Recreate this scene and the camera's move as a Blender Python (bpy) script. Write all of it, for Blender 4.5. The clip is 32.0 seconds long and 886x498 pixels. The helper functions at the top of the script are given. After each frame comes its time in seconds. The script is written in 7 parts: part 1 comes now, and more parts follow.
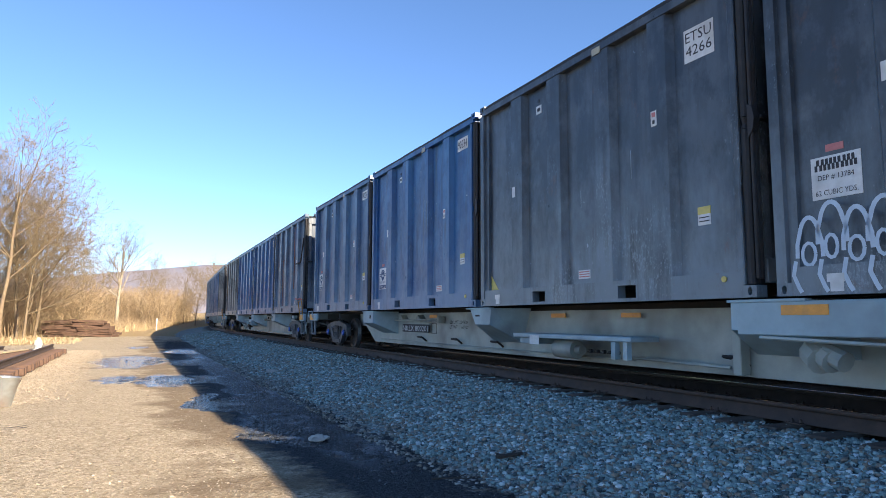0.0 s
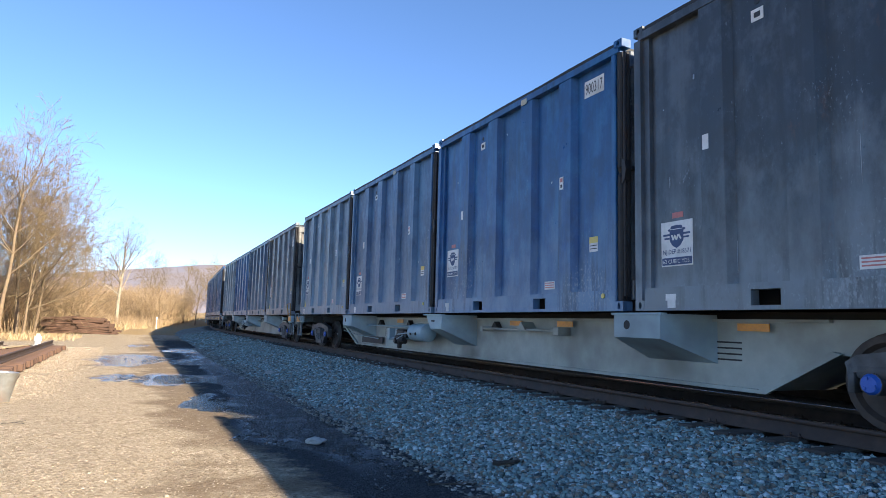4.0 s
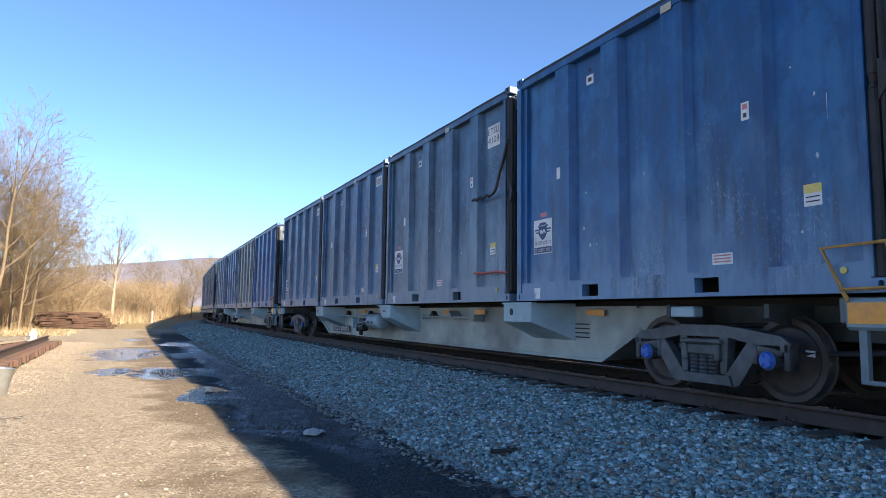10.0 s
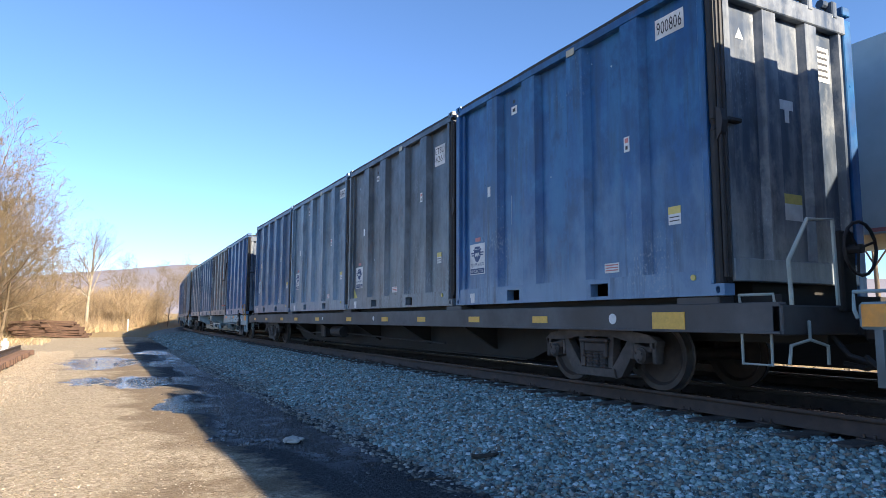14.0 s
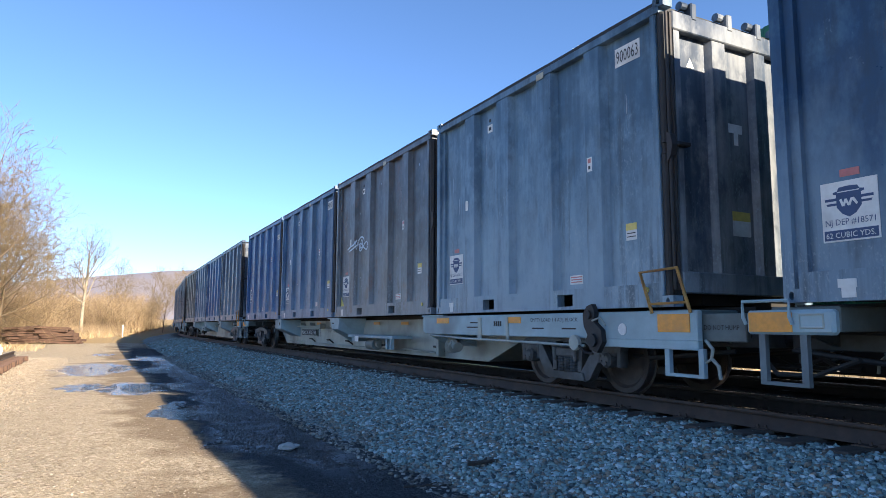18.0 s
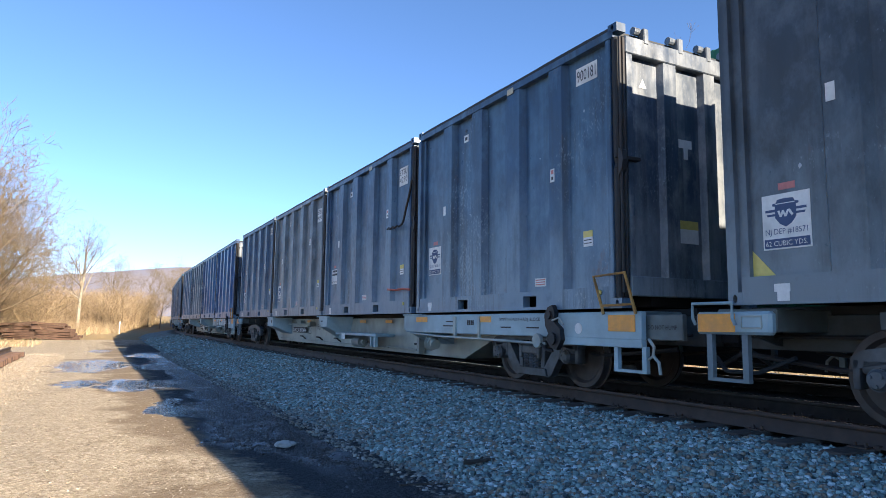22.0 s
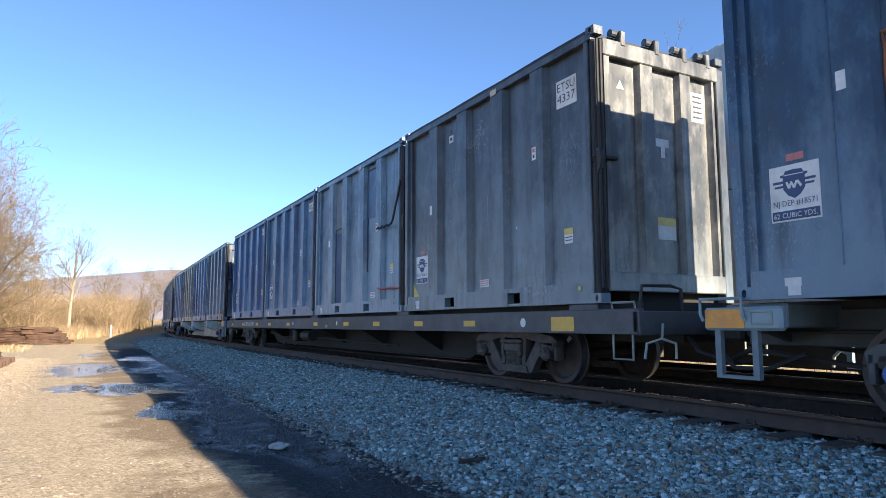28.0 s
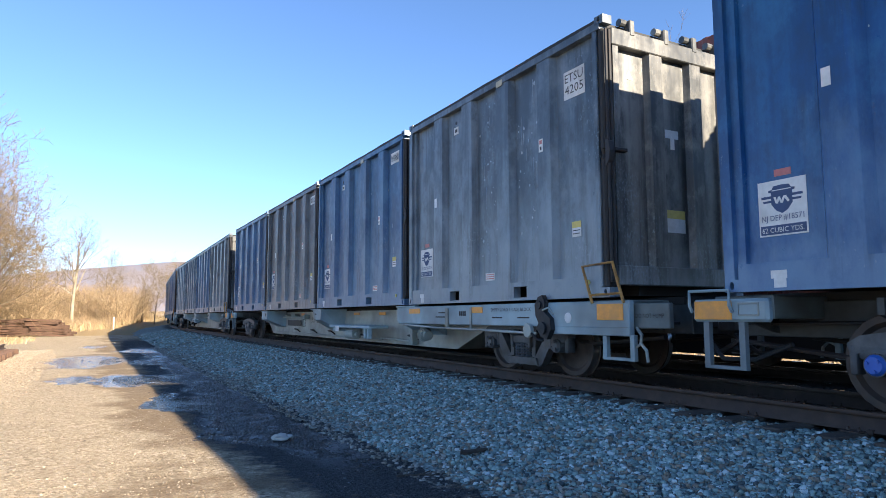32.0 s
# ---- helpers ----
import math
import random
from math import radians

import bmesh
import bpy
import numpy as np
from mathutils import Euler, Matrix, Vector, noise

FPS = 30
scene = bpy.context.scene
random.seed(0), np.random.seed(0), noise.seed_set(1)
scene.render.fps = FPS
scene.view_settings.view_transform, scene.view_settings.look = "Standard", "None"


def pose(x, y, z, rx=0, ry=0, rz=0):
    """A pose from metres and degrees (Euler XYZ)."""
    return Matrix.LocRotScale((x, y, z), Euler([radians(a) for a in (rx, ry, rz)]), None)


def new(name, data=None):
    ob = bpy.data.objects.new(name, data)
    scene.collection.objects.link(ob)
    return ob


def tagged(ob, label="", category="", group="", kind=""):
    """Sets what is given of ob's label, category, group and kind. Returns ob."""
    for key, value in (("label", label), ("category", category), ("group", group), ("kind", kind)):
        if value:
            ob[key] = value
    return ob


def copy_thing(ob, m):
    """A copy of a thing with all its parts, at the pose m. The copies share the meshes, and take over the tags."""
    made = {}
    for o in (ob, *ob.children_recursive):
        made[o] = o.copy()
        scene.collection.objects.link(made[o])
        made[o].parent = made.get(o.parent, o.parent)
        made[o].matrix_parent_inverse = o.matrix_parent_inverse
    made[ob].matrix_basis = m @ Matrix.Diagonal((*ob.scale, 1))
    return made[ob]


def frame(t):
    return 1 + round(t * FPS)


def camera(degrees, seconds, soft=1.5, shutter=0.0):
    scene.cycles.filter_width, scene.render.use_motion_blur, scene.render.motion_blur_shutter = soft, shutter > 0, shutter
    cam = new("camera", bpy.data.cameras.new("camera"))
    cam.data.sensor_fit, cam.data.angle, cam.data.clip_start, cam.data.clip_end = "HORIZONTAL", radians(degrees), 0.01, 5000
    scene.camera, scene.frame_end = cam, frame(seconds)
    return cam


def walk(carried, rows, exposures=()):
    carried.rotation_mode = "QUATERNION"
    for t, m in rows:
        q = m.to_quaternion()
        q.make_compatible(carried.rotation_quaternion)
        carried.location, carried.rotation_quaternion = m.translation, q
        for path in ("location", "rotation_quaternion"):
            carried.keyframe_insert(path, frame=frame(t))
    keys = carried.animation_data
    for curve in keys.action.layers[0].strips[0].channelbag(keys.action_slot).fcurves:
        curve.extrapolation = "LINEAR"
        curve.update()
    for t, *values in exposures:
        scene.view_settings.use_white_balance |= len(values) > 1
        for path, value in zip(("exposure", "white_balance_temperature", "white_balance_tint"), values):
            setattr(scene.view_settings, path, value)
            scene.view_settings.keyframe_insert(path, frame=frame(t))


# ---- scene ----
# ================= camera =================
cam = camera(68.01, 32.0, soft=0.6)
EYE = (0.0, 0.0, 1.54)
# seconds, tilt, roll, yaw of the hand-held camera, which stands in one spot
PATH = [
    (0.0, 96.39, -0.03, 0.00),
    (0.5, 96.57, 0.32, -0.00),
    (1.0, 96.68, 0.17, 0.18),
    (1.5, 96.72, -0.21, 0.22),
    (2.0, 96.74, -0.73, 0.23),
    (2.5, 96.74, -0.86, 0.11),
    (3.0, 96.83, -1.15, -0.18),
    (3.5, 96.85, -1.34, -0.02),
    (5.5, 96.72, -0.88, -0.05),
    (6.0, 96.68, -0.49, 0.01),
    (6.5, 96.62, -0.65, -0.03),
    (7.0, 96.18, -1.09, 0.06),
    (7.5, 95.96, -1.00, -0.02),
    (8.0, 96.03, -0.57, -0.14),
    (8.5, 96.00, -0.14, -0.26),
    (9.0, 95.96, -0.36, -0.40),
    (9.5, 95.97, -0.57, -0.41),
    (10.0, 95.98, -0.56, -0.35),
    (10.5, 96.08, -0.15, -0.40),
    (11.0, 96.18, -0.00, -0.56),
    (11.5, 96.26, -0.37, -0.64),
    (12.0, 96.46, -0.48, -0.88),
    (12.5, 96.80, -0.47, -1.62),
    (13.0, 96.61, -0.46, -1.78),
    (13.5, 96.41, -0.19, -2.01),
    (14.0, 96.46, -0.06, -2.06),
    (14.5, 96.69, -0.13, -2.24),
    (16.5, 97.10, -0.43, -2.49),
    (17.0, 97.14, -0.30, -2.52),
    (17.5, 97.06, -0.12, -2.58),
    (18.0, 96.99, -0.09, -2.40),
    (18.5, 97.00, -0.03, -2.38),
    (19.0, 96.94, 0.18, -2.32),
    (19.5, 96.65, 0.24, -2.47),
    (20.0, 96.75, 0.08, -2.63),
    (20.5, 96.83, -0.00, -2.62),
    (21.0, 96.90, 0.29, -2.82),
    (21.5, 96.79, -0.26, -2.61),
    (22.0, 96.88, -0.48, -2.64),
    (22.5, 96.98, -0.22, -2.63),
    (23.0, 96.99, 0.03, -2.71),
    (23.5, 97.05, 0.29, -2.86),
    (24.0, 97.02, 0.21, -2.84),
    (24.5, 97.01, 0.35, -2.85),
    (25.0, 96.94, 0.28, -2.92),
    (25.5, 96.91, 0.13, -2.97),
    (27.5, 96.80, 0.07, -3.12),
    (28.0, 96.83, 0.25, -3.22),
    (28.5, 96.75, 0.21, -3.40),
    (29.0, 96.71, 0.27, -3.41),
    (29.5, 96.63, 0.36, -3.28),
    (30.0, 96.70, 0.68, -3.08),
    (30.5, 96.64, 0.75, -2.99),
    (31.0, 96.52, 0.71, -3.10),
    (31.5, 96.10, 0.54, -3.14),
    (32.0, 96.12, 0.30, -3.06),
]
walk(cam, [(t, pose(*EYE, *r)) for t, *r in PATH], [(0.0, 1.70, 5630, 11), (6.0, 1.70, 5560, 11), (13.0, 1.68, 5545, 11), (25.0, 1.69, 5485, 11), (28.0, 1.74, 5575, 11), (29.0, 1.82, 5625, 11), (30.0, 1.80, 5605, 11), (32.0, 1.84, 5635, 11)])

# ================= track line and train travel =================
GRADE = 0.0058                       # everything climbs gently along the line
HEAD0 = radians(25.36)               # heading of the line beside the camera, to the left of straight ahead
DIST0 = 7.244                        # metres from the camera to the track centre
RAIL_Z = 0.641                       # rail top above the lane beside the camera

_S = np.linspace(-620.0, 720.0, 26801)
_k = np.clip(_S, -30, 70)
_kap = (-0.002 + 0.003 * _k + 0.0005 * _k * _k) / 1000
_ds = _S[1] - _S[0]
_i0 = int(np.argmin(abs(_S)))
_turn = np.concatenate([[0], np.cumsum((_kap[1:] + _kap[:-1]) / 2 * _ds)])
_A = HEAD0 - (_turn - _turn[_i0])
_X = np.concatenate([[0], np.cumsum(-(np.sin(_A[1:]) + np.sin(_A[:-1])) / 2 * _ds)])
_Y = np.concatenate([[0], np.cumsum((np.cos(_A[1:]) + np.cos(_A[:-1])) / 2 * _ds)])
_X += DIST0 * math.cos(HEAD0) - _X[_i0]
_Y += DIST0 * math.sin(HEAD0) - _Y[_i0]


def line(s):
    """Centre of the track at s metres along it: x, y, heading."""
    return np.interp(s, _S, _X), np.interp(s, _S, _Y), np.interp(s, _S, _A)


def beside(s, off, z=0.0):
    """A point off metres to the camera's side of the track centre, z above rail top."""
    x, y, a = line(s)
    return (x - off * np.cos(a), y - off * np.sin(a), RAIL_Z + GRADE * np.asarray(s) + z)


def nearest(x, y):
    """s and sideways distance from the track centre of points on the plan."""
    ss = np.linspace(-120, 220, 1701)
    lx, ly, la = line(ss)
    x, y = np.asarray(x, float).ravel(), np.asarray(y, float).ravel()
    out_s, out_d = np.empty(len(x)), np.empty(len(x))
    for i in range(0, len(x), 4000):
        d2 = (x[i:i + 4000, None] - lx) ** 2 + (y[i:i + 4000, None] - ly) ** 2
        j = d2.argmin(1)
        out_s[i:i + 4000] = ss[j]
        out_d[i:i + 4000] = -((x[i:i + 4000] - lx[j]) * np.cos(la[j]) + (y[i:i + 4000] - ly[j]) * np.sin(la[j]))
    return out_s, out_d


def ground_z(x, y):
    """Height of the open ground: a plane that climbs with the line."""
    return GRADE * (-np.asarray(x) * math.sin(HEAD0) + np.asarray(y) * math.cos(HEAD0))


# metres that the train has gone at each second
TRAVEL = [
    (0, 0.02),
    (1, 12.62),
    (2, 25.44),
    (3, 38.13),
    (5.5, 70.10),
    (6, 76.59),
    (7, 89.38),
    (8, 102.01),
    (9, 115.04),
    (10, 127.87),
    (11, 140.90),
    (12, 153.53),
    (13, 166.54),
    (14, 179.53),
    (16.5, 212.00),
    (17, 218.68),
    (18, 231.79),
    (19, 244.66),
    (20, 257.70),
    (21, 270.99),
    (22, 283.89),
    (23, 297.31),
    (24, 310.42),
    (25, 323.74),
    (27.5, 356.83),
    (28, 363.57),
    (29, 376.81),
    (30, 390.12),
    (31, 403.74),
    (32, 417.01),
]


def gone(t):
    ts = np.array([a for a, b in TRAVEL])
    xs = np.array([b for a, b in TRAVEL])
    m = np.gradient(xs, ts)
    i = int(np.clip(np.searchsorted(ts, t) - 1, 0, len(ts) - 2))
    h = ts[i + 1] - ts[i]
    w = (t - ts[i]) / h
    return float((2 * w**3 - 3 * w**2 + 1) * xs[i] + (w**3 - 2 * w**2 + w) * h * m[i] + (-2 * w**3 + 3 * w**2) * xs[i + 1] + (w**3 - w**2) * h * m[i + 1])


# ================= light =================
SUN_AZ, SUN_EL = radians(21.0), radians(23.1)    # from the line of travel, towards the far side; height
_u = (-math.sin(HEAD0), math.cos(HEAD0))
_n = (math.cos(HEAD0), math.sin(HEAD0))
TO_SUN = Vector((-_u[0] * math.cos(SUN_AZ) + _n[0] * math.sin(SUN_AZ), -_u[1] * math.cos(SUN_AZ) + _n[1] * math.sin(SUN_AZ), math.tan(SUN_EL))).normalized()
world = bpy.data.worlds.new("world")
scene.world = world
world.use_nodes = True
_wn = world.node_tree
_bg = _wn.nodes["Background"]
_sky = _wn.nodes.new("ShaderNodeTexSky")
_sky.sky_type = 'NISHITA'
_sky.sun_disc = False
_sky.sun_elevation = SUN_EL
_sky.sun_rotation = math.atan2(TO_SUN.x, TO_SUN.y)
_sky.air_density, _sky.dust_density, _sky.ozone_density = 1.0, 0.0, 2.3
_sky.altitude = 2400.0
_wn.links.new(_sky.outputs[0], _bg.inputs[0])
_bg.inputs[1].default_value = 0.0744
sun_data = bpy.data.lights.new("sun", 'SUN')
sun_data.energy, sun_data.angle, sun_data.color = 5.0, radians(0.45), (1.0, 0.80, 0.53)
sun = new("sun", sun_data)
sun.rotation_euler = TO_SUN.to_track_quat('Z', 'Y').to_euler()
sun.location = (20, -20, 30)

# ================= materials =================
def mat(name, rough=0.7, metal=0.0):
    m = bpy.data.materials.new(name)
    m.use_nodes = True
    nt = m.node_tree
    b = nt.nodes["Principled BSDF"]
    b.inputs["Roughness"].default_value = rough
    b.inputs["Metallic"].default_value = metal
    return m, nt, b


def node(nt, kind, **kw):
    n = nt.nodes.new(kind)
    for k, v in kw.items():
        n.inputs[k].default_value = v
    return n


def coords(nt, scale=(1, 1, 1), seeded=False, kind="Object"):
    tc = nt.nodes.new("ShaderNodeTexCoord")
    mp = node(nt, "ShaderNodeMapping", Scale=scale)
    nt.links.new(tc.outputs[kind], mp.inputs[0])
    if seeded:
        at = nt.nodes.new("ShaderNodeAttribute")
        at.attribute_type, at.attribute_name = 'OBJECT', "seed"
        mu = nt.nodes.new("ShaderNodeVectorMath")
        mu.operation = 'SCALE'
        mu.inputs[0].default_value = (17.0, 9.0, 5.0)
        nt.links.new(at.outputs["Fac"], mu.inputs["Scale"])
        nt.links.new(mu.outputs[0], mp.inputs["Location"])
    return mp.outputs[0]


def noise_of(nt, vec, scale, detail=5.0, rough=0.6):
    n = node(nt, "ShaderNodeTexNoise", Scale=scale, Detail=detail, Roughness=rough)
    nt.links.new(vec, n.inputs["Vector"])
    return n.outputs["Fac"]


def ramp(nt, fac, lo, hi, a=(0, 0, 0, 1), b=(1, 1, 1, 1)):
    r = nt.nodes.new("ShaderNodeValToRGB")
    r.color_ramp.elements[0].position, r.color_ramp.elements[1].position = lo, hi
    r.color_ramp.elements[0].color, r.color_ramp.elements[1].color = a, b
    nt.links.new(fac, r.inputs[0])
    return r.outputs[0]


def mix(nt, fac, a, b, mode='MIX'):
    m = nt.nodes.new("ShaderNodeMix")
    m.data_type, m.blend_type = 'RGBA', mode
    for sock, v in ((m.inputs[0], fac), (m.inputs[6], a), (m.inputs[7], b)):
        if isinstance(v, (int, float)):
            sock.default_value = v
        elif isinstance(v, tuple):
            sock.default_value = (*v, 1) if len(v) == 3 else v
        else:
            nt.links.new(v, sock)
    return m.outputs[2]


def bump(nt, b, height, strength=0.3, dist=0.01):
    n = node(nt, "ShaderNodeBump", Strength=strength, Distance=dist)
    nt.links.new(height, n.inputs["Height"])
    nt.links.new(n.outputs[0], b.inputs["Normal"])


def container_paint(name, base, faded, dirt, rust=0.15, scuff=0.12, rough=0.5, dust=0.24):
    """Old enamel: broad faded bands, runs from the top, pale dust low down, grime, rust blooms and clustered scuffs."""
    m, nt, b = mat(name, rough)
    broad = noise_of(nt, coords(nt, (0.5, 0.5, 0.45), True), 1.0, 4.0, 0.6)
    band = noise_of(nt, coords(nt, (1.9, 1.9, 0.10), True), 1.0, 4.0, 0.65)
    streak = noise_of(nt, coords(nt, (3.4, 3.4, 0.32), True), 1.0, 5.0, 0.62)
    drip = noise_of(nt, coords(nt, (6.5, 6.5, 0.45), True), 1.0, 5.0, 0.65)
    mask = noise_of(nt, coords(nt, (0.8, 0.8, 0.6), True), 1.0, 4.0, 0.6)
    fine = noise_of(nt, coords(nt, (5, 5, 4), True), 1.0, 6.0, 0.7)
    tick = noise_of(nt, coords(nt, (34, 34, 18), True), 1.0, 4.0, 0.68)
    bloom = noise_of(nt, coords(nt, (1.7, 1.7, 0.9), True), 1.0, 8.0, 0.75)
    chalk = noise_of(nt, coords(nt, (1.3, 1.3, 0.55), True), 1.0, 7.0, 0.68)
    pale = tuple(0.7 * k + 0.45 * d for k, d in zip(faded, (0.24, 0.30, 0.35)))
    grim = tuple(0.42 * k + 0.008 for k in dirt)
    c = mix(nt, ramp(nt, broad, 0.38, 0.66, (0, 0, 0, 1), (0.8, 0.8, 0.8, 1)), base, dirt)
    c = mix(nt, ramp(nt, band, 0.48, 0.62, (0, 0, 0, 1), (0.7, 0.7, 0.7, 1)), c, faded)
    c = mix(nt, ramp(nt, band, 0.30, 0.46, (0.6, 0.6, 0.6, 1), (0, 0, 0, 1)), c, tuple(0.6 * k for k in base))
    c = mix(nt, ramp(nt, streak, 0.54, 0.76, (0, 0, 0, 1), (0.4, 0.4, 0.4, 1)), c, faded)
    mott = noise_of(nt, coords(nt, (2.4, 2.4, 1.5), True), 1.0, 7.0, 0.68)
    c = mix(nt, ramp(nt, mott, 0.50, 0.66, (0, 0, 0, 1), (0.8, 0.8, 0.8, 1)), c, faded)
    c = mix(nt, ramp(nt, mott, 0.36, 0.48, (0.8, 0.8, 0.8, 1), (0, 0, 0, 1)), c, tuple(0.5 * k + 0.5 * d for k, d in zip(base, grim)))
    # chalky dust, thicker towards the foot of the sheet
    tc = nt.nodes.new("ShaderNodeTexCoord")
    sp = nt.nodes.new("ShaderNodeSeparateXYZ")
    nt.links.new(tc.outputs["Object"], sp.inputs[0])
    low = node(nt, "ShaderNodeMapRange")
    for k, v in zip(("From Min", "From Max", "To Min", "To Max"), (0.1, 2.7, dust + 0.17, dust * 0.5 - 0.22)):
        low.inputs[k].default_value = v
    nt.links.new(sp.outputs[2], low.inputs[0])
    foot = node(nt, "ShaderNodeMapRange")
    for k, v in zip(("From Min", "From Max", "To Min", "To Max"), (0.22, 0.48, 0.14, 0.0)):
        foot.inputs[k].default_value = v
    nt.links.new(sp.outputs[2], foot.inputs[0])
    lf = nt.nodes.new("ShaderNodeMath")
    nt.links.new(low.outputs[0], lf.inputs[0])
    nt.links.new(foot.outputs[0], lf.inputs[1])
    ad = nt.nodes.new("ShaderNodeMath")
    nt.links.new(lf.outputs[0], ad.inputs[0])
    nt.links.new(chalk, ad.inputs[1])
    c = mix(nt, ramp(nt, ad.outputs[0], 0.50, 0.84, (0, 0, 0, 1), (0.85, 0.85, 0.85, 1)), c, pale)
    # dark runs and smears, thick only in places
    dm = nt.nodes.new("ShaderNodeMath")
    dm.operation = 'MULTIPLY'
    nt.links.new(ramp(nt, drip, 0.47, 0.66), dm.inputs[0])
    nt.links.new(ramp(nt, mask, 0.44, 0.62, (0, 0, 0, 1), (0.8, 0.8, 0.8, 1)), dm.inputs[1])
    c = mix(nt, dm.outputs[0], c, grim)
    c = mix(nt, ramp(nt, fine, 0.55, 0.85, (0, 0, 0, 1), (0.45, 0.45, 0.45, 1)), c, dirt)
    c = mix(nt, ramp(nt, bloom, 0.69 - 0.25 * rust, 0.84 - 0.2 * rust), c, (0.13, 0.055, 0.03))
    # bare scuffs, crowded together
    tm = nt.nodes.new("ShaderNodeMath")
    tm.operation = 'MULTIPLY_ADD'
    nt.links.new(mask, tm.inputs[0])
    tm.inputs[1].default_value = 0.8
    nt.links.new(tick, tm.inputs[2])
    worn = node(nt, "ShaderNodeMapRange")
    for k, v in zip(("From Min", "From Max", "To Min", "To Max"), (0.2, 3.0, 0.165, 0.085)):
        worn.inputs[k].default_value = v
    nt.links.new(sp.outputs[2], worn.inputs[0])
    tl = nt.nodes.new("ShaderNodeMath")
    nt.links.new(worn.outputs[0], tl.inputs[0])
    nt.links.new(tm.outputs[0], tl.inputs[1])
    th = nt.nodes.new("ShaderNodeMath")
    th.operation = 'MULTIPLY'
    th.inputs[1].default_value = 0.5
    nt.links.new(tl.outputs[0], th.inputs[0])
    c = mix(nt, ramp(nt, th.outputs[0], 0.62 - 0.15 * scuff, 0.69 - 0.15 * scuff, (0, 0, 0, 1), (0.5, 0.5, 0.5, 1)), c, (0.30, 0.35, 0.39))
    nt.links.new(c, b.inputs["Base Color"])
    nt.links.new(ramp(nt, fine, 0.3, 0.8, (0.27, 0.27, 0.27, 1), (0.55, 0.55, 0.55, 1)), b.inputs["Roughness"])
    dent = noise_of(nt, coords(nt, (1.6, 1.6, 0.9), True), 1.0, 3.0, 0.5)
    bump(nt, b, dent, 0.5, 0.05)
    return m


PAINTS = {
    "blue": container_paint("paint_blue", (0.013, 0.064, 0.178), (0.055, 0.135, 0.25), (0.026, 0.062, 0.122), 0.18, 0.16, dust=0.13),
    "bright": container_paint("paint_bright_blue", (0.006, 0.062, 0.215), (0.028, 0.120, 0.28), (0.012, 0.050, 0.130), 0.10, 0.12, dust=0.06),
    "pale": container_paint("paint_faded_blue", (0.045, 0.105, 0.185), (0.145, 0.228, 0.312), (0.060, 0.096, 0.138), 0.12, 0.2, dust=0.26),
    "grey": container_paint("paint_blue_grey", (0.055, 0.078, 0.106), (0.162, 0.196, 0.230), (0.055, 0.062, 0.070), 0.2, 0.2, dust=0.20),
    "dark": container_paint("paint_dark_grey", (0.030, 0.039, 0.052), (0.085, 0.100, 0.118), (0.036, 0.037, 0.038), 0.3, 0.22, dust=0.16),
    "brown": container_paint("paint_brown_grey", (0.040, 0.051, 0.070), (0.115, 0.130, 0.150), (0.062, 0.053, 0.047), 0.5, 0.25, dust=0.17),
    "navy": container_paint("paint_navy", (0.014, 0.047, 0.118), (0.062, 0.122, 0.198), (0.028, 0.046, 0.072), 0.28, 0.2, dust=0.20),
    # gate paints run paler than the containers' own, standing in for overexposed sunlight
    "gate": container_paint("paint_sunlit_pale_gate", (0.062, 0.066, 0.068), (0.25, 0.24, 0.215), (0.034, 0.035, 0.035), 0.2, 0.3, dust=0.02),
    "gate_blue": container_paint("paint_sunlit_pale_blue_gate", (0.045, 0.066, 0.105), (0.235, 0.245, 0.255), (0.020, 0.031, 0.053), 0.15, 0.3, dust=0.02),
}


def plain(name, col, rough=0.6, metal=0.0, var=0.25, scale=6.0, bmp=0.15, dirt=None, seeded=False):
    m, nt, b = mat(name, rough, metal)
    n1 = noise_of(nt, coords(nt, (scale,) * 3, seeded), 1.0, 6.0, 0.65)
    n2 = noise_of(nt, coords(nt, (scale * 0.22,) * 3, seeded), 1.0, 3.0)
    lo = tuple(x * (1 - var) for x in col)
    hi = tuple(min(1, x * (1 + var)) for x in col)
    c = mix(nt, ramp(nt, n1, 0.3, 0.7), lo, hi)
    if dirt:
        c = mix(nt, ramp(nt, n2, 0.45, 0.72), c, dirt)
    nt.links.new(c, b.inputs["Base Color"])
    bump(nt, b, n1, bmp, 0.01)
    return m


M_CAR = plain("car_grey_paint", (0.355, 0.385, 0.350), 0.5, 0, 0.14, 3.0, 0.1, (0.13, 0.13, 0.115), True)
M_CARBLUE = plain("car_pale_blue_paint", (0.315, 0.415, 0.455), 0.5, 0, 0.14, 3.0, 0.1, (0.15, 0.18, 0.19), True)
M_STEP = plain("step_dull_blue", (0.15, 0.185, 0.205), 0.55, 0, 0.2, 4.0, 0.1, (0.08, 0.085, 0.085), True)
M_ENDP = plain("end_grey_green", (0.12, 0.142, 0.14), 0.6, 0, 0.2, 4.0, 0.1, (0.06, 0.06, 0.055), True)
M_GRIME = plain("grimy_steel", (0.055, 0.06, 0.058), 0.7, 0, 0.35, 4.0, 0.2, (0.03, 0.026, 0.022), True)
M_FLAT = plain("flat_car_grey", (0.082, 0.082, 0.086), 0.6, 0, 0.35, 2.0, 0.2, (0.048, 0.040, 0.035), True)
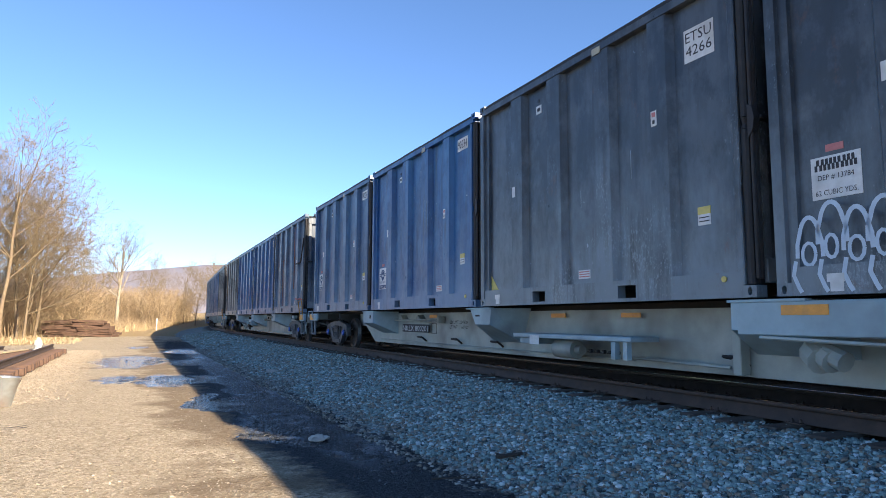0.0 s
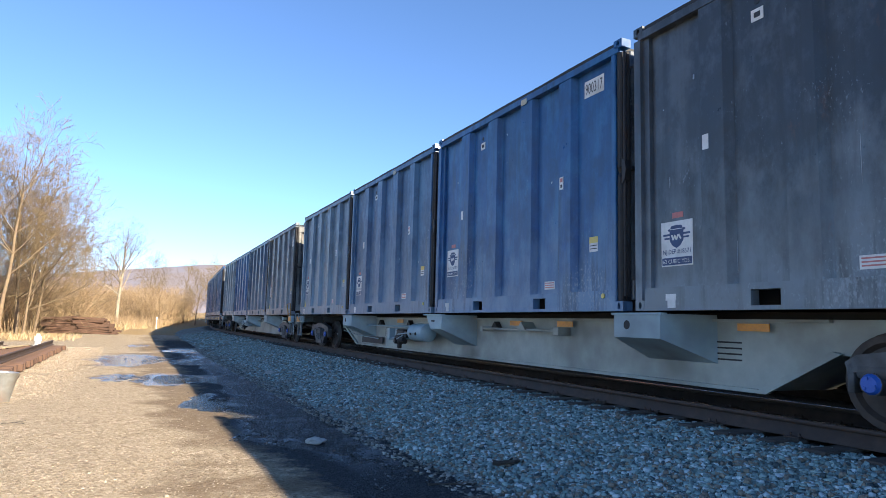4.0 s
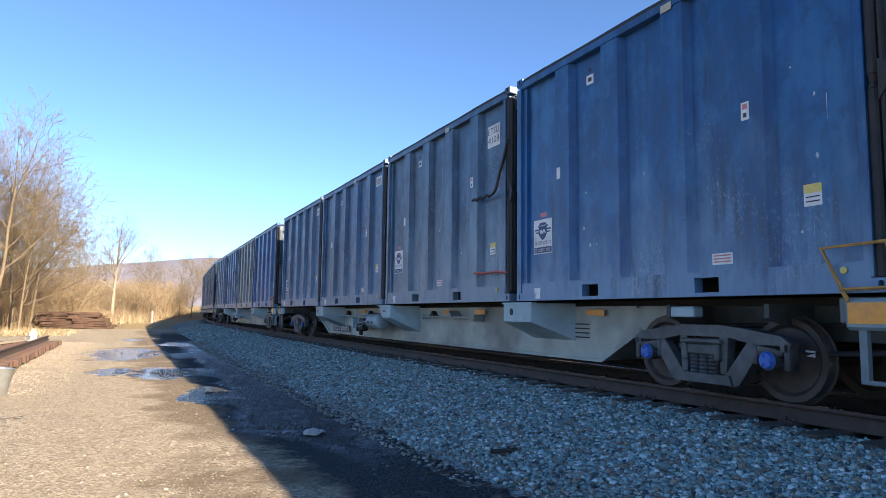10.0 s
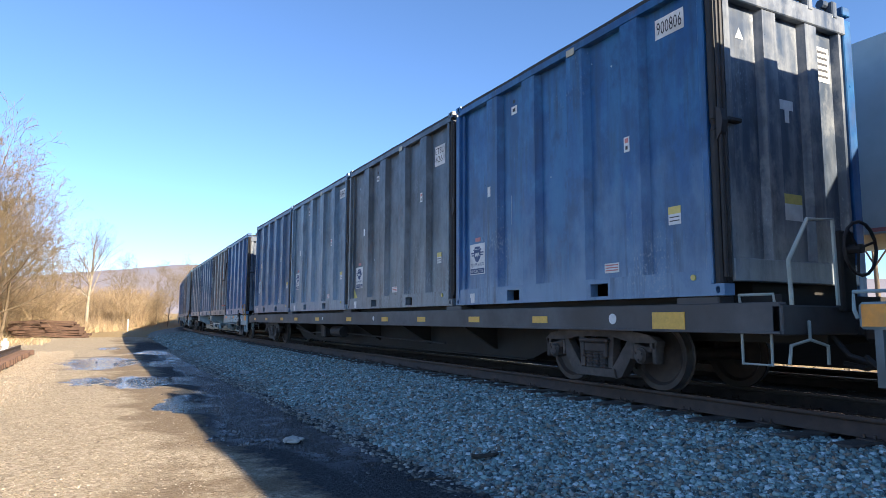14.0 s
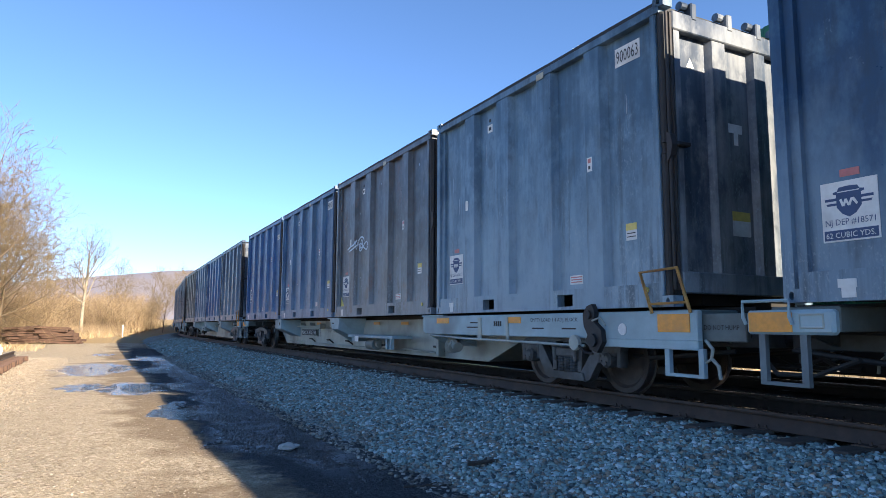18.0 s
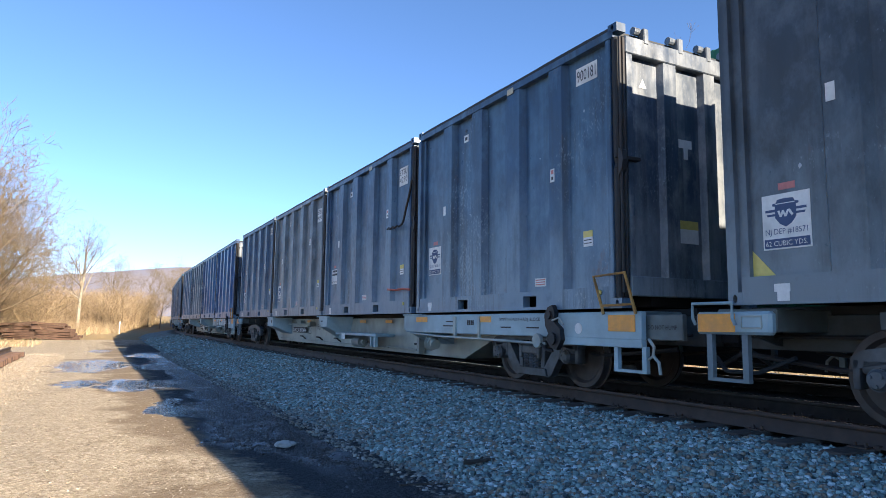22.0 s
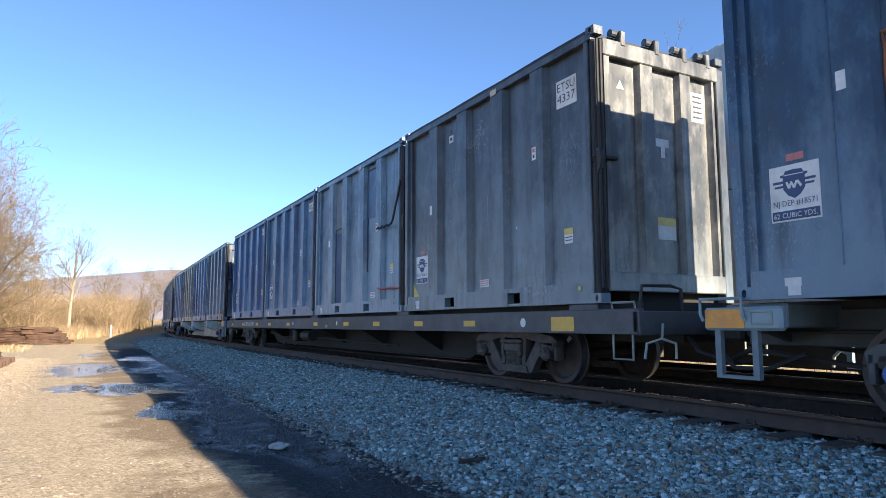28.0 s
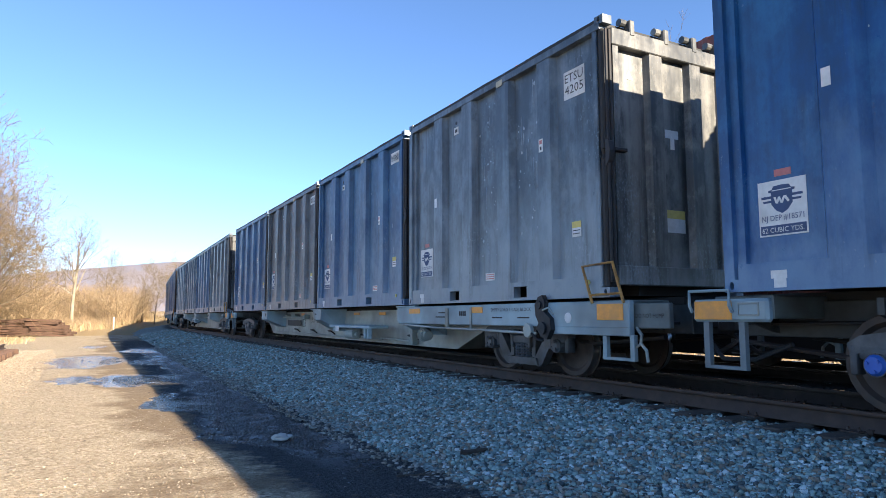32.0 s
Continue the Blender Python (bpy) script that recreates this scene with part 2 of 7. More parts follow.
# underside brown taken to near black, carrying the shade beneath the cars
M_BELLY = plain("belly_brown_shaded", (0.021, 0.018, 0.015), 0.8, 0, 0.3, 2.5, 0.2, (0.013, 0.010, 0.008))
M_TRUCK = plain("cast_steel_grey", (0.088, 0.094, 0.100), 0.55, 0.2, 0.3, 8.0, 0.4, (0.041, 0.035, 0.030), True)
M_TRUCKB = plain("cast_steel_rust", (0.090, 0.074, 0.064), 0.75, 0.1, 0.35, 8.0, 0.4, (0.045, 0.032, 0.026), True)
M_WHEEL = plain("wheel_steel", (0.058, 0.045, 0.037), 0.6, 0.3, 0.35, 5.0, 0.3, (0.034, 0.027, 0.025))
M_TREAD = plain("tread_steel", (0.42, 0.42, 0.42), 0.28, 0.9, 0.1, 10.0, 0.05)
M_CAP = plain("bearing_cap_blue", (0.03, 0.10, 0.42), 0.45, 0, 0.2, 9.0, 0.1)
M_BLACK = plain("black_rubber", (0.018, 0.018, 0.019), 0.7, 0, 0.3, 6.0, 0.2)
M_DARKGEAR = plain("dark_fittings", (0.023, 0.023, 0.025), 0.6, 0.2, 0.35, 8.0, 0.3, (0.031, 0.020, 0.015))
M_ORANGE = plain("reflector_orange", (0.72, 0.30, 0.03), 0.4, 0, 0.12, 20.0, 0.05, (0.55, 0.25, 0.05))
M_YELLOW = plain("reflector_yellow", (0.62, 0.37, 0.045), 0.4, 0, 0.12, 20.0, 0.05)
M_RAILY = plain("handrail_ochre", (0.40, 0.22, 0.05), 0.6, 0, 0.3, 12.0, 0.2, (0.16, 0.07, 0.03))
M_WHITE = plain("label_white", (0.66, 0.67, 0.66), 0.55, 0, 0.1, 14.0, 0.05, (0.5, 0.5, 0.48), True)
M_PINK = plain("label_pink", (0.58, 0.33, 0.33), 0.55, 0, 0.1, 14.0, 0.05)
M_RED = plain("label_red", (0.46, 0.17, 0.16), 0.55, 0, 0.15, 14.0, 0.05)
M_LEMON = plain("label_yellow", (0.60, 0.50, 0.13), 0.5, 0, 0.1, 14.0, 0.05)
M_INK = plain("ink_black", (0.025, 0.025, 0.03), 0.6, 0, 0.1, 8.0, 0.0)
M_INKBLUE = plain("ink_blue", (0.04, 0.07, 0.16), 0.6, 0, 0.1, 8.0, 0.0)
M_PAINTW = plain("lettering_white", (0.62, 0.64, 0.64), 0.6, 0, 0.12, 10.0, 0.0)
M_GRAF = plain("spray_pale_blue", (0.50, 0.58, 0.66), 0.6, 0, 0.1, 10.0, 0.0)
M_GRAFR = plain("spray_red", (0.42, 0.10, 0.06), 0.6, 0, 0.2, 10.0, 0.0)
M_RUSTP = plain("rust_patch", (0.058, 0.058, 0.064), 0.85, 0, 0.35, 3.0, 0.3, (0.10, 0.064, 0.046))
M_RUSTO = plain("rust_orange", (0.24, 0.095, 0.045), 0.85, 0, 0.3, 3.0, 0.3, (0.15, 0.07, 0.045))
M_PRIMER = plain("primer_patch", (0.04, 0.072, 0.155), 0.6, 0, 0.25, 2.0, 0.1, (0.06, 0.078, 0.11))
M_SPLASH = plain("white_splash", (0.38, 0.42, 0.47), 0.7, 0, 0.15, 6.0, 0.2)
M_RAIL = plain("rail_rust", (0.073, 0.048, 0.035), 0.75, 0.1, 0.3, 7.0, 0.3, (0.049, 0.035, 0.029))
M_RAILHEAD = plain("rail_head", (0.55, 0.54, 0.52), 0.22, 1.0, 0.1, 10.0, 0.05)
M_TIE = plain("creosote_timber", (0.062, 0.050, 0.040), 0.9, 0, 0.4, 5.0, 0.6, (0.10, 0.085, 0.068))
M_OLDTIE = plain("old_tie_timber", (0.11, 0.062, 0.04), 0.9, 0, 0.4, 4.0, 0.6, (0.10, 0.06, 0.04))
M_WET = plain("tin_bucket", (0.45, 0.47, 0.47), 0.4, 0.7, 0.15, 8.0, 0.1, (0.3, 0.22, 0.16))
M_CONC = plain("pale_stone", (0.42, 0.40, 0.36), 0.85, 0, 0.2, 9.0, 0.5)
M_WOODY = plain("weathered_board", (0.42, 0.33, 0.20), 0.8, 0, 0.2, 4.0, 0.3)
M_DULL = plain("reflector_dulled", (0.40, 0.37, 0.27), 0.5, 0, 0.15, 14.0, 0.05)
M_POST = plain("white_post", (0.68, 0.67, 0.62), 0.7, 0, 0.1, 6.0, 0.1)


def islands(name, cols, rough=0.85, bmp=0.5, scale=30.0):
    """Loose pieces, each with a colour of its own."""
    m, nt, b = mat(name, rough)
    g = nt.nodes.new("ShaderNodeNewGeometry")
    r = nt.nodes.new("ShaderNodeValToRGB")
    r.color_ramp.interpolation = 'CONSTANT'
    while len(r.color_ramp.elements) < len(cols):
        r.color_ramp.elements.new(1.0)
    for i, c in enumerate(cols):
        r.color_ramp.elements[i].position = i / len(cols)
        r.color_ramp.elements[i].color = (*c, 1)
    nt.links.new(g.outputs["Random Per Island"], r.inputs[0])
    n1 = noise_of(nt, coords(nt, (scale,) * 3), 1.0, 5.0, 0.65)
    nt.links.new(mix(nt, ramp(nt, n1, 0.3, 0.75), r.outputs[0], (0.5, 0.5, 0.5), 'OVERLAY'), b.inputs["Base Color"])
    bump(nt, b, n1, bmp, 0.006)
    return m


M_BALLAST = islands("ballast_stone", [(0.26, 0.345, 0.325), (0.15, 0.205, 0.193), (0.37, 0.465, 0.44), (0.21, 0.28, 0.263), (0.28, 0.235, 0.17), (0.58, 0.64, 0.63), (0.075, 0.096, 0.096), (0.34, 0.435, 0.405), (0.24, 0.312, 0.29), (0.25, 0.21, 0.16)])
M_DUSTSTONE = islands("dusty_stone", [(0.25, 0.255, 0.225), (0.165, 0.16, 0.135), (0.35, 0.35, 0.31), (0.30, 0.25, 0.19), (0.20, 0.195, 0.17), (0.11, 0.105, 0.09), (0.41, 0.39, 0.34)])
M_CLOD = islands("wet_clod", [(0.03, 0.032, 0.035), (0.06, 0.061, 0.063), (0.02, 0.021, 0.023), (0.10, 0.10, 0.098), (0.045, 0.044, 0.043)], 0.10, 0.15)
M_PEBBLE = islands("lane_pebble", [(0.40, 0.32, 0.23), (0.30, 0.235, 0.17), (0.44, 0.36, 0.27), (0.34, 0.265, 0.18), (0.22, 0.17, 0.12), (0.48, 0.41, 0.32)])
M_STEM = islands("dry_stems", [(0.36, 0.255, 0.145), (0.27, 0.19, 0.105), (0.43, 0.32, 0.19), (0.22, 0.15, 0.09), (0.38, 0.27, 0.145)], 0.85, 0.0)
M_GRASS = islands("dry_grass", [(0.42, 0.32, 0.18), (0.36, 0.26, 0.13), (0.48, 0.38, 0.23), (0.30, 0.21, 0.11)], 0.85, 0.0)
M_BARK = plain("bark_tan", (0.19, 0.14, 0.082), 0.9, 0, 0.35, 6.0, 0.6, (0.17, 0.12, 0.08))
M_TWIG = plain("twig_tan", (0.185, 0.135, 0.070), 0.9, 0, 0.3, 3.0, 0.0)
M_PALEBARK = plain("bark_pale", (0.33, 0.28, 0.20), 0.9, 0, 0.3, 3.0, 0.4, (0.20, 0.15, 0.10))
M_TWIGGREY = plain("twig_grey", (0.14, 0.108, 0.075), 0.9, 0, 0.3, 3.0, 0.0)


def ground_material():
    m, nt, b = mat("ground_gravel", 0.9)
    at = nt.nodes.new("ShaderNodeAttribute")
    at.attribute_name = "mud"
    ag = nt.nodes.new("ShaderNodeAttribute")
    ag.attribute_name = "turf"
    v = coords(nt)
    big = noise_of(nt, v, 0.6, 5.0, 0.6)
    mid = noise_of(nt, v, 4.0, 6.0, 0.65)
    vor = node(nt, "ShaderNodeTexVoronoi", Scale=30.0)
    nt.links.new(v, vor.inputs["Vector"])
    vor2 = node(nt, "ShaderNodeTexVoronoi", Scale=80.0)
    nt.links.new(v, vor2.inputs["Vector"])
    sp = nt.nodes.new("ShaderNodeSeparateColor")
    nt.links.new(vor.outputs["Color"], sp.inputs[0])
    sp2 = nt.nodes.new("ShaderNodeSeparateColor")
    nt.links.new(vor2.outputs["Color"], sp2.inputs[0])
    stones = mix(nt, sp.outputs[0], (0.23, 0.172, 0.106), (0.77, 0.65, 0.485))
    sand = mix(nt, sp2.outputs[1], (0.34, 0.263, 0.168), (0.66, 0.545, 0.385))
    stones = mix(nt, ramp(nt, sp.outputs[2], 0.45, 0.55), sand, stones)
    grit = mix(nt, ramp(nt, mid, 0.40, 0.75, (0, 0, 0, 1), (0.6, 0.6, 0.6, 1)), stones, (0.31, 0.24, 0.155))
    c = mix(nt, ramp(nt, big, 0.4, 0.7, (0, 0, 0, 1), (0.4, 0.4, 0.4, 1)), grit, (0.52, 0.42, 0.29))
    ad = nt.nodes.new("ShaderNodeAttribute")
    ad.attribute_name = "damp"
    dn = nt.nodes.new("ShaderNodeMath")
    dn.operation = 'MULTIPLY_ADD'
    nt.links.new(big, dn.inputs[0])
    dn.inputs[1].default_value = 1.1
    nt.links.new(ad.outputs["Fac"], dn.inputs[2])
    c = mix(nt, ramp(nt, dn.outputs[0], 0.85, 1.6, (0, 0, 0, 1), (0.7, 0.7, 0.7, 1)), c, (0.17, 0.118, 0.07))
    mudn = nt.nodes.new("ShaderNodeMath")
    mudn.operation = 'MULTIPLY_ADD'
    nt.links.new(mid, mudn.inputs[0])
    mudn.inputs[1].default_value = 0.8
    nt.links.new(at.outputs["Fac"], mudn.inputs[2])
    mudf = ramp(nt, mudn.outputs[0], 0.66, 0.90)
    mudc = mix(nt, ramp(nt, sp2.outputs[0], 0.2, 0.9), (0.030, 0.032, 0.035), (0.108, 0.112, 0.116))
    c = mix(nt, mudf, c, mudc)
    grass = mix(nt, ramp(nt, mid, 0.3, 0.7), (0.34, 0.235, 0.115), (0.50, 0.37, 0.19))
    tn = nt.nodes.new("ShaderNodeMath")
    tn.operation = 'MULTIPLY_ADD'
    nt.links.new(mid, tn.inputs[0])
    tn.inputs[1].default_value = 0.7
    nt.links.new(ag.outputs["Fac"], tn.inputs[2])
    c = mix(nt, ramp(nt, tn.outputs[0], 0.72, 1.0), c, grass)
    nt.links.new(c, b.inputs["Base Color"])
    aw = nt.nodes.new("ShaderNodeAttribute")
    aw.attribute_name = "wet"
    nt.links.new(ramp(nt, aw.outputs["Fac"], 0.15, 0.75, (0.92, 0.92, 0.92, 1), (0.10, 0.10, 0.10, 1)), b.inputs["Roughness"])
    nt.links.new(ramp(nt, aw.outputs["Fac"], 0.1, 0.5, (0.15, 0.15, 0.15, 1), (0.7, 0.7, 0.7, 1)), b.inputs["Specular IOR Level"])
    h = mix(nt, 0.4, vor.outputs["Distance"], vor2.outputs["Distance"])
    clod = noise_of(nt, v, 11.0, 5.0, 0.6)
    h = mix(nt, ramp(nt, aw.outputs["Fac"], 0.1, 0.45, (0, 0, 0, 1), (0.9, 0.9, 0.9, 1)), h, mix(nt, 0.15, clod, vor2.outputs["Distance"]))
    bp = node(nt, "ShaderNodeBump", Distance=0.06)
    nt.links.new(h, bp.inputs["Height"])
    nt.links.new(ramp(nt, aw.outputs["Fac"], 0.1, 0.6, (1, 1, 1, 1), (0.6, 0.6, 0.6, 1)), bp.inputs["Strength"])
    nt.links.new(bp.outputs[0], b.inputs["Normal"])
    return m


M_GROUND = ground_material()


def water_material():
    m, nt, b = mat("puddle_water", 0.03)
    b.inputs["Base Color"].default_value = (0.02, 0.019, 0.017, 1)
    b.inputs["IOR"].default_value = 1.33
    n = noise_of(nt, coords(nt, (6, 6, 6)), 1.0, 4.0)
    bump(nt, b, n, 0.5, 0.03)
    return m


M_WATER = water_material()


def film_material():
    """Thin water over clods: glossy in places, dull and broken in others."""
    m, nt, b = mat("wet_mud_film", 0.2)
    b.inputs["Base Color"].default_value = (0.014, 0.014, 0.014, 1)
    b.inputs["IOR"].default_value = 1.4
    v = coords(nt)
    patch = noise_of(nt, v, 2.2, 4.0, 0.6)
    nt.links.new(ramp(nt, patch, 0.42, 0.62, (0.22, 0.22, 0.22, 1), (0.05, 0.05, 0.05, 1)), b.inputs["Roughness"])
    n = mix(nt, 0.4, noise_of(nt, v, 9.0, 4.0, 0.6), noise_of(nt, v, 30.0, 3.0, 0.6))
    bump(nt, b, n, 1.0, 0.05)
    return m


M_FILM = film_material()


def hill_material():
    m, nt, b = mat("hazed_wooded_hill", 1.0)
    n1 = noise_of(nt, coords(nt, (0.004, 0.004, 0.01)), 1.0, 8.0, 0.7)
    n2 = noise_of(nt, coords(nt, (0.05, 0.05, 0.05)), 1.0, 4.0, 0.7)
    # bluish-grey woods: the distance haze is mixed into these colours
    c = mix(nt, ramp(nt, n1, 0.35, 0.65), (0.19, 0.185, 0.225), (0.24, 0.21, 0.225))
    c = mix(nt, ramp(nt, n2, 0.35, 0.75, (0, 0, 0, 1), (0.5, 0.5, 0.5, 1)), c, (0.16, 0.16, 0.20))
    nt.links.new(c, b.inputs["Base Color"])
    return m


M_HILL = hill_material()

# ================= mesh helpers =================
class Shape:
    """Collects faces for one mesh."""

    def __init__(self):
        self.v, self.f, self.m, self.mi = [], [], [], 0

    def add(self, verts, faces):
        o = len(self.v)
        self.v += [tuple(p) for p in verts]
        self.f += [tuple(i + o for i in q) for q in faces]
        self.m += [self.mi] * len(faces)
        return self

    def box(self, x0, x1, y0, y1, z0, z1, c=0.0):
        if c <= 0:
            v = [(x, y, z) for x in (x0, x1) for y in (y0, y1) for z in (z0, z1)]
            return self.add(v, [(0, 1, 3, 2), (4, 6, 7, 5), (0, 4, 5, 1), (2, 3, 7, 6), (0, 2, 6, 4), (1, 5, 7, 3)])
        c = min(c, (x1 - x0) / 2.2, (y1 - y0) / 2.2, (z1 - z0) / 2.2)
        v, idx = [], {}
        lim = ((x0, x1), (y0, y1), (z0, z1))
        for i in (0, 1):
            for j in (0, 1):
                for k in (0, 1):
                    for ax in range(3):
                        p = []
                        for a, b in enumerate((i, j, k)):
                            e = lim[a][b]
                            p.append(e if a == ax else e + (c if b == 0 else -c))
                        idx[(i, j, k, ax)] = len(v)
                        v.append(tuple(p))
        f = []
        for ax in range(3):
            o1, o2 = [a for a in range(3) if a != ax]
            for side in (0, 1):
                q = []
                for a, b in ((0, 0), (1, 0), (1, 1), (0, 1)):
                    key = [0, 0, 0]
                    key[ax], key[o1], key[o2] = side, a, b
                    q.append(idx[(*key, ax)])
                f.append(tuple(q))
            for a in (0, 1):
                for b in (0, 1):
                    k0, k1 = [0, 0, 0], [0, 0, 0]
                    k0[ax], k1[ax] = 0, 1
                    k0[o1] = k1[o1] = a
                    k0[o2] = k1[o2] = b
                    f.append((idx[(*k0, o1)], idx[(*k1, o1)], idx[(*k1, o2)], idx[(*k0, o2)]))
        for i in (0, 1):
            for j in (0, 1):
                for k in (0, 1):
                    f.append(tuple(idx[(i, j, k, ax)] for ax in range(3)))
        return self.add(v, f)

    def prism(self, prof, axis, a, b):
        """A profile (2D, in the two other axes in order) swept along an axis from a to b."""
        def put(p, w):
            q = list(p)
            q.insert(axis, w)
            return tuple(q)
        n = len(prof)
        v = [put(p, a) for p in prof] + [put(p, b) for p in prof]
        f = [tuple(range(n)), tuple(range(2 * n - 1, n - 1, -1))]
        f += [(i, (i + 1) % n, n + (i + 1) % n, n + i) for i in range(n)]
        return self.add(v, f)

    def cyl(self, p0, p1, r, n=12, r1=None):
        p0, p1 = Vector(p0), Vector(p1)
        r1 = r if r1 is None else r1
        d = (p1 - p0).normalized()
        a = d.orthogonal().normalized()
        b = d.cross(a)
        ring = [(math.cos(2 * math.pi * i / n), math.sin(2 * math.pi * i / n)) for i in range(n)]
        v = [p0 + (a * c + b * s) * r for c, s in ring] + [p1 + (a * c + b * s) * r1 for c, s in ring]
        f = [tuple(range(n)), tuple(range(2 * n - 1, n - 1, -1))]
        f += [(i, (i + 1) % n, n + (i + 1) % n, n + i) for i in range(n)]
        return self.add(v, f)

    def turned(self, prof, y_axis=True, n=24):
        """A profile of (along, radius) turned about the y axis."""
        v, f = [], []
        k = len(prof)
        for i in range(n):
            a = 2 * math.pi * i / n
            v += [(r * math.cos(a), y, r * math.sin(a)) for y, r in prof]
        for i in range(n):
            j = (i + 1) % n
            f += [(i * k + q, i * k + q + 1, j * k + q + 1, j * k + q) for q in range(k - 1)]
        return self.add(v, f)

    def tube(self, pts, r, n=6, r1=None):
        pts = [Vector(p) for p in pts]
        r1 = r if r1 is None else r1
        v, f = [], []
        up = None
        for i, p in enumerate(pts):
            d = (pts[min(i + 1, len(pts) - 1)] - pts[max(i - 1, 0)]).normalized()
            a = d.orthogonal().normalized() if up is None else (up - d * up.dot(d)).normalized()
            up = a
            b = d.cross(a)
            rr = r + (r1 - r) * i / (len(pts) - 1)
            v += [p + (a * math.cos(2 * math.pi * k / n) + b * math.sin(2 * math.pi * k / n)) * rr for k in range(n)]
        for i in range(len(pts) - 1):
            f += [(i * n + k, i * n + (k + 1) % n, (i + 1) * n + (k + 1) % n, (i + 1) * n + k) for k in range(n)]
        f += [tuple(range(n)), tuple(range(len(v) - 1, len(v) - n - 1, -1))]
        return self.add(v, f)

    def moved(self, m):
        self.v = [tuple(m @ Vector(p)) for p in self.v]
        return self

    def mesh(self, name, mats, smooth=False):
        me = bpy.data.meshes.new(name)
        me.from_pydata(self.v, [], self.f)
        for mt in (mats if isinstance(mats, (list, tuple)) else [mats]):
            me.materials.append(mt)
        me.polygons.foreach_set("material_index", self.m)
        bm = bmesh.new()
        bm.from_mesh(me)
        bmesh.ops.recalc_face_normals(bm, faces=bm.faces)
        bm.to_mesh(me)
        bm.free()
        if smooth:
            me.polygons.foreach_set("use_smooth", [True] * len(me.polygons))
            me.set_sharp_from_angle(angle=radians(40))
        me.update()
        return me


def part(name, shape, material, parent, label="", smooth=False):
    ob = new(name, shape if isinstance(shape, bpy.types.Mesh) else shape.mesh(name, material, smooth))
    ob.parent = parent
    if label:
        ob["label"] = label
    return ob


def thing(name, label, category, group="", at=None):
    ob = new(name)
    ob.empty_display_size = 0.3
    if at is not None:
        ob.matrix_basis = at
    return tagged(ob, label, category, group)


def solid(name, shape, material, label, category, group="", kind="", smooth=False, at=None):
    ob = new(name, shape.mesh(name, material, smooth))
    if at is not None:
        ob.matrix_basis = at
    return tagged(ob, label, category, group, kind)


def raw_mesh(name, verts, faces, material, smooth=False):
    """A large mesh from arrays; all faces have the same number of corners."""
    verts, faces = np.asarray(verts, np.float32), np.asarray(faces, np.int32)
    me = bpy.data.meshes.new(name)
    k = faces.shape[1]
    me.vertices.add(len(verts))
    me.vertices.foreach_set("co", verts.ravel())
    me.loops.add(faces.size)
    me.loops.foreach_set("vertex_index", faces.ravel())
    me.polygons.add(len(faces))
    me.polygons.foreach_set("loop_start", np.arange(0, faces.size, k, dtype=np.int32))
    me.update(calc_edges=True)
    me.validate()
    me.materials.append(material)
    if smooth:
        me.polygons.foreach_set("use_smooth", np.ones(len(faces), bool))
    return me


_texts = {}


def lettering(text, size, width=None, space=1.0):
    """Text as a flat mesh in the x-z plane that reads from the -y side; origin at its lower left."""
    key = (text, size, width, space)
    if key not in _texts:
        cu = bpy.data.curves.new("lettering", 'FONT')
        cu.body, cu.size, cu.resolution_u, cu.extrude, cu.space_line = text, size, 2, 0.0, space
        ob = bpy.data.objects.new("lettering", cu)
        me = bpy.data.meshes.new_from_object(ob)
        bpy.data.objects.remove(ob)
        xs = [v.co.x for v in me.vertices]
        ys = [v.co.y for v in me.vertices]
        w = max(xs) - min(xs)
        k = (width / w) if width else 1.0
        x0, y0 = min(xs), min(ys)
        for v in me.vertices:
            v.co = ((v.co.x - x0) * k, 0.0, v.co.y - y0)
        _texts[key] = me
    return _texts[key]


def text_part(text, size, width, at, material, parent, name="lettering"):
    me = lettering(text, size, width)
    if not me.materials:
        me.materials.append(material)
    ob = new(name, me)
    ob.location = at
    ob.parent = parent
    return ob

# ================= shipping containers =================
CL, CW, CH = 3.03, 1.30, 3.77        # half length, half width, height
RIBS = ((-1.98, -1.50), (-0.87, -0.38), (0.30, 0.80), (1.45, 1.90))
FACE, SKIN = -1.296, -1.195          # outer face of ribs and rails; recessed sheet


def casting(x, y, z, w=0.17, d=0.16, h=0.13):
    """Corner casting with an oval hole through its outer side."""
    s = Shape()
    x0, x1, y0, y1, z0, z1 = x - w / 2, x + w / 2, y, y + d, z, z + h
    n = 8
    hole = [(x + 0.030 * math.cos(2 * math.pi * (i + .5) / n), z + h / 2 + 0.045 * math.sin(2 * math.pi * (i + .5) / n)) for i in range(n)]
    rim = [(x1, z + h / 2), (x1, z1), (x, z1), (x0, z1), (x0, z + h / 2), (x0, z0), (x, z0), (x1, z0)]
    v = [(a, y0, b) for a, b in rim] + [(a, y0, b) for a, b in hole] + [(a, y0 + 0.07, b) for a, b in hole]
    f = [(i, (i + 1) % n, n + (i + 1) % n, n + i) for i in range(n)]
    f += [(n + i, n + (i + 1) % n, 2 * n + (i + 1) % n, 2 * n + i) for i in range(n)] + [tuple(range(2 * n, 3 * n))]
    s.add(v, f)
    s.add([(x0, y0, z0), (x1, y0, z0), (x1, y0, z1), (x0, y0, z1), (x0, y1, z0), (x1, y1, z0), (x1, y1, z1), (x0, y1, z1)],
          [(0, 4, 5, 1), (1, 5, 6, 2), (2, 6, 7, 3), (3, 7, 4, 0), (4, 7, 6, 5)])
    return s


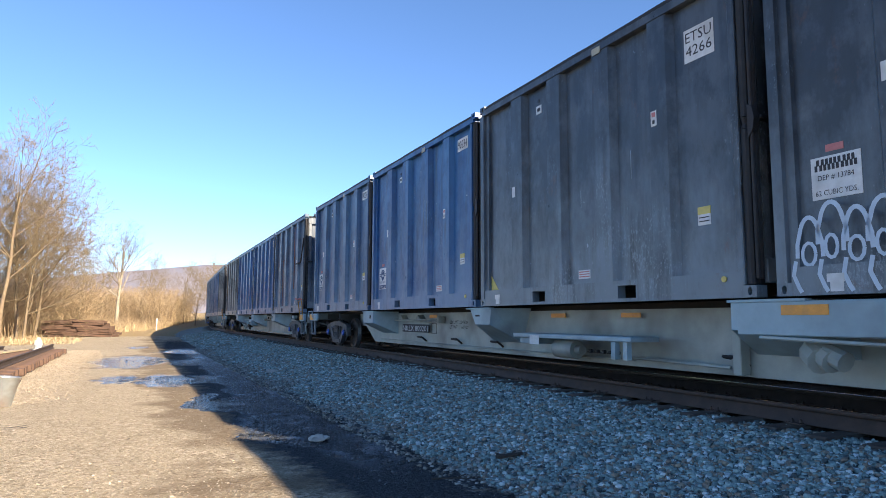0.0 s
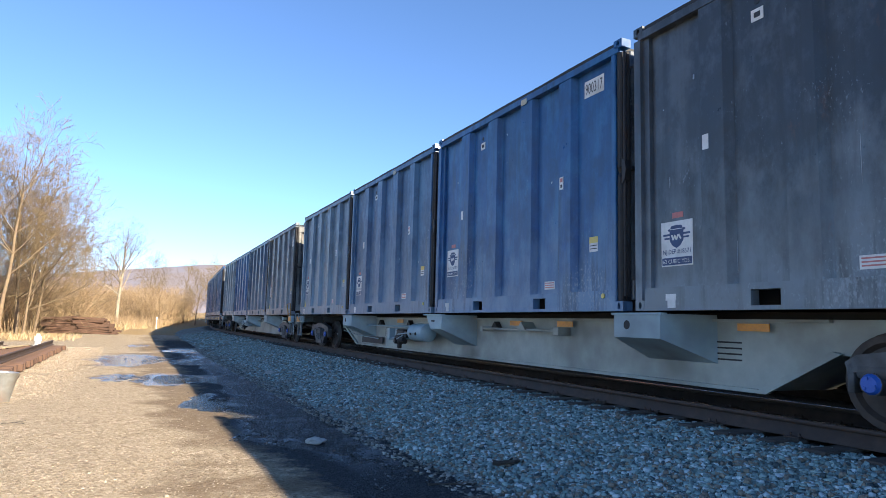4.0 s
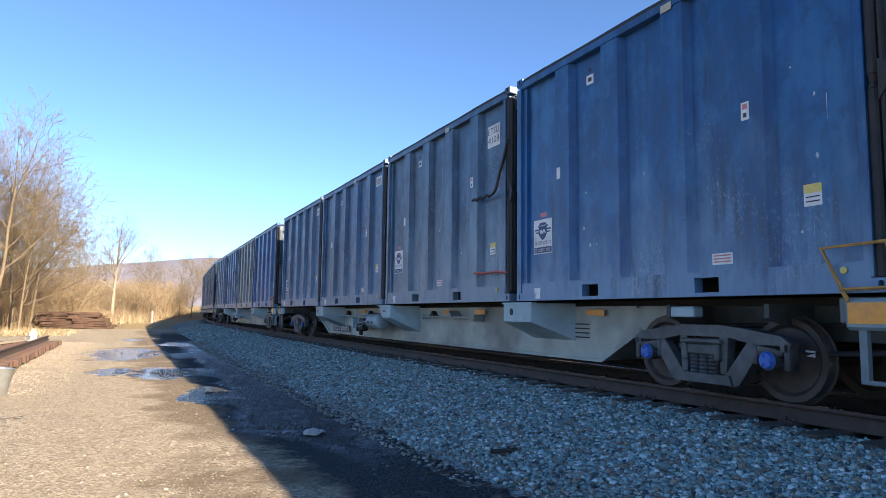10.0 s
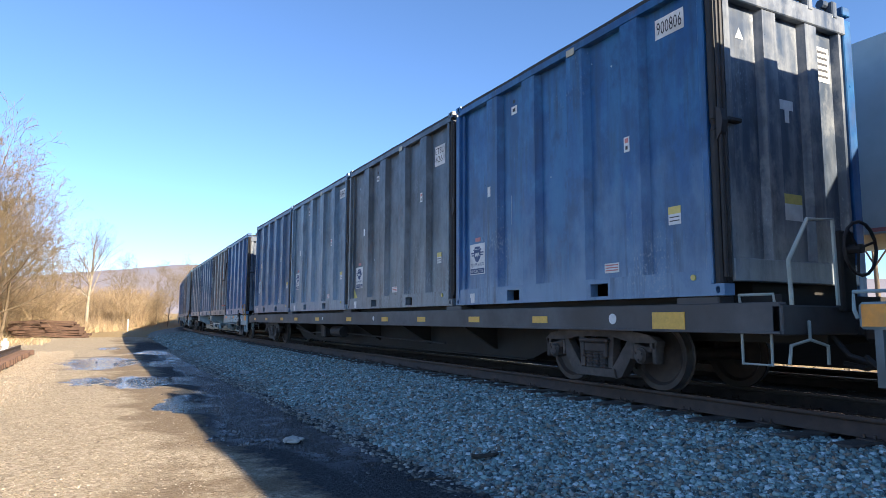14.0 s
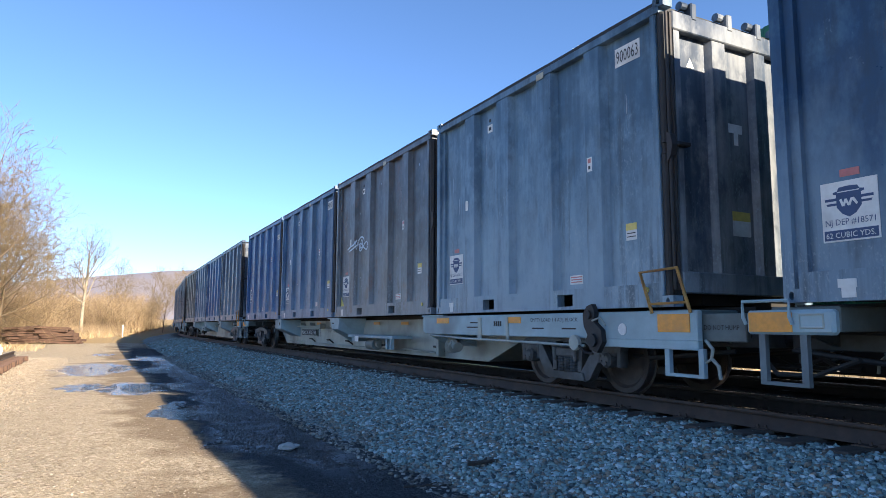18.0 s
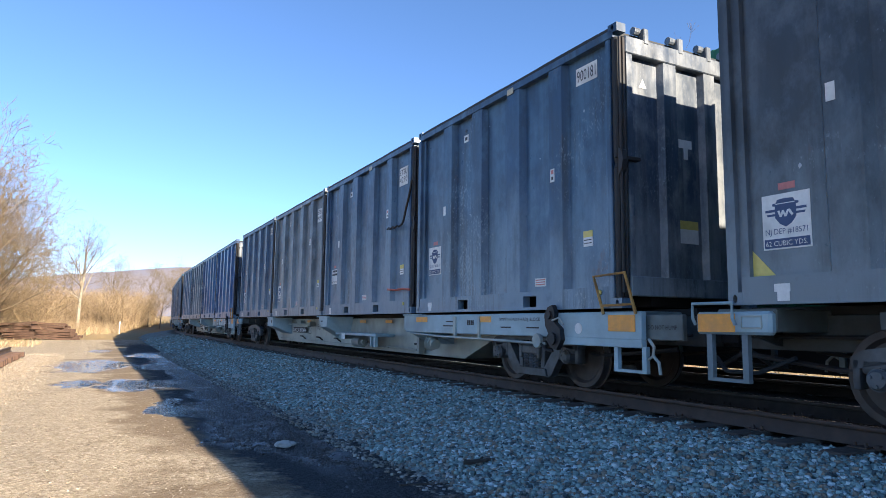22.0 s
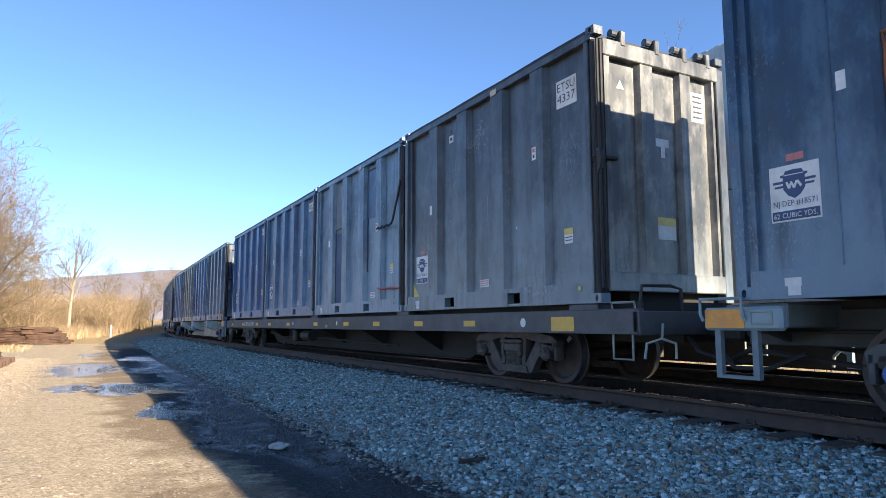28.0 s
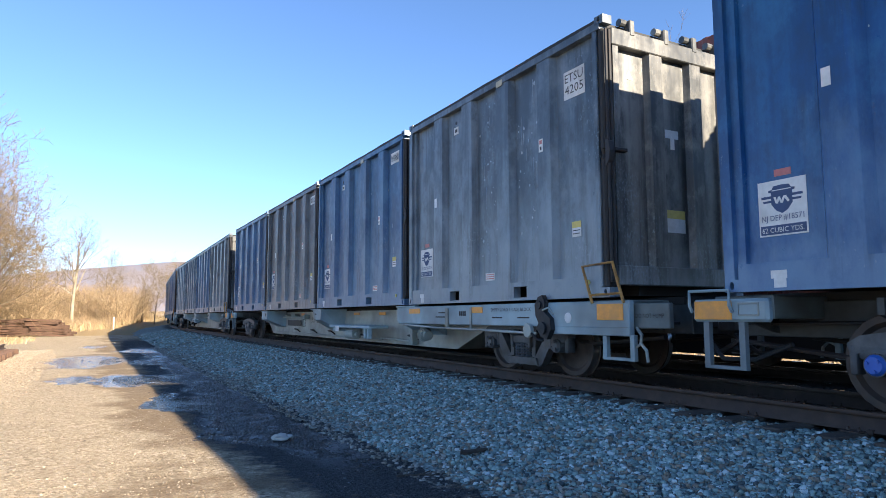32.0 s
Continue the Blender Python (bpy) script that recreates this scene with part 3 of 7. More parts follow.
def hat(x0, x1, z0, z1, y_out, y_in, flank=0.07):
    """Pressed rib: a trapezoid in plan that stands out of the sheet."""
    return Shape().prism([(x0 - 0.01, y_in + 0.01), (x0, y_in), (x0 + flank, y_out), (x1 - flank, y_out), (x1, y_in), (x1 + 0.01, y_in + 0.01)], 2, z0, z1)


def make_container():
    """The pattern container; every painted part keeps its material on the object."""
    paint = PAINTS["blue"]
    c = thing("waste_container", "blue steel waste container", "container", "containers on the train")
    part("body", Shape().box(-2.99, 2.89, SKIN, 1.29, 0.27, 3.70), paint, c)
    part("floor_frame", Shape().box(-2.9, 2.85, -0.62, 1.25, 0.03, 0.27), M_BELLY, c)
    notch = [(-2.86, 0.0), (-1.26, 0.0), (-1.26, 0.215), (-0.90, 0.215), (-0.90, 0.0), (0.84, 0.0), (0.84, 0.215), (1.19, 0.215), (1.19, 0.0), (2.86, 0.0), (2.86, 0.285), (-2.86, 0.285)]
    part("bottom_rail", Shape().prism(notch, 1, FACE - 0.004, -1.17), paint, c)
    for a, b in ((-1.26, -0.90), (0.84, 1.19)):
        part("pocket_strap", Shape().box(a, b, FACE - 0.002, -1.18, 0.0, 0.045), paint, c)
    tr = [(FACE - 0.006, 3.64), (FACE - 0.006, 3.74), (FACE + 0.008, 3.75), (FACE + 0.03, 3.752), (FACE + 0.035, 3.775), (-1.16, 3.775), (-1.16, 3.635), (FACE + 0.008, 3.632)]
    part("top_rail", Shape().prism(tr, 0, -2.95, 2.95), paint, c)
    part("top_rail", Shape().box(-2.95, 2.95, 1.16, 1.30, 3.635, 3.775, 0.01), paint, c)
    s = Shape().box(-2.92, 2.92, -1.16, 1.16, 3.70, 3.752)
    hem = [(-2.84 + 0.568 * i, 3.802 + 0.005 * math.sin(i * 1.7)) for i in range(11)]
    s.prism([(-2.84, 3.752), (2.84, 3.752)] + hem[::-1], 1, FACE + 0.012, -1.16)
    part("lid", s, M_BLACK, c, "black tarpaulin lid")
    part("corner_post", Shape().prism([(-3.03, FACE - 0.002), (-2.91, FACE - 0.002), (-2.90, FACE + 0.045), (-2.80, FACE + 0.05), (-2.79, -1.18), (-3.03, -1.14)], 2, 0.13, 3.64), paint, c)
    part("corner_post", Shape().box(2.87, 3.03, 1.13, 1.30, 0.02, 3.64, 0.012), paint, c)
    part("corner_post", Shape().box(2.79, 2.878, FACE - 0.002, -1.14, 0.13, 3.64, 0.012), paint, c)
    s = Shape().cyl((2.932, -1.232, 0.14), (2.932, -1.232, 1.84), 0.054, 10).cyl((2.932, -1.232, 1.98), (2.932, -1.232, 3.64), 0.054, 10)
    s.cyl((2.932, -1.232, 1.84), (2.925, -1.225, 1.91), 0.054, 10, 0.036).cyl((2.925, -1.225, 1.91), (2.932, -1.232, 1.98), 0.036, 10, 0.054)
    s.box(2.87, 3.0, -1.20, -1.13, 0.14, 3.64)
    part("gate_seal", s, M_BLACK, c)
    for a, b in RIBS:
        part("rib", hat(a, b, 0.28, 3.638, FACE + 0.006, SKIN), paint, c)
    for x in (-2.945, 2.945):
        part("corner_casting", casting(x, -1.302, 0.0), paint, c)
        part("corner_casting", casting(x, -1.302, 3.70, 0.17, 0.16, 0.12), paint, c)
    part("corner_casting", Shape().box(2.86, 3.03, 1.14, 1.302, 3.70, 3.82, 0.01), paint, c)
    # leading end: a ribbed tailgate hung from hinges on the header
    g = part("tailgate", Shape().box(2.89, 2.93, -1.13, 1.13, 0.30, 3.58), paint, c)
    part("header", Shape().box(2.93, 3.04, -1.16, 1.16, 3.42, 3.66, 0.012), paint, g)
    part("sill_beam", Shape().box(2.93, 3.04, -1.13, 1.13, 0.16, 0.42, 0.012), paint, g)
    for y0, y1 in ((-1.13, -0.98), (-0.50, -0.16), (0.30, 0.62), (0.98, 1.13)):
        s = Shape().prism([(2.925, y0), (3.02, y0 + (0.05 if y0 > -1 else 0)), (3.02, y1 - 0.05), (2.925, y1)], 2, 0.42, 3.42)
        part("gate_rib", s, paint, g)
    for y in (-0.78, -0.12, 0.45, 0.95):
        s = Shape().box(2.92, 3.05, y - 0.05, y + 0.05, 3.60, 3.83, 0.015).cyl((2.95, y - 0.16, 3.80), (2.95, y - 0.05, 3.80), 0.055, 10)
        part("hinge", s, paint, g)
    s = Shape().cyl((3.025, -1.255, 0.2), (3.025, -1.255, 3.62), 0.022, 8).cyl((3.02, -1.19, 0.2), (3.02, -1.19, 3.62), 0.026, 8)
    s.prism([(3.0, 1.72), (3.06, 1.80), (3.085, 1.93), (3.06, 2.06), (3.0, 2.10)], 1, -1.29, -1.20)
    s.box(3.0, 3.10, -1.2, -0.98, 1.93, 1.98, 0.01)
    part("lock_bar", s, M_DARKGEAR, g)
    # stickers
    part("label_plate", Shape().prism([(-0.83, 3.02), (-0.69, 3.02), (-0.76, 3.15)], 0, 2.931, 2.935), M_WHITE, g, "small white triangular warning sticker")
    part("label_plate", Shape().box(2.93, 2.935, -0.10, 0.16, 2.28, 2.40).box(2.93, 2.934, 0.0, 0.08, 2.12, 2.28), M_WHITE, g)
    s = Shape().box(2.93, 2.934, -0.12, 0.24, 0.92, 1.12)
    s.mi = 1
    s.box(2.93, 2.935, -0.12, 0.24, 1.12, 1.24)
    part("warning_label", s, [M_WHITE, M_LEMON], g)
    s = Shape()
    s.box(2.93, 2.934, 0.66, 0.94, 2.76, 3.22)
    s.mi = 1
    for k in range(5):
        s.box(2.934, 2.937, 0.70, 0.90, 2.82 + 0.08 * k, 2.85 + 0.08 * k)
    part("label_plate", s, [M_WHITE, M_INK], g)
    s = Shape().box(2.18, 2.37, SKIN - 0.005, SKIN, 0.87, 1.00)
    s.mi = 1
    s.box(2.18, 2.37, SKIN - 0.006, SKIN, 1.00, 1.09)
    s.mi = 2
    s.box(2.20, 2.35, SKIN - 0.008, SKIN - 0.005, 0.955, 0.967).box(2.20, 2.35, SKIN - 0.008, SKIN - 0.005, 0.91, 0.922)
    part("warning_label", s, [M_WHITE, M_LEMON, M_INK], c)
    s = Shape().box(1.02, 1.30, SKIN - 0.005, SKIN, 0.36, 0.49)
    s.mi = 1
    for z in (0.385, 0.42, 0.455):
        s.box(1.04, 1.28, SKIN - 0.008, SKIN - 0.005, z, z + 0.015)
    part("label_plate", s, [M_WHITE, M_RED], c, "pink and white sticker")
    y = FACE + 0.006
    s = Shape().box(1.55, 1.65, y - 0.004, y, 1.90, 2.10)
    s.mi = 1
    s.box(1.57, 1.63, y - 0.007, y - 0.004, 2.02, 2.08)
    s.mi = 2
    s.box(1.58, 1.62, y - 0.007, y - 0.004, 1.93, 1.98)
    part("label_plate", s, [M_WHITE, M_RED, M_INK], c)
    part("label_plate", Shape().box(-1.88, -1.79, y - 0.004, y, 1.88, 2.06), M_WHITE, c)
    s = Shape().box(-1.24, -1.08, SKIN - 0.004, SKIN, 3.20, 3.34)
    s.mi = 1
    s.cyl((-1.16, SKIN - 0.006, 3.42), (-1.16, SKIN, 3.42), 0.035, 8).box(-1.2, -1.12, SKIN - 0.007, SKIN - 0.004, 3.24, 3.30)
    part("label_plate", s, [M_WHITE, M_INK], c)
    part("reflector", Shape().box(0.40, 0.58, FACE - 0.012, FACE - 0.006, 3.60, 3.70), M_DULL, c, "yellowed reflector")
    part("reflector", Shape().cyl((2.62, FACE - 0.02, 0.21), (2.62, FACE - 0.004, 0.21), 0.035, 8), M_LEMON, c)
    s = Shape().box(-2.49, -2.32, FACE - 0.009, FACE - 0.004, 0.12, 0.20).box(-2.46, -2.33, FACE - 0.0085, FACE - 0.004, 0.03, 0.12)
    part("label_plate", s, M_WHITE, c)
    return c


def shield_plate(c, dz=0.0):
    """White board with a shield mark and three lines of writing."""
    p = part("shield_board", Shape().box(-2.56, -2.10, SKIN - 0.006, SKIN, 0.60, 1.12, 0.002), M_WHITE, c, "white board with a shield mark")
    p.location, p.scale = (0.233, 0, -0.098 + dz), (1.13, 1.0, 1.08)
    y = SKIN - 0.009
    half = [(0.0, 0.805), (0.055, 0.835), (0.10, 0.895), (0.10, 0.915), (0.175, 0.915), (0.185, 0.935), (0.10, 0.935), (0.10, 0.955), (0.195, 0.955), (0.195, 0.978), (0.10, 0.978), (0.10, 1.005), (0.125, 1.012), (0.125, 1.03), (0.09, 1.036), (0.075, 1.066), (0.0, 1.072)]
    out = [(-2.33 + a, z) for a, z in half] + [(-2.33 - a, z) for a, z in half[-2:0:-1]]
    mark = part("shield_mark", Shape().prism(out, 1, y, SKIN - 0.006), M_INKBLUE, p)
    zig = [(-2.405, 0.96), (-2.385, 0.90), (-2.365, 0.90), (-2.352, 0.935), (-2.338, 0.90), (-2.318, 0.90), (-2.30, 0.945), (-2.27, 0.90), (-2.255, 0.915), (-2.285, 0.965), (-2.31, 0.965), (-2.33, 0.925), (-2.345, 0.962), (-2.36, 0.962), (-2.374, 0.925), (-2.386, 0.965)]
    part("shield_figure", Shape().prism(zig, 1, y - 0.003, y), M_WHITE, mark)
    part("shield_band", Shape().box(-2.42, -2.24, y - 0.002, y, 1.022, 1.030), M_WHITE, mark)
    text_part("NJ DEP #18571", 0.075, 0.40, (-2.53, y, 0.725), M_INKBLUE, p)
    bar = part("line_bar", Shape().box(-2.545, -2.115, y + 0.001, SKIN - 0.006, 0.615, 0.70), M_INKBLUE, p)
    text_part("62 CUBIC YDS.", 0.068, 0.395, (-2.53, y - 0.002, 0.632), M_WHITE, bar)
    part("label_plate", Shape().box(-2.42, -2.24, SKIN - 0.005, SKIN, 1.15, 1.22), M_RED, c, "small red sticker").location = (-0.05, 0, dz)


def company_plate(c, dx=0.0, dz=0.0, mid_line=""):
    """White board whose lines cannot be kept; the last line can."""
    base = c
    c = part("company_board", Shape().box(-2.58, -2.08, SKIN - 0.006, SKIN, 0.62, 1.04, 0.002), M_WHITE, c, "white board with black lines of writing")
    c.location = (dx, 0, dz)
    p = c
    y = SKIN - 0.009
    s = Shape()
    if mid_line:
        text_part(mid_line, 0.075, 0.36, (-2.51, y, 0.80), M_INK, p)
    for z, w in ((0.955, 0.38), (0.90 if mid_line else 0.865, 0.42)):
        x = -2.33 - w / 2
        k = 0
        while x < -2.33 + w / 2 - 0.02:
            s.box(x, x + 0.028, y, SKIN - 0.006, z, z + 0.06)
            x += 0.042 if k % 5 else 0.05
            k += 1
    tagged(part("writing", s, M_INK, p), kind="stuff")
    text_part("62 CUBIC YDS.", 0.075, 0.42, (-2.54, y, 0.655), M_INK, p)
    part("label_plate", Shape().box(-2.42, -2.24, SKIN - 0.005, SKIN, 1.08, 1.15), M_RED, base, "small red sticker").location = (dx, 0, dz)


def number_plate_top(c, text):
    """Fleet number on a white panel below the top rail; two lines where it is tall."""
    rows = text.split("\n")
    short = len(text) < 5
    h = 0.14 if short else 0.20 + 0.16 * (len(rows) - 1)
    z1 = 3.24 if short else 3.50 if len(rows) == 1 else 3.32
    p = part("number_panel", Shape().box(2.06, 2.52, SKIN - 0.005, SKIN, z1 - h - 0.06, z1, 0.002), M_WHITE, c, "white panel with black figures")
    for i, r in enumerate(rows):
        text_part(r, 0.185 if short or len(rows) > 1 else 0.24, 0.40, (2.09, SKIN - 0.008, z1 - (0.165 if short else 0.215 if len(rows) == 1 else 0.175) - 0.175 * i), M_INK, p)


pattern = make_container()

# paint, number, extras of the four containers of each car, from the leading one back
CARGO = {
    -1: (("blue", "900415"), ("grey", ""), ("bright", "900118"), ("navy", "")),
    0: (("dark", "", "company spray"), ("dark", "ETSU\n4266", "corner"), ("bright", "90234"), ("blue", "900296")),
    1: (("navy", "", "patched torn bare"), ("bright", "900022"), ("bright", "900961"), ("brown", "ETSU\n4213", "ochre")),
    2: (("dark", "ETSU\n4411"), ("bright", "900317"), ("blue", ""), ("pale", "", "corner")),
    3: (("grey", "ETSU\n4340", "corner"), ("navy", "900735"), ("bright", "900614", "drips slanting"), ("pale", "900772")),
    4: (("bright", ""), ("blue", "900380"), ("bright", ""), ("blue", "901457")),
    5: (("bright", ""), ("navy", "ETSU\n4108", "torn"), ("blue", "900691", "drips"), ("blue", "901407")),
    6: (("bright", "900282"), ("grey", "ETSU\n4281"), ("bright", "900534", "drips"), ("blue", "901077")),
    7: (("bright", "900806"), ("dark", "ETSU\n4261", "corner"), ("pale", "900440"), ("blue", "")),
    8: (("bright", ""), ("brown", "NWSX", "rusty torn bare"), ("blue", "900943", "drips"), ("navy", "900807")),
    9: (("pale", "900063"), ("brown", "", "spray corner"), ("blue", "900907"), ("bright", "4233")),
    10: (("navy", "900131"), ("bright", "900719"), ("blue", "4348"), ("dark", "ETSU\n4117", "corner")),
    11: (("navy", "900181"), ("navy", "ETSU\n4290", "company torn"), ("grey", "ETSU\n4343"), ("navy", "900652")),
    12: (("bright", "900586"), ("bright", "900233"), ("navy", "900188"), ("blue", "900755")),
    13: (("blue", ""), ("navy", ""), ("blue", ""), ("navy", "150264", "patched")),
    14: (("dark", "ETSU\n4337", "corner"), ("pale", "", "torn patched bare"), ("blue", "900252"), ("bright", "900734")),
    15: (("navy", "901147"), ("bright", "900357", "stripe"), ("brown", "ETSU\n4177", "splash corner"), ("bright", "900870")),
    16: (("grey", "ETSU\n4205", "drips"), ("blue", "900488"), ("brown", "900912"), ("blue", "")),
    17: (("grey", ""), ("blue", "900140"), ("navy", ""), ("pale", "")),
    18: (("blue", ""), ("bright", ""), ("grey", ""), ("navy", "")),
    19: (("navy", ""), ("blue", ""), ("brown", ""), ("pale", "")),
}
GATE = ("tailgate", "header", "sill_beam", "gate_rib", "hinge")
HIGH = {(0, 3), (5, 0), (5, 1), (9, 3), (10, 1), (11, 0), (13, 3)}
LOOK = {"blue": "mid-blue", "bright": "bright blue", "pale": "faded pale blue", "grey": "blue-grey", "dark": "dark grey", "brown": "brown-grey rusty", "navy": "dark navy"}


def runs(rng, x0, x1, z0, z1, count, y, w=(0.01, 0.045), top=False):
    """Chips, spatters and a few thin runs of spilt paint on the sheet."""
    s = Shape()
    for _ in range(count):
        x, zt = rng.uniform(x0, x1), (z1 - rng.random() * 0.3) if top else rng.uniform(z0 + 0.2, z1)
        ww = rng.uniform(*w)
        if rng.random() < 0.75:
            hh = ww * rng.uniform(0.7, 2.4)
            pts = [(x + ww * rng.uniform(.55, 1.2) * math.cos(a), zt + hh * rng.uniform(.4, 1.2) * math.sin(a)) for a in np.linspace(0, 2 * math.pi, 9)[:-1]]
        else:
            ww *= 0.4
            ln = rng.uniform(0.1, 0.5)
            pts = [(x, zt), (x + ww, zt - 0.01), (x + ww * rng.uniform(.9, 1.3), zt - ln * .5), (x + ww * .8, max(z0, zt - ln)), (x + ww * .3, max(z0, zt - ln * 1.02)), (x + ww * rng.uniform(-.2, .2), zt - ln * .45)]
        s.prism(pts, 1, y, y + 0.004)
    return s


def spill(rng, way, count, width):
    """A ragged splash: many thin runs hung along a line down the sheet."""
    s = Shape()
    for i in range(count):
        w = i / (count - 1) * (len(way) - 1)
        j = min(int(w), len(way) - 2)
        f = w - j
        x = way[j][0] * (1 - f) + way[j + 1][0] * f + rng.gauss(0, width * 0.6)
        z = way[j][1] * (1 - f) + way[j + 1][1] * f + rng.uniform(-.1, .15)
        y = SKIN - 0.005 if not any(a < x < b for a, b in RIBS) else FACE
        ww, ln = rng.uniform(0.004, 0.017) * (1.5 if count > 150 else 1), rng.uniform(0.06, 0.38)
        z0 = max(0.3, z - ln)
        pts = [(x - ww * .6, z + .02), (x + ww * .2, z + rng.uniform(.03, .09)), (x + ww, z), (x + ww * rng.uniform(.6, 1.1), (z + z0) / 2), (x + ww * .5, z0), (x + ww * .1, z0 + .02), (x - ww * rng.uniform(.0, .5), (z + z0) / 2)]
        s.prism(pts, 1, y, y + 0.004)
    return s


def scrawl(s, pts, r, y):
    """One stroke of spray paint as a flat ribbon."""
    n = len(pts)
    v = []
    for i in range(n):
        a, b = pts[max(i - 1, 0)], pts[min(i + 1, n - 1)]
        dx, dz = b[0] - a[0], b[1] - a[1]
        k = math.hypot(dx, dz) or 1
        v += [(pts[i][0] - dz / k * r, y, pts[i][1] + dx / k * r), (pts[i][0] + dz / k * r, y, pts[i][1] - dx / k * r)]
    s.add(v, [(2 * i, 2 * i + 1, 2 * i + 3, 2 * i + 2) for i in range(n - 1)])


def load_container(car, k, spec):
    rng = random.Random(car * 17 + k * 3 + 5)
    paint, number = spec[0], spec[1]
    extra = (spec[2] if len(spec) > 2 else "").split()
    c = copy_thing(pattern, Matrix())
    c.name = "waste_container"
    seed = rng.random()
    for o in c.children_recursive:
        if o.data.materials and o.data.materials[0] == PAINTS["blue"]:
            o.material_slots[0].link = 'OBJECT'
            on_gate = o.name.split(".")[0] in GATE
            o.material_slots[0].material = PAINTS[("gate_blue" if paint in ("blue", "bright", "pale", "navy") else "gate") if on_gate else paint]
        o["seed"] = seed
    if "\n" in number or 0 < len(number) < 5:
        for o in c.children:
            low = [v.co.z for v in o.data.vertices] if o.name.startswith("label_plate") else []
            if low and 0.3 < min(low) < 0.5:
                o.location.x = -1.17
            elif low and 1.85 < min(low) < 1.95 and o.data.vertices[0].co.x > 0:
                o.location.z = 0.33
    if car not in FLATS:
        for o in [o for o in c.children_recursive if o.name.startswith("label_plate") and min(v.co.y for v in o.data.vertices) > 0.6]:
            bpy.data.objects.remove(o)
    state = "weathered"
    if "company" in extra:
        company_plate(c, *((-0.08, 0.31, "DEP # 13784") if car == 0 else (-0.05, 0.26)))
    elif "bare" in extra:
        pass
    elif rng.random() < 0.9 or car >= 8:
        shield_plate(c, 0.21 if (car, k) in HIGH else rng.choice((0.0, 0.21)) if car not in (0, 9, 10, 13, 14, 15) else 0.0)
    if number:
        number_plate_top(c, number)
    if "corner" in extra:
        part("corner_mark", Shape().prism([(-2.79, 0.285), (-2.79, 0.56), (-2.53, 0.285)], 1, SKIN - 0.005, SKIN), M_LEMON, c, "yellow triangle of paint")
    if "stripe" in extra:
        part("painted_stripe", Shape().box(-1.60, -1.49, FACE + 0.001, FACE + 0.006, 0.4, 3.6), M_SPLASH, c, "long pale stripe down a rib")
    if "ochre" in extra:
        part("painted_edge", Shape().box(-2.90, -2.80, FACE + 0.038, FACE + 0.046, 0.3, 3.6), M_RAILY, c, "ochre painted edge")
    if "drips" in extra or "splash" in extra:
        state = "paint-splashed"
        s = runs(rng, 0.86, 1.42, 0.6, 3.6, 34, SKIN - 0.004, (0.006, 0.022))
        s2 = runs(rng, -0.30, 0.22, 0.5, 3.5, 34, SKIN - 0.004, (0.005, 0.02))
        tagged(part("spatter", s, M_SPLASH, c), kind="stuff")
        tagged(part("spatter", s2, M_SPLASH, c), kind="stuff")
        if "splash" in extra:
            tagged(part("paint_splash", spill(rng, ((-0.1, 3.6), (0.42, 3.4), (0.36, 3.0), (0.36, 2.5), (0.30, 1.7), (0.28, 0.8)), 190, 0.13), M_SPLASH, c, "long white splash of paint"), kind="stuff")
        if "splash" in extra:
            for x0, x1, z0, z1, dy in ((-0.36, -0.05, 2.95, 3.60, 0.0), (-0.30, -0.12, 2.2, 3.1, 0.002), (0.30, 0.56, 1.9, 3.55, 0.0), (0.37, 0.49, 0.6, 2.2, 0.002)):
                y = (SKIN if x0 < 0 else FACE) - 0.006 - dy
                left = [(x0 + (x1 - x0) * 0.30 * q / 9 + rng.uniform(-.02, .02), z1 - (z1 - z0) * q / 9) for q in range(10)]
                right = [(x1 - (x1 - x0) * 0.38 * q / 9 + rng.uniform(-.025, .025), z1 - (z1 - z0) * q / 9 * 0.97) for q in range(10)]
                part("paint_run", Shape().prism(left + right[::-1], 1, y, y + 0.005), M_PAINTW, c, "thick run of spilt white paint")
        if "slanting" in extra:
            tagged(part("paint_splash", spill(rng, ((-0.75, 3.6), (-0.62, 2.9), (-0.40, 2.2), (-0.26, 1.5), (-0.08, 1.1), (0.0, 0.45)), 140, 0.08), M_SPLASH, c, "slanting white splash of spilt paint"), kind="stuff")
    else:
        tagged(part("spatter", runs(rng, -2.6, 2.6, 0.4, 3.4, rng.randint(8, 18), SKIN - 0.003, (0.006, 0.02)), M_SPLASH, c), kind="stuff")
    if "patched" in extra or "rusty" in extra:
        state = "patched and rusted"
        if "rusty" in extra:
            sheets = ((-1.48, -0.90, 2.45, 3.30, M_RUSTO), (-2.77, -2.58, 0.58, 1.06, M_RUSTO), (0.32, 0.80, 0.6, 1.3, M_RUSTP))
        elif car == 14:
            sheets = ((-1.48, -0.90, 0.31, 2.20, M_PRIMER), (-1.48, -0.90, 2.22, 3.50, PAINTS["grey"]), (0.84, 1.42, 2.3, 3.55, PAINTS["blue"]))
        else:
            sheets = ((-1.48, -0.90, 0.31, 1.10, M_PRIMER), (-1.48, -0.90, 1.12, 2.30, PAINTS["brown"]), (-1.48, -0.90, 2.33, 3.55, PAINTS["navy"]), (0.84, 1.42, 2.3, 3.55, M_PRIMER))
        for a, b, z0, z1, pm in sheets:
            part("welded_patch", Shape().box(a, b, SKIN - 0.012, SKIN, z0, z1, 0.004), pm, c, "rusty sheet patch" if pm in (M_RUSTO, M_RUSTP) else "welded sheet patch")["seed"] = rng.random()
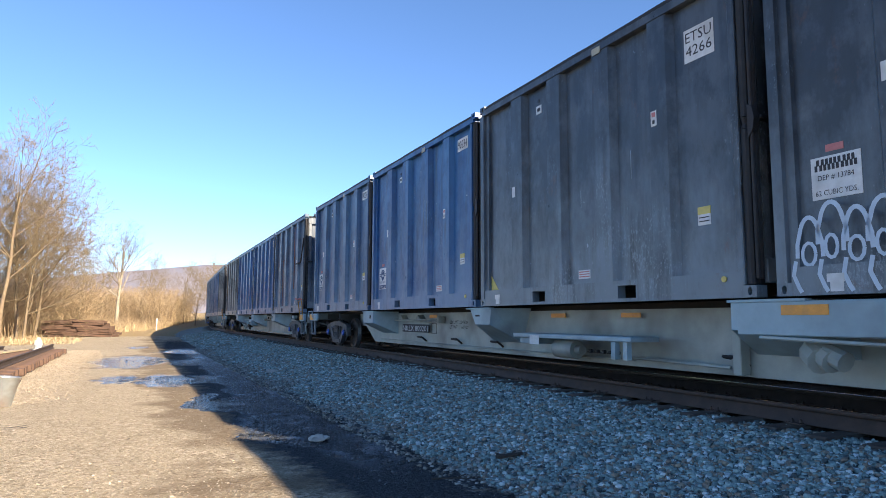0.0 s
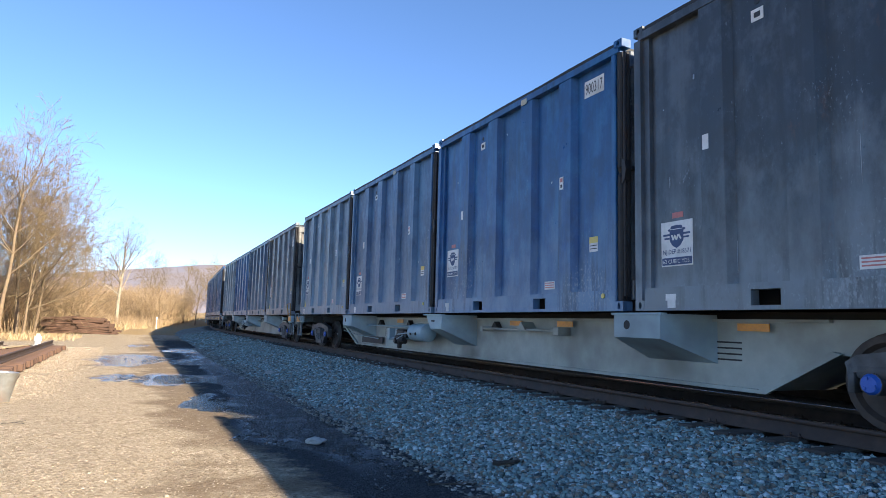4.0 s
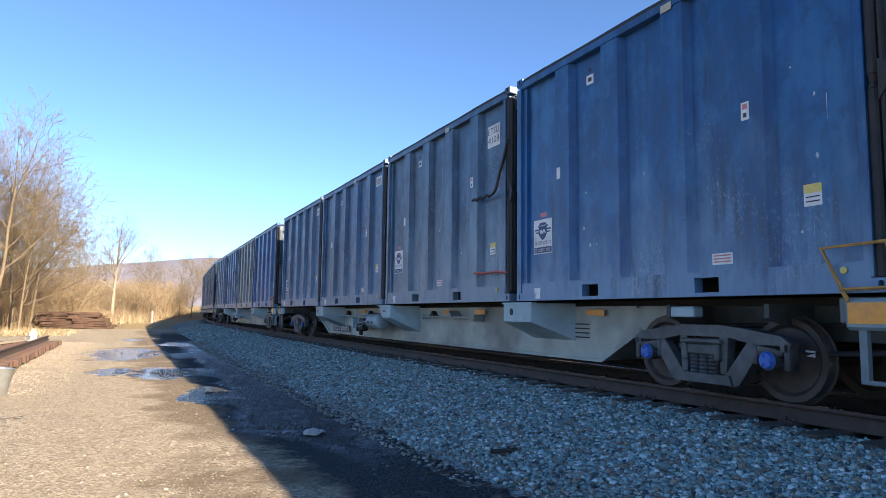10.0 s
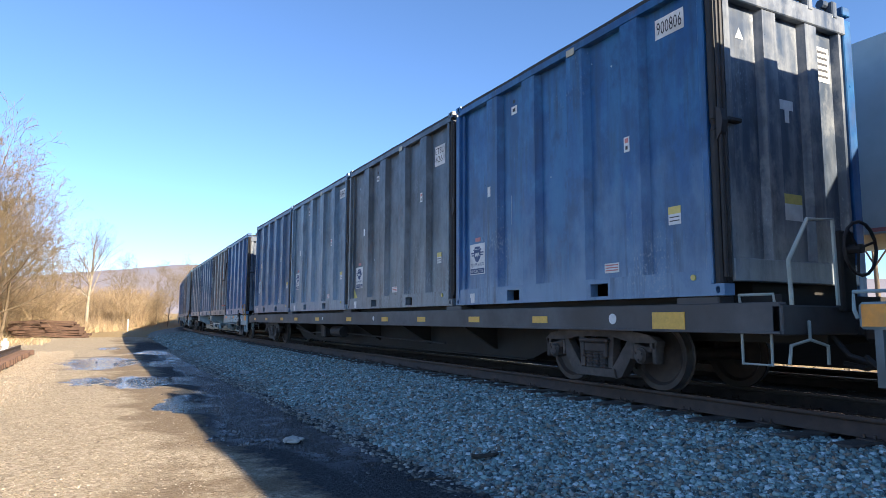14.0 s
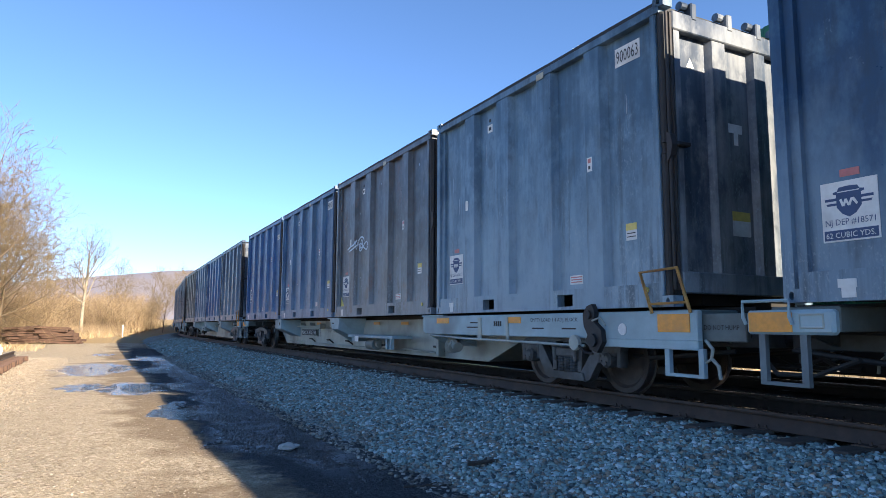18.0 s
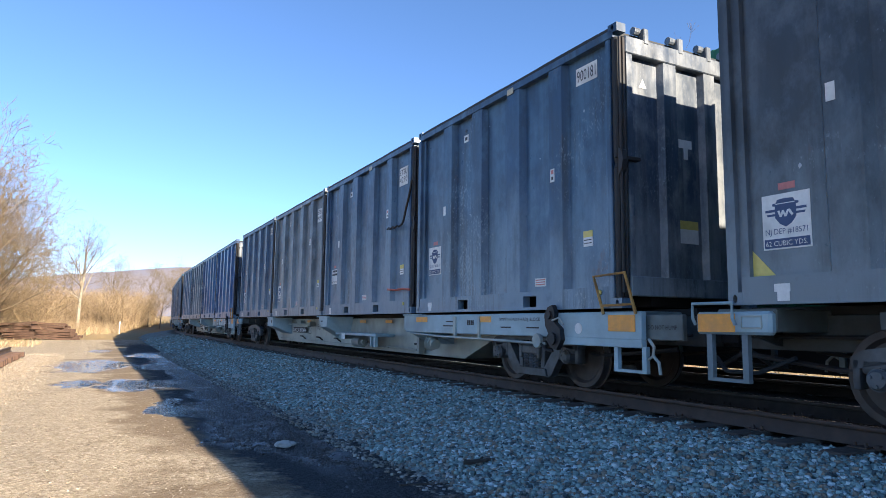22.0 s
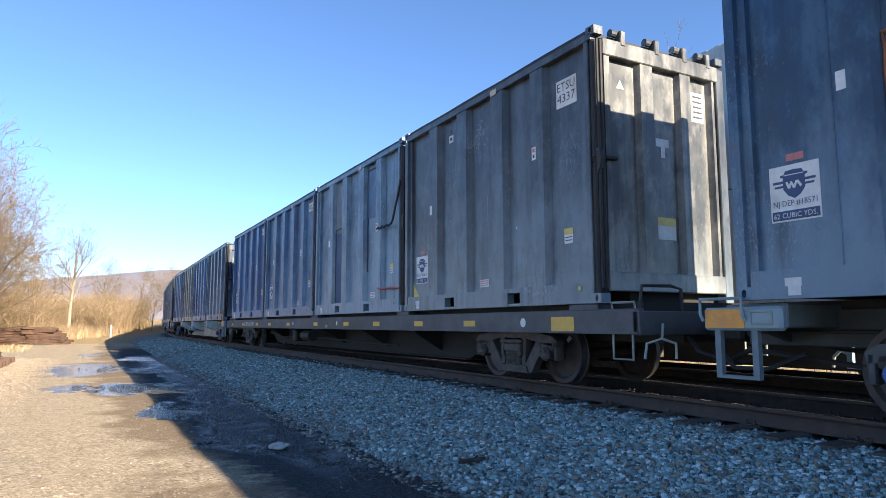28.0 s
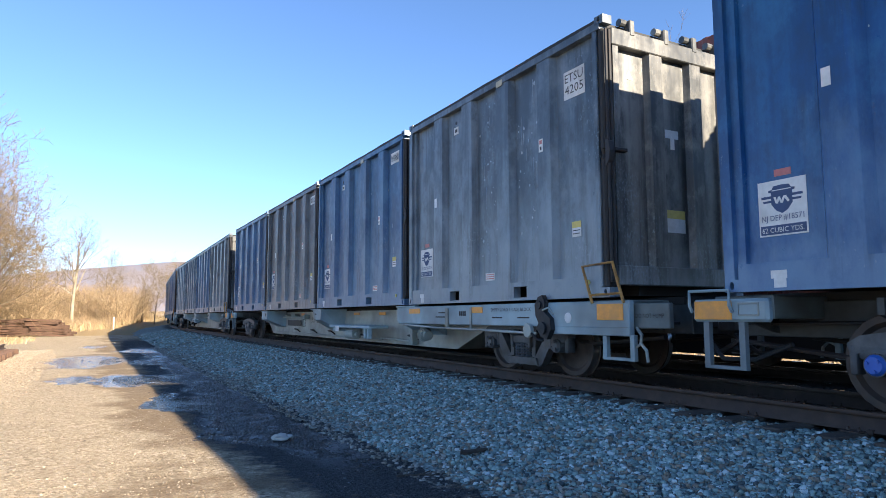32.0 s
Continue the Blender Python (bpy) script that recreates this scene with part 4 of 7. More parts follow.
        for x0, z0, z1 in ((-1.49, 0.32, 2.31), (0.83, 1.0, 3.5)):
            seam = [(x0 + rng.uniform(-.012, .012), SKIN - 0.01, z0 + (z1 - z0) * q / 12) for q in range(13)]
            part("rusty_seam", Shape().tube(seam + [(x0 + 0.3, SKIN - 0.01, z1 + 0.01), (x0 + 0.58, SKIN - 0.01, z1)], 0.02, 5), M_RUSTP if car == 14 else M_RUSTO, c, "rusty weld seam")
    if "torn" in extra:
        state = "battered"
        ch = [(1.7 + 1.3 * i / 16, FACE - 0.03, 1.95 + 0.02 * math.sin(i * 2.1) + (0.9 * ((i - 10) / 6) ** 1.2 if i > 10 else 0)) for i in range(17)]
        part("chain", Shape().tube(ch, 0.025, 5), M_DARKGEAR, c, "slack securing chain")
        part("chain", Shape().tube([(1.8, FACE - 0.03, 0.55), (2.2, FACE - 0.03, 0.52), (2.6, FACE - 0.03, 0.53), (2.98, FACE - 0.03, 0.50)], 0.025, 5), M_GRAFR, c, "red painted chain")
    if "spray" in extra:
        s = Shape()
        if car == 0:
            for xm, w, zt in ((-2.65, 0.12, 0.76), (-2.42, 0.13, 0.88), (-2.18, 0.12, 0.80), (-1.93, 0.14, 0.86)):
                scrawl(s, [(xm + w * math.cos(a) * (1.12 if math.sin(a) < 0.3 else 1), zt - 0.42 + 0.42 * math.sin(a) ** 0.7) for a in np.linspace(math.pi - .02, 0.02, 14)], 0.022, SKIN - 0.102)
            for xm, w, z in ((-2.66, 0.07, 0.40), (-2.43, 0.06, 0.46), (-2.19, 0.07, 0.42), (-1.95, 0.06, 0.45)):
                scrawl(s, [(xm + w * math.cos(a), z + 0.11 * math.sin(a)) for a in np.linspace(0, 2 * math.pi, 12)], 0.018, SKIN - 0.103)
            for xm in (-2.80, -2.53, -2.29, -2.05, -1.80):
                scrawl(s, [(xm, 0.34), (xm - 0.03, 0.2), (xm + 0.02, 0.08), (xm + 0.05, 0.03)], 0.022, FACE - 0.008)
        else:
            scrawl(s, [(-2.05 + 0.09 * i, 1.80 + 0.022 * i + 0.01 * math.sin(i)) for i in range(9)], 0.022, FACE - 0.004)
            scrawl(s, [(-1.95 + 0.085 * i, 1.74 + 0.016 * i) for i in range(9)], 0.020, FACE - 0.005)
            scrawl(s, [(-1.55 + 0.055 * i, 1.86 + 0.13 * math.sin(i * 1.35)) for i in range(15)], 0.018, FACE - 0.006)
            scrawl(s, [(-1.0 + 0.20 * math.cos(a), 1.9 + 0.14 * math.sin(a)) for a in np.linspace(0, 5.6, 16)], 0.022, FACE - 0.007)
            scrawl(s, [(-0.85 + 0.3 * math.cos(a), 1.78 + 0.1 * math.sin(2 * a)) for a in np.linspace(0, 6.2, 20)], 0.018, FACE - 0.008)
        part("spray_lettering", s, M_GRAF, c, "pale spray-painted scrawl")
    if rng.random() < 0.3:
        s = Shape()
        for _ in range(3):
            x = rng.uniform(-2.2, 1.5)
            s.tube([(x, -1.1, 3.75), (x + 0.15, -1.18, 3.83), (x + 0.32, -1.12, 3.80), (x + 0.5, -1.15, 3.76)], 0.045, 5)
        part("refuse", s, M_SPLASH if rng.random() < 0.6 else M_RED, c, "rag of refuse on the lid")
    tagged(c, f"{state} {LOOK[paint]} ribbed steel waste container")
    return c


# ================= rail cars =================
WHEEL_R = 0.457


def softened(me, width):
    """Rounds all the edges of a casting."""
    bm = bmesh.new()
    bm.from_mesh(me)
    bmesh.ops.bevel(bm, geom=bm.edges[:], offset=width, segments=2, affect='EDGES', clamp_overlap=True)
    bm.to_mesh(me)
    bm.free()
    me.polygons.foreach_set("use_smooth", [True] * len(me.polygons))
    me.set_sharp_from_angle(angle=radians(50))
    return me


def make_truck(parent, x, steel, cap, name="bogie"):
    b = part(name, Shape().box(x - 0.2, x + 0.2, -1.02, 1.02, 0.36, 0.62, 0.03).box(x - 0.28, x + 0.28, -0.25, 0.25, 0.60, 0.74, 0.02), steel, parent)
    for sy in (-1, 1):
        s = Shape()
        y0, y1 = (sy * 0.95, sy * 1.10) if sy > 0 else (-1.10, -0.95)
        top = [(-1.12, 0.54), (-1.15, 0.64), (-1.03, 0.715), (-0.62, 0.775), (-0.30, 0.815), (0.30, 0.815), (0.62, 0.775), (1.03, 0.715), (1.15, 0.64), (1.12, 0.54), (0.72, 0.61), (0.36, 0.68), (-0.36, 0.68), (-0.72, 0.61)]
        s.prism([(x + a, z) for a, z in top], 1, y0, y1)
        for q in (-1, 1):
            s.prism([(x + q * a, z) for a, z in ((0.84, 0.64), (0.62, 0.64), (0.24, 0.17), (0.40, 0.12), (0.50, 0.16))], 1, y0 + 0.01, y1 - 0.01)
            s.prism([(x + q * a, z) for a, z in ((0.36, 0.68), (0.24, 0.68), (0.24, 0.26), (0.33, 0.26))], 1, y0 + 0.01, y1 - 0.01)
            s.box(x + q * 0.89 - 0.16, x + q * 0.89 + 0.16, y0, y1, 0.50, 0.64, 0.02)
            s.box(*sorted((x + q * 1.06, x + q * 1.13)), y0, y1, 0.36, 0.64, 0.01)
            s.box(*sorted((x + q * 0.68, x + q * 0.74)), y0, y1, 0.40, 0.64, 0.01)
        s.prism([(x - 0.42, 0.14), (x + 0.42, 0.14), (x + 0.38, 0.25), (x - 0.38, 0.25)], 1, y0 - 0.02, y1 + 0.02)
        part("side_frame", softened(s.mesh("side_frame", steel), 0.022), None, b)
        for a in (-0.14, 0.0, 0.14):
            prof = [(0.0, 0.0)] + [(0.022 * k, 0.074 if k % 2 else 0.058) for k in range(11)] + [(0.22, 0.0)]
            s = Shape().turned(prof, n=10).moved(Matrix.Translation((x + a, sy * 1.06, 0.245)) @ Matrix.Rotation(math.pi / 2, 4, 'X'))
            part("spring", s, steel, b)
        part("bolster_end", Shape().box(x - 0.22, x + 0.22, *sorted((sy * 1.02, sy * 1.13)), 0.465, 0.60, 0.02).box(x - 0.30, x + 0.30, *sorted((sy * 1.06, sy * 1.16)), 0.60, 0.655, 0.015).box(x - 0.27, x - 0.20, *sorted((sy * 1.05, sy * 1.15)), 0.40, 0.60, 0.015).box(x + 0.20, x + 0.27, *sorted((sy * 1.05, sy * 1.15)), 0.40, 0.60, 0.015), steel, b)
    for q in (-1, 1):
        s = Shape().cyl((0, -0.98, 0), (0, 0.98, 0), 0.085, 10)
        for sy in (-1, 1):
            prof = [(sy * 0.66, 0.0), (sy * 0.66, 0.10), (sy * 0.70, 0.12), (sy * 0.715, 0.34), (sy * 0.69, 0.385), (sy * 0.67, 0.39)]
            s.mi = 0
            s.turned([(sy * 0.80, 0.085), (sy * 0.805, 0.13), (sy * 0.755, 0.20), (sy * 0.76, 0.345), (sy * 0.80, 0.385)], n=28)
            s.turned([(sy * 0.80, 0.385), (sy * 0.80, WHEEL_R - 0.008), (sy * 0.792, WHEEL_R - 0.001)], n=28)
            s.mi = 1
            s.turned([(sy * 0.792, WHEEL_R - 0.001), (sy * 0.69, WHEEL_R + 0.004)], n=28)
            s.mi = 0
            s.turned([(sy * 0.69, WHEEL_R + 0.004), (sy * 0.68, WHEEL_R + 0.028), (sy * 0.66, WHEEL_R + 0.02), (sy * 0.655, 0.385)], n=28)
            s.turned([(sy * 0.655, 0.385), (sy * 0.70, 0.345), (sy * 0.70, 0.18), (sy * 0.67, 0.10)], n=28)
            s.mi = 2
            s.cyl((0, sy * 0.97, 0), (0, sy * 1.13, 0), 0.105, 14)
            s.mi = 3
            s.cyl((0, sy * 1.125, 0), (0, sy * 1.165, 0), 0.10, 14, 0.075)
            for k in range(3):
                a = k * 2 * math.pi / 3
                s.cyl((0.055 * math.cos(a), sy * 1.15, 0.055 * math.sin(a)), (0.055 * math.cos(a), sy * 1.18, 0.055 * math.sin(a)), 0.017, 6)
            s.mi = 4
            s.add([(0.18, sy * 0.768, 0.06), (0.29, sy * 0.77, 0.05), (0.29, sy * 0.77, 0.12), (0.18, sy * 0.768, 0.12)], [(0, 1, 2, 3)])
        w = part("wheelset", s, [M_WHEEL, M_TREAD, steel, cap, M_WHITE], b, smooth=True)
        w.location = (x + q * 0.89, 0, WHEEL_R)
    return b


def coupler(s, sx):
    s.box(*sorted((sx * 12.6, sx * 13.35)), -0.09, 0.09, 0.74, 0.92, 0.02)
    s.box(*sorted((sx * 13.28, sx * 13.52)), -0.16, 0.12, 0.68, 0.98, 0.04)


def stirrup(x0, x1, y0, y1, z0, z1, w=0.07):
    """U-shaped step of flat bar."""
    return Shape().prism([(x0, z1), (x0, z0), (x1, z0), (x1, z1), (x1 - w, z1), (x1 - w, z0 + 0.035), (x0 + w, z0 + 0.035), (x0 + w, z1)], 1, y0, y1)


def step_ladder(s, x0, x1, y, z0, z1, r=0.022):
    s.tube([(x0, y, z1), (x0, y, z0), (x1, y, z0), (x1, y, z1)], r, 6)


def end_ladder(c, sx, sy):
    """Trailing corner of a spine car: reflector box, framed panel, handrail and stirrup step."""
    def bx(s, x0, x1, y0, y1, z0, z1, r=0.0):
        return s.box(*sorted((sx * x0, sx * x1)), *sorted((sy * y0, sy * y1)), z0, z1, r)
    e = part("end_box", bx(Shape(), 11.96, 12.88, 1.22, 1.33, 0.83, 1.07, 0.03), M_CARBLUE, c)
    part("reflector", bx(Shape(), 12.37, 12.84, 1.33, 1.338, 0.855, 1.05), M_ORANGE, e)
    part("panel_frame", Shape().tube([(sx * x, sy * 1.332, z) for x, z in ((12.06, 0.90), (12.29, 0.90), (12.29, 1.02), (12.06, 1.02), (12.06, 0.90))], 0.012, 5), M_CAR, e)
    part("step", stirrup(*sorted((sx * 12.25, sx * 12.76)), *sorted((sy * 1.24, sy * 1.30)), 0.335, 0.84), M_STEP, e)
    part("grab_rail", Shape().tube([(sx * 12.87, sy * 1.34, 0.93), (sx * 12.88, sy * 1.37, 1.0), (sx * 12.88, sy * 1.37, 1.16), (sx * 12.37, sy * 1.37, 1.16), (sx * 12.37, sy * 1.37, 1.0), (sx * 12.36, sy * 1.34, 0.93)], 0.018, 6), M_CARBLUE, e)
    part("air_hose", Shape().tube([(sx * 12.0, sy * 0.9, 0.6), (sx * 12.5, sy * 0.8, 0.42), (sx * 13.0, sy * 0.7, 0.40), (sx * 13.3, sy * 0.5, 0.55)], 0.026, 6), M_BLACK, e)


def end_panel(c, sx, sy):
    """Leading corner of a spine car: warning panel and uncoupling lever."""
    p = part("end_panel", Shape().box(*sorted((sx * 12.74, sx * 13.34)), *sorted((sy * 1.12, sy * 1.20)), 0.74, 1.05, 0.012), M_ENDP, c)
    t = text_part("DO NOT HUMP", 0.075, 0.46, (sx * (12.80 if sx * sy < 0 else 13.26), sy * 1.204, 0.87), M_DARKGEAR, p)
    if sy > 0:
        t.rotation_euler = (0, 0, math.pi)
    part("uncoupling_lever", Shape().tube([(sx * 12.70, sy * 1.1, 0.76), (sx * 12.86, sy * 1.24, 0.74), (sx * 12.97, sy * 1.28, 0.66), (sx * 12.95, sy * 1.28, 0.56), (sx * 13.04, sy * 1.28, 0.48), (sx * 13.06, sy * 1.28, 0.34)], 0.02, 6), M_CAR, p)
    part("lever_guide", Shape().tube([(sx * 12.95, sy * 1.26, 0.56), (sx * 12.84, sy * 1.26, 0.50), (sx * 12.82, sy * 1.26, 0.42)], 0.016, 6), M_CAR, p)


def make_spine_car():
    """Well-less spine car: a deep box girder with arms that carry the container corners."""
    c = thing("spine_car", "pale grey steel spine car with a deep fish-belly sill", "rail car", "cars of the train")
    g = Shape().prism([(-9.0, 1.05), (-9.0, 0.68), (-8.42, 0.68), (-7.22, 0.23), (7.75, 0.23), (8.60, 0.68), (9.2, 0.68), (9.2, 1.05)], 1, -0.60, 0.60)
    part("center_sill", g, M_CAR, c)
    for x0, x1 in ((-13.0, -9.0), (9.2, 13.0)):
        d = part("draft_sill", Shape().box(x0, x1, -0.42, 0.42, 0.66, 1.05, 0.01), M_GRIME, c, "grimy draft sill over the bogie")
        s = Shape().tube([(x0 + 0.2, -0.7, 0.62), (x0 + 1.4, -0.78, 0.50), (x0 + 2.6, -0.72, 0.56), (x1 - 0.2, -0.7, 0.66)], 0.03, 6)
        s.tube([(x0 + 0.2, 0.7, 0.62), (x0 + 1.4, 0.78, 0.50), (x0 + 2.6, 0.72, 0.56), (x1 - 0.2, 0.7, 0.66)], 0.03, 6)
        s.tube([(x0 + 0.1, -0.55, 0.80), (x1 - 0.1, -0.55, 0.86)], 0.02, 6).tube([(x0 + 0.1, 0.55, 0.80), (x1 - 0.1, 0.55, 0.86)], 0.02, 6)
        part("brake_rigging", s, M_DARKGEAR, d)
        for x in (x0 + 0.5, (x0 + x1) / 2, x1 - 0.5):
            part("rib_plate", Shape().prism([(-1.15, 1.05), (-1.15, 0.90), (-0.42, 0.70), (0.42, 0.70), (1.15, 0.90), (1.15, 1.05)], 0, x - 0.03, x + 0.03), M_GRIME, d)
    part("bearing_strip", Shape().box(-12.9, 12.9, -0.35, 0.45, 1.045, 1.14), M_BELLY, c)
    s = Shape().prism([(-8.55, 0.70), (-7.28, 0.20), (7.80, 0.20), (8.72, 0.70), (8.60, 0.72), (7.72, 0.245), (-7.20, 0.245), (-8.42, 0.72)], 1, -0.66, -0.601)
    s.box(-8.6, 8.6, -0.66, -0.601, 1.02, 1.05)
    part("sill_flange", s, M_CAR, c)
    # arms under the container joints, both sides
    for sy in (-1, 1):
        for x0 in (-6.68, -0.42, 5.98):
            w = 0.86
            s = Shape()
            y_out, y_in = sy * 1.30, sy * 0.60
            s.add([(x0, y_out, 1.10), (x0 + w, y_out, 1.10), (x0 + w + 0.25, y_in, 1.10), (x0 - 0.1, y_in, 1.10),
                   (x0, y_out, 0.79), (x0 + w, y_out, 0.79), (x0 + w + 0.25, y_in, 0.50), (x0 - 0.1, y_in, 0.50)],
                  [(0, 1, 2, 3), (4, 7, 6, 5), (0, 4, 5, 1), (1, 5, 6, 2), (3, 2, 6, 7), (0, 3, 7, 4)])
            if x0 == -0.42:
                q = -sy
                xa, xb = sorted((q * -0.33, q * 0.50))
                ta, tb = (0.22, 0.06) if q > 0 else (0.06, 0.22)
                s = Shape().add([(xa, y_out, 1.10), (xb, y_out, 1.10), (xb + 0.25, y_in, 1.10), (xa - 0.25, y_in, 1.10),
                                 (xa + ta, y_out, 0.80), (xb - tb, y_out, 0.80), (xb + 0.25, y_in, 0.46), (xa + 0.05, y_in, 0.46)],
                                [(0, 1, 2, 3), (4, 7, 6, 5), (0, 4, 5, 1), (1, 5, 6, 2), (3, 2, 6, 7), (0, 3, 7, 4)])
            s.box(x0 - 0.04, x0 + w + 0.04, *sorted((sy * 1.32, sy * 1.22)), 1.085, 1.115, 0.004)
            arm = part("arm", s, M_CARBLUE, c)
            # no hole is cut: a black plate stands for the shade inside it
            s = Shape().cyl((x0 + 0.25, sy * 1.302, 0.955), (x0 + 0.25, sy * 1.29, 0.955), 0.06, 14)
            if x0 == -0.42:
                s = Shape().box(x0 + 0.36, x0 + 0.54, *sorted((sy * 1.302, sy * 1.29)), 0.945, 0.985, 0.006)
            part("hole_rim", s, M_BLACK, arm)
    for x in (-12.3, 12.3):
        part("end_arm", Shape().box(x - 0.35, x + 0.35, -1.25, 1.25, 0.86, 1.10, 0.015), M_ENDP, c)
    for sx in (-1, 1):
        s = Shape()
        coupler(s, sx)
        s.tube([(sx * 12.8, -0.35, 0.75), (sx * 13.1, -0.40, 0.55), (sx * 13.45, -0.25, 0.42), (sx * 13.75, -0.12, 0.45)], 0.03, 6)
        part("coupler", s, M_DARKGEAR, c)
    # ---- the plain side, which carries the air tank
    end_ladder(c, -1, -1)
    e = part("end_box", Shape().box(12.05, 12.74, -1.33, -1.22, 0.80, 1.09, 0.03), M_CARBLUE, c)
    part("reflector", Shape().box(12.09, 12.60, -1.338, -1.33, 0.86, 1.05), M_ORANGE, e)
    part("step", stirrup(12.16, 12.76, -1.30, -1.24, 0.325, 0.83), M_STEP, e)
    s = Shape().tube([(12.10, -1.34, 1.06), (11.88, -1.36, 1.56), (12.47, -1.36, 1.58), (12.62, -1.34, 1.06)], 0.021, 6)
    s.tube([(12.04, -1.355, 1.17), (12.3, -1.35, 1.175), (12.60, -1.35, 1.18)], 0.016, 5)
    part("safety_rail", s, M_RAILY, e, "ochre bent-pipe safety rail")
    s = Shape().box(-6.64, -4.80, -0.672, -0.662, 0.295, 0.495)
    pl = part("number_board", s, M_INK, c)
    s = Shape()
    tank = Shape().cyl((-1.62, -1.02, 0.69), (-0.82, -1.02, 0.69), 0.205, 20).cyl((-1.68, -1.02, 0.69), (-1.62, -1.02, 0.69), 0.13, 20, 0.205).cyl((-0.82, -1.02, 0.69), (-0.76, -1.02, 0.69), 0.205, 20, 0.13)
    t = part("air_tank", tank, M_CARBLUE, c, smooth=True)
    for x in (-1.42, -0.98):
        part("tank_strap", Shape().box(x, x + 0.06, -1.06, -0.60, 0.80, 0.905, 0.01), M_CAR, t)
    for x in (-1.40, -1.10):
        part("fitting", Shape().cyl((x, -1.24, 0.66), (x, -1.20, 0.66), 0.035, 8), M_DARKGEAR, t)
    s = Shape().box(-2.92, -2.42, -1.0, -0.6, 0.52, 0.74, 0.03).box(-2.80, -2.45, -1.10, -0.85, 0.38, 0.60, 0.04).cyl((-2.66, -1.14, 0.45), (-2.66, -0.9, 0.45), 0.07, 10)
    s.cyl((-2.40, -1.08, 0.50), (-2.16, -1.08, 0.50), 0.06, 8).box(-2.72, -2.60, -1.05, -0.95, 0.26, 0.40, 0.02).cyl((-2.30, -1.0, 0.62), (-2.30, -0.7, 0.62), 0.09, 10)
    v = part("brake_valve", s, M_DARKGEAR, c)
    part("valve_bracket", Shape().box(-3.44, -3.28, -1.05, -0.6, 0.46, 0.76, 0.01).box(-3.44, -2.2, -0.98, -0.6, 0.50, 0.54, 0.01).box(-3.12, -2.97, -0.95, -0.6, 0.56, 0.76, 0.01), M_CARBLUE, v)
    s = Shape().tube([(-5.51, -0.90, 0.82), (-3.0, -0.90, 0.825), (-0.45, -0.88, 0.83)], 0.022, 6)
    s.tube([(-2.5, -1.12, 0.62), (-1.9, -1.15, 0.66), (-1.66, -1.08, 0.68), (-1.4, -1.23, 0.69), (-1.12, -1.235, 0.685)], 0.016, 5)
    s.tube([(-3.3, -1.0, 0.5), (-2.6, -1.1, 0.50), (-2.2, -1.1, 0.60)], 0.016, 5)
    s.tube([(-8.5, -0.72, 0.62), (-7.0, -0.72, 0.50), (-5.0, -0.72, 0.44)], 0.014, 5)
    part("brake_pipe", s, M_CARBLUE, c)
    for x in (-5.10, -2.93, 1.55):
        part("gusset", Shape().prism([(x, 0.84), (x + 0.14, 0.98), (x + 0.28, 0.84)], 1, -0.72, -0.60), M_DARKGEAR, c)
    s = Shape().tube([(1.40, -0.82, 0.84), (4.0, -0.82, 0.84)], 0.022, 6).box(3.9, 4.05, -0.86, -0.6, 0.76, 0.90, 0.01).box(1.36, 1.46, -0.86, -0.6, 0.78, 0.88, 0.01)
    s.prism([(2.75, 0.84), (2.9, 0.98), (3.05, 0.84)], 1, -0.86, -0.6)
    part("uncoupling_rod", s, M_CAR, c)
    for x in (-7.85, -3.71, -1.42, 2.20, 3.75, 7.45):
        part("reflector", Shape().box(x, x + 0.44, -0.668, -0.661, 0.91, 1.0), M_ORANGE, c)
    for sy, x0, z0 in ((-1, -4.74, 0.52), (1, 3.40, 0.55)):
        part("stencil_frame", Shape().tube([(x0, sy * 0.603, z0), (x0 + 0.26, sy * 0.603, z0), (x0 + 0.26, sy * 0.603, z0 + 0.24), (x0, sy * 0.603, z0 + 0.24), (x0, sy * 0.603, z0)], 0.007, 4), M_DARKGEAR, c)
    s = Shape().tube([(5.74, 0.76, 0.86), (2.95, 0.76, 0.88)], 0.02, 6).tube([(4.0, 0.76, 0.83), (2.95, 0.76, 0.83)], 0.014, 6).box(2.86, 2.96, 0.62, 0.80, 0.80, 0.96, 0.01)
    for x in (5.15, 4.02):
        s.prism([(x, 0.90), (x + 0.13, 1.0), (x + 0.26, 0.90)], 1, 0.61, 0.78)
    part("uncoupling_rod", s, M_CAR, c)
    part("floor_rod", Shape().tube([(7.0, 0.70, 0.33), (0.0, 0.70, 0.32), (-3.6, 0.70, 0.32)], 0.014, 5), M_CAR, c)
    part("stencil", lettering("PLATE\n    F", 0.065), None, c).location = (-4.72, -0.610, 0.57)
    s = Shape()
    for k in range(4):
        s.box(7.0, 7.45, -0.606, -0.600, 0.55 + 0.07 * k, 0.57 + 0.07 * k)
        s.box(-8.0, -7.5, -0.606, -0.600, 0.62 + 0.05 * k, 0.635 + 0.05 * k)
    tagged(part("stencil_rows", s, M_DARKGEAR, c), kind="stuff")
    part("data_plate", Shape().box(9.70, 10.10, -1.14, -0.98, 0.90, 1.03, 0.015), M_CARBLUE, c)
    # ---- the other side: a long side beam, crossover step, hand brake gear
    s = Shape().box(-12.80, -5.90, 1.22, 1.31, 0.74, 1.09, 0.012).box(-12.80, -11.0, 1.22, 1.312, 0.64, 0.75, 0.01)
    b = part("side_beam", s, M_CARBLUE, c)
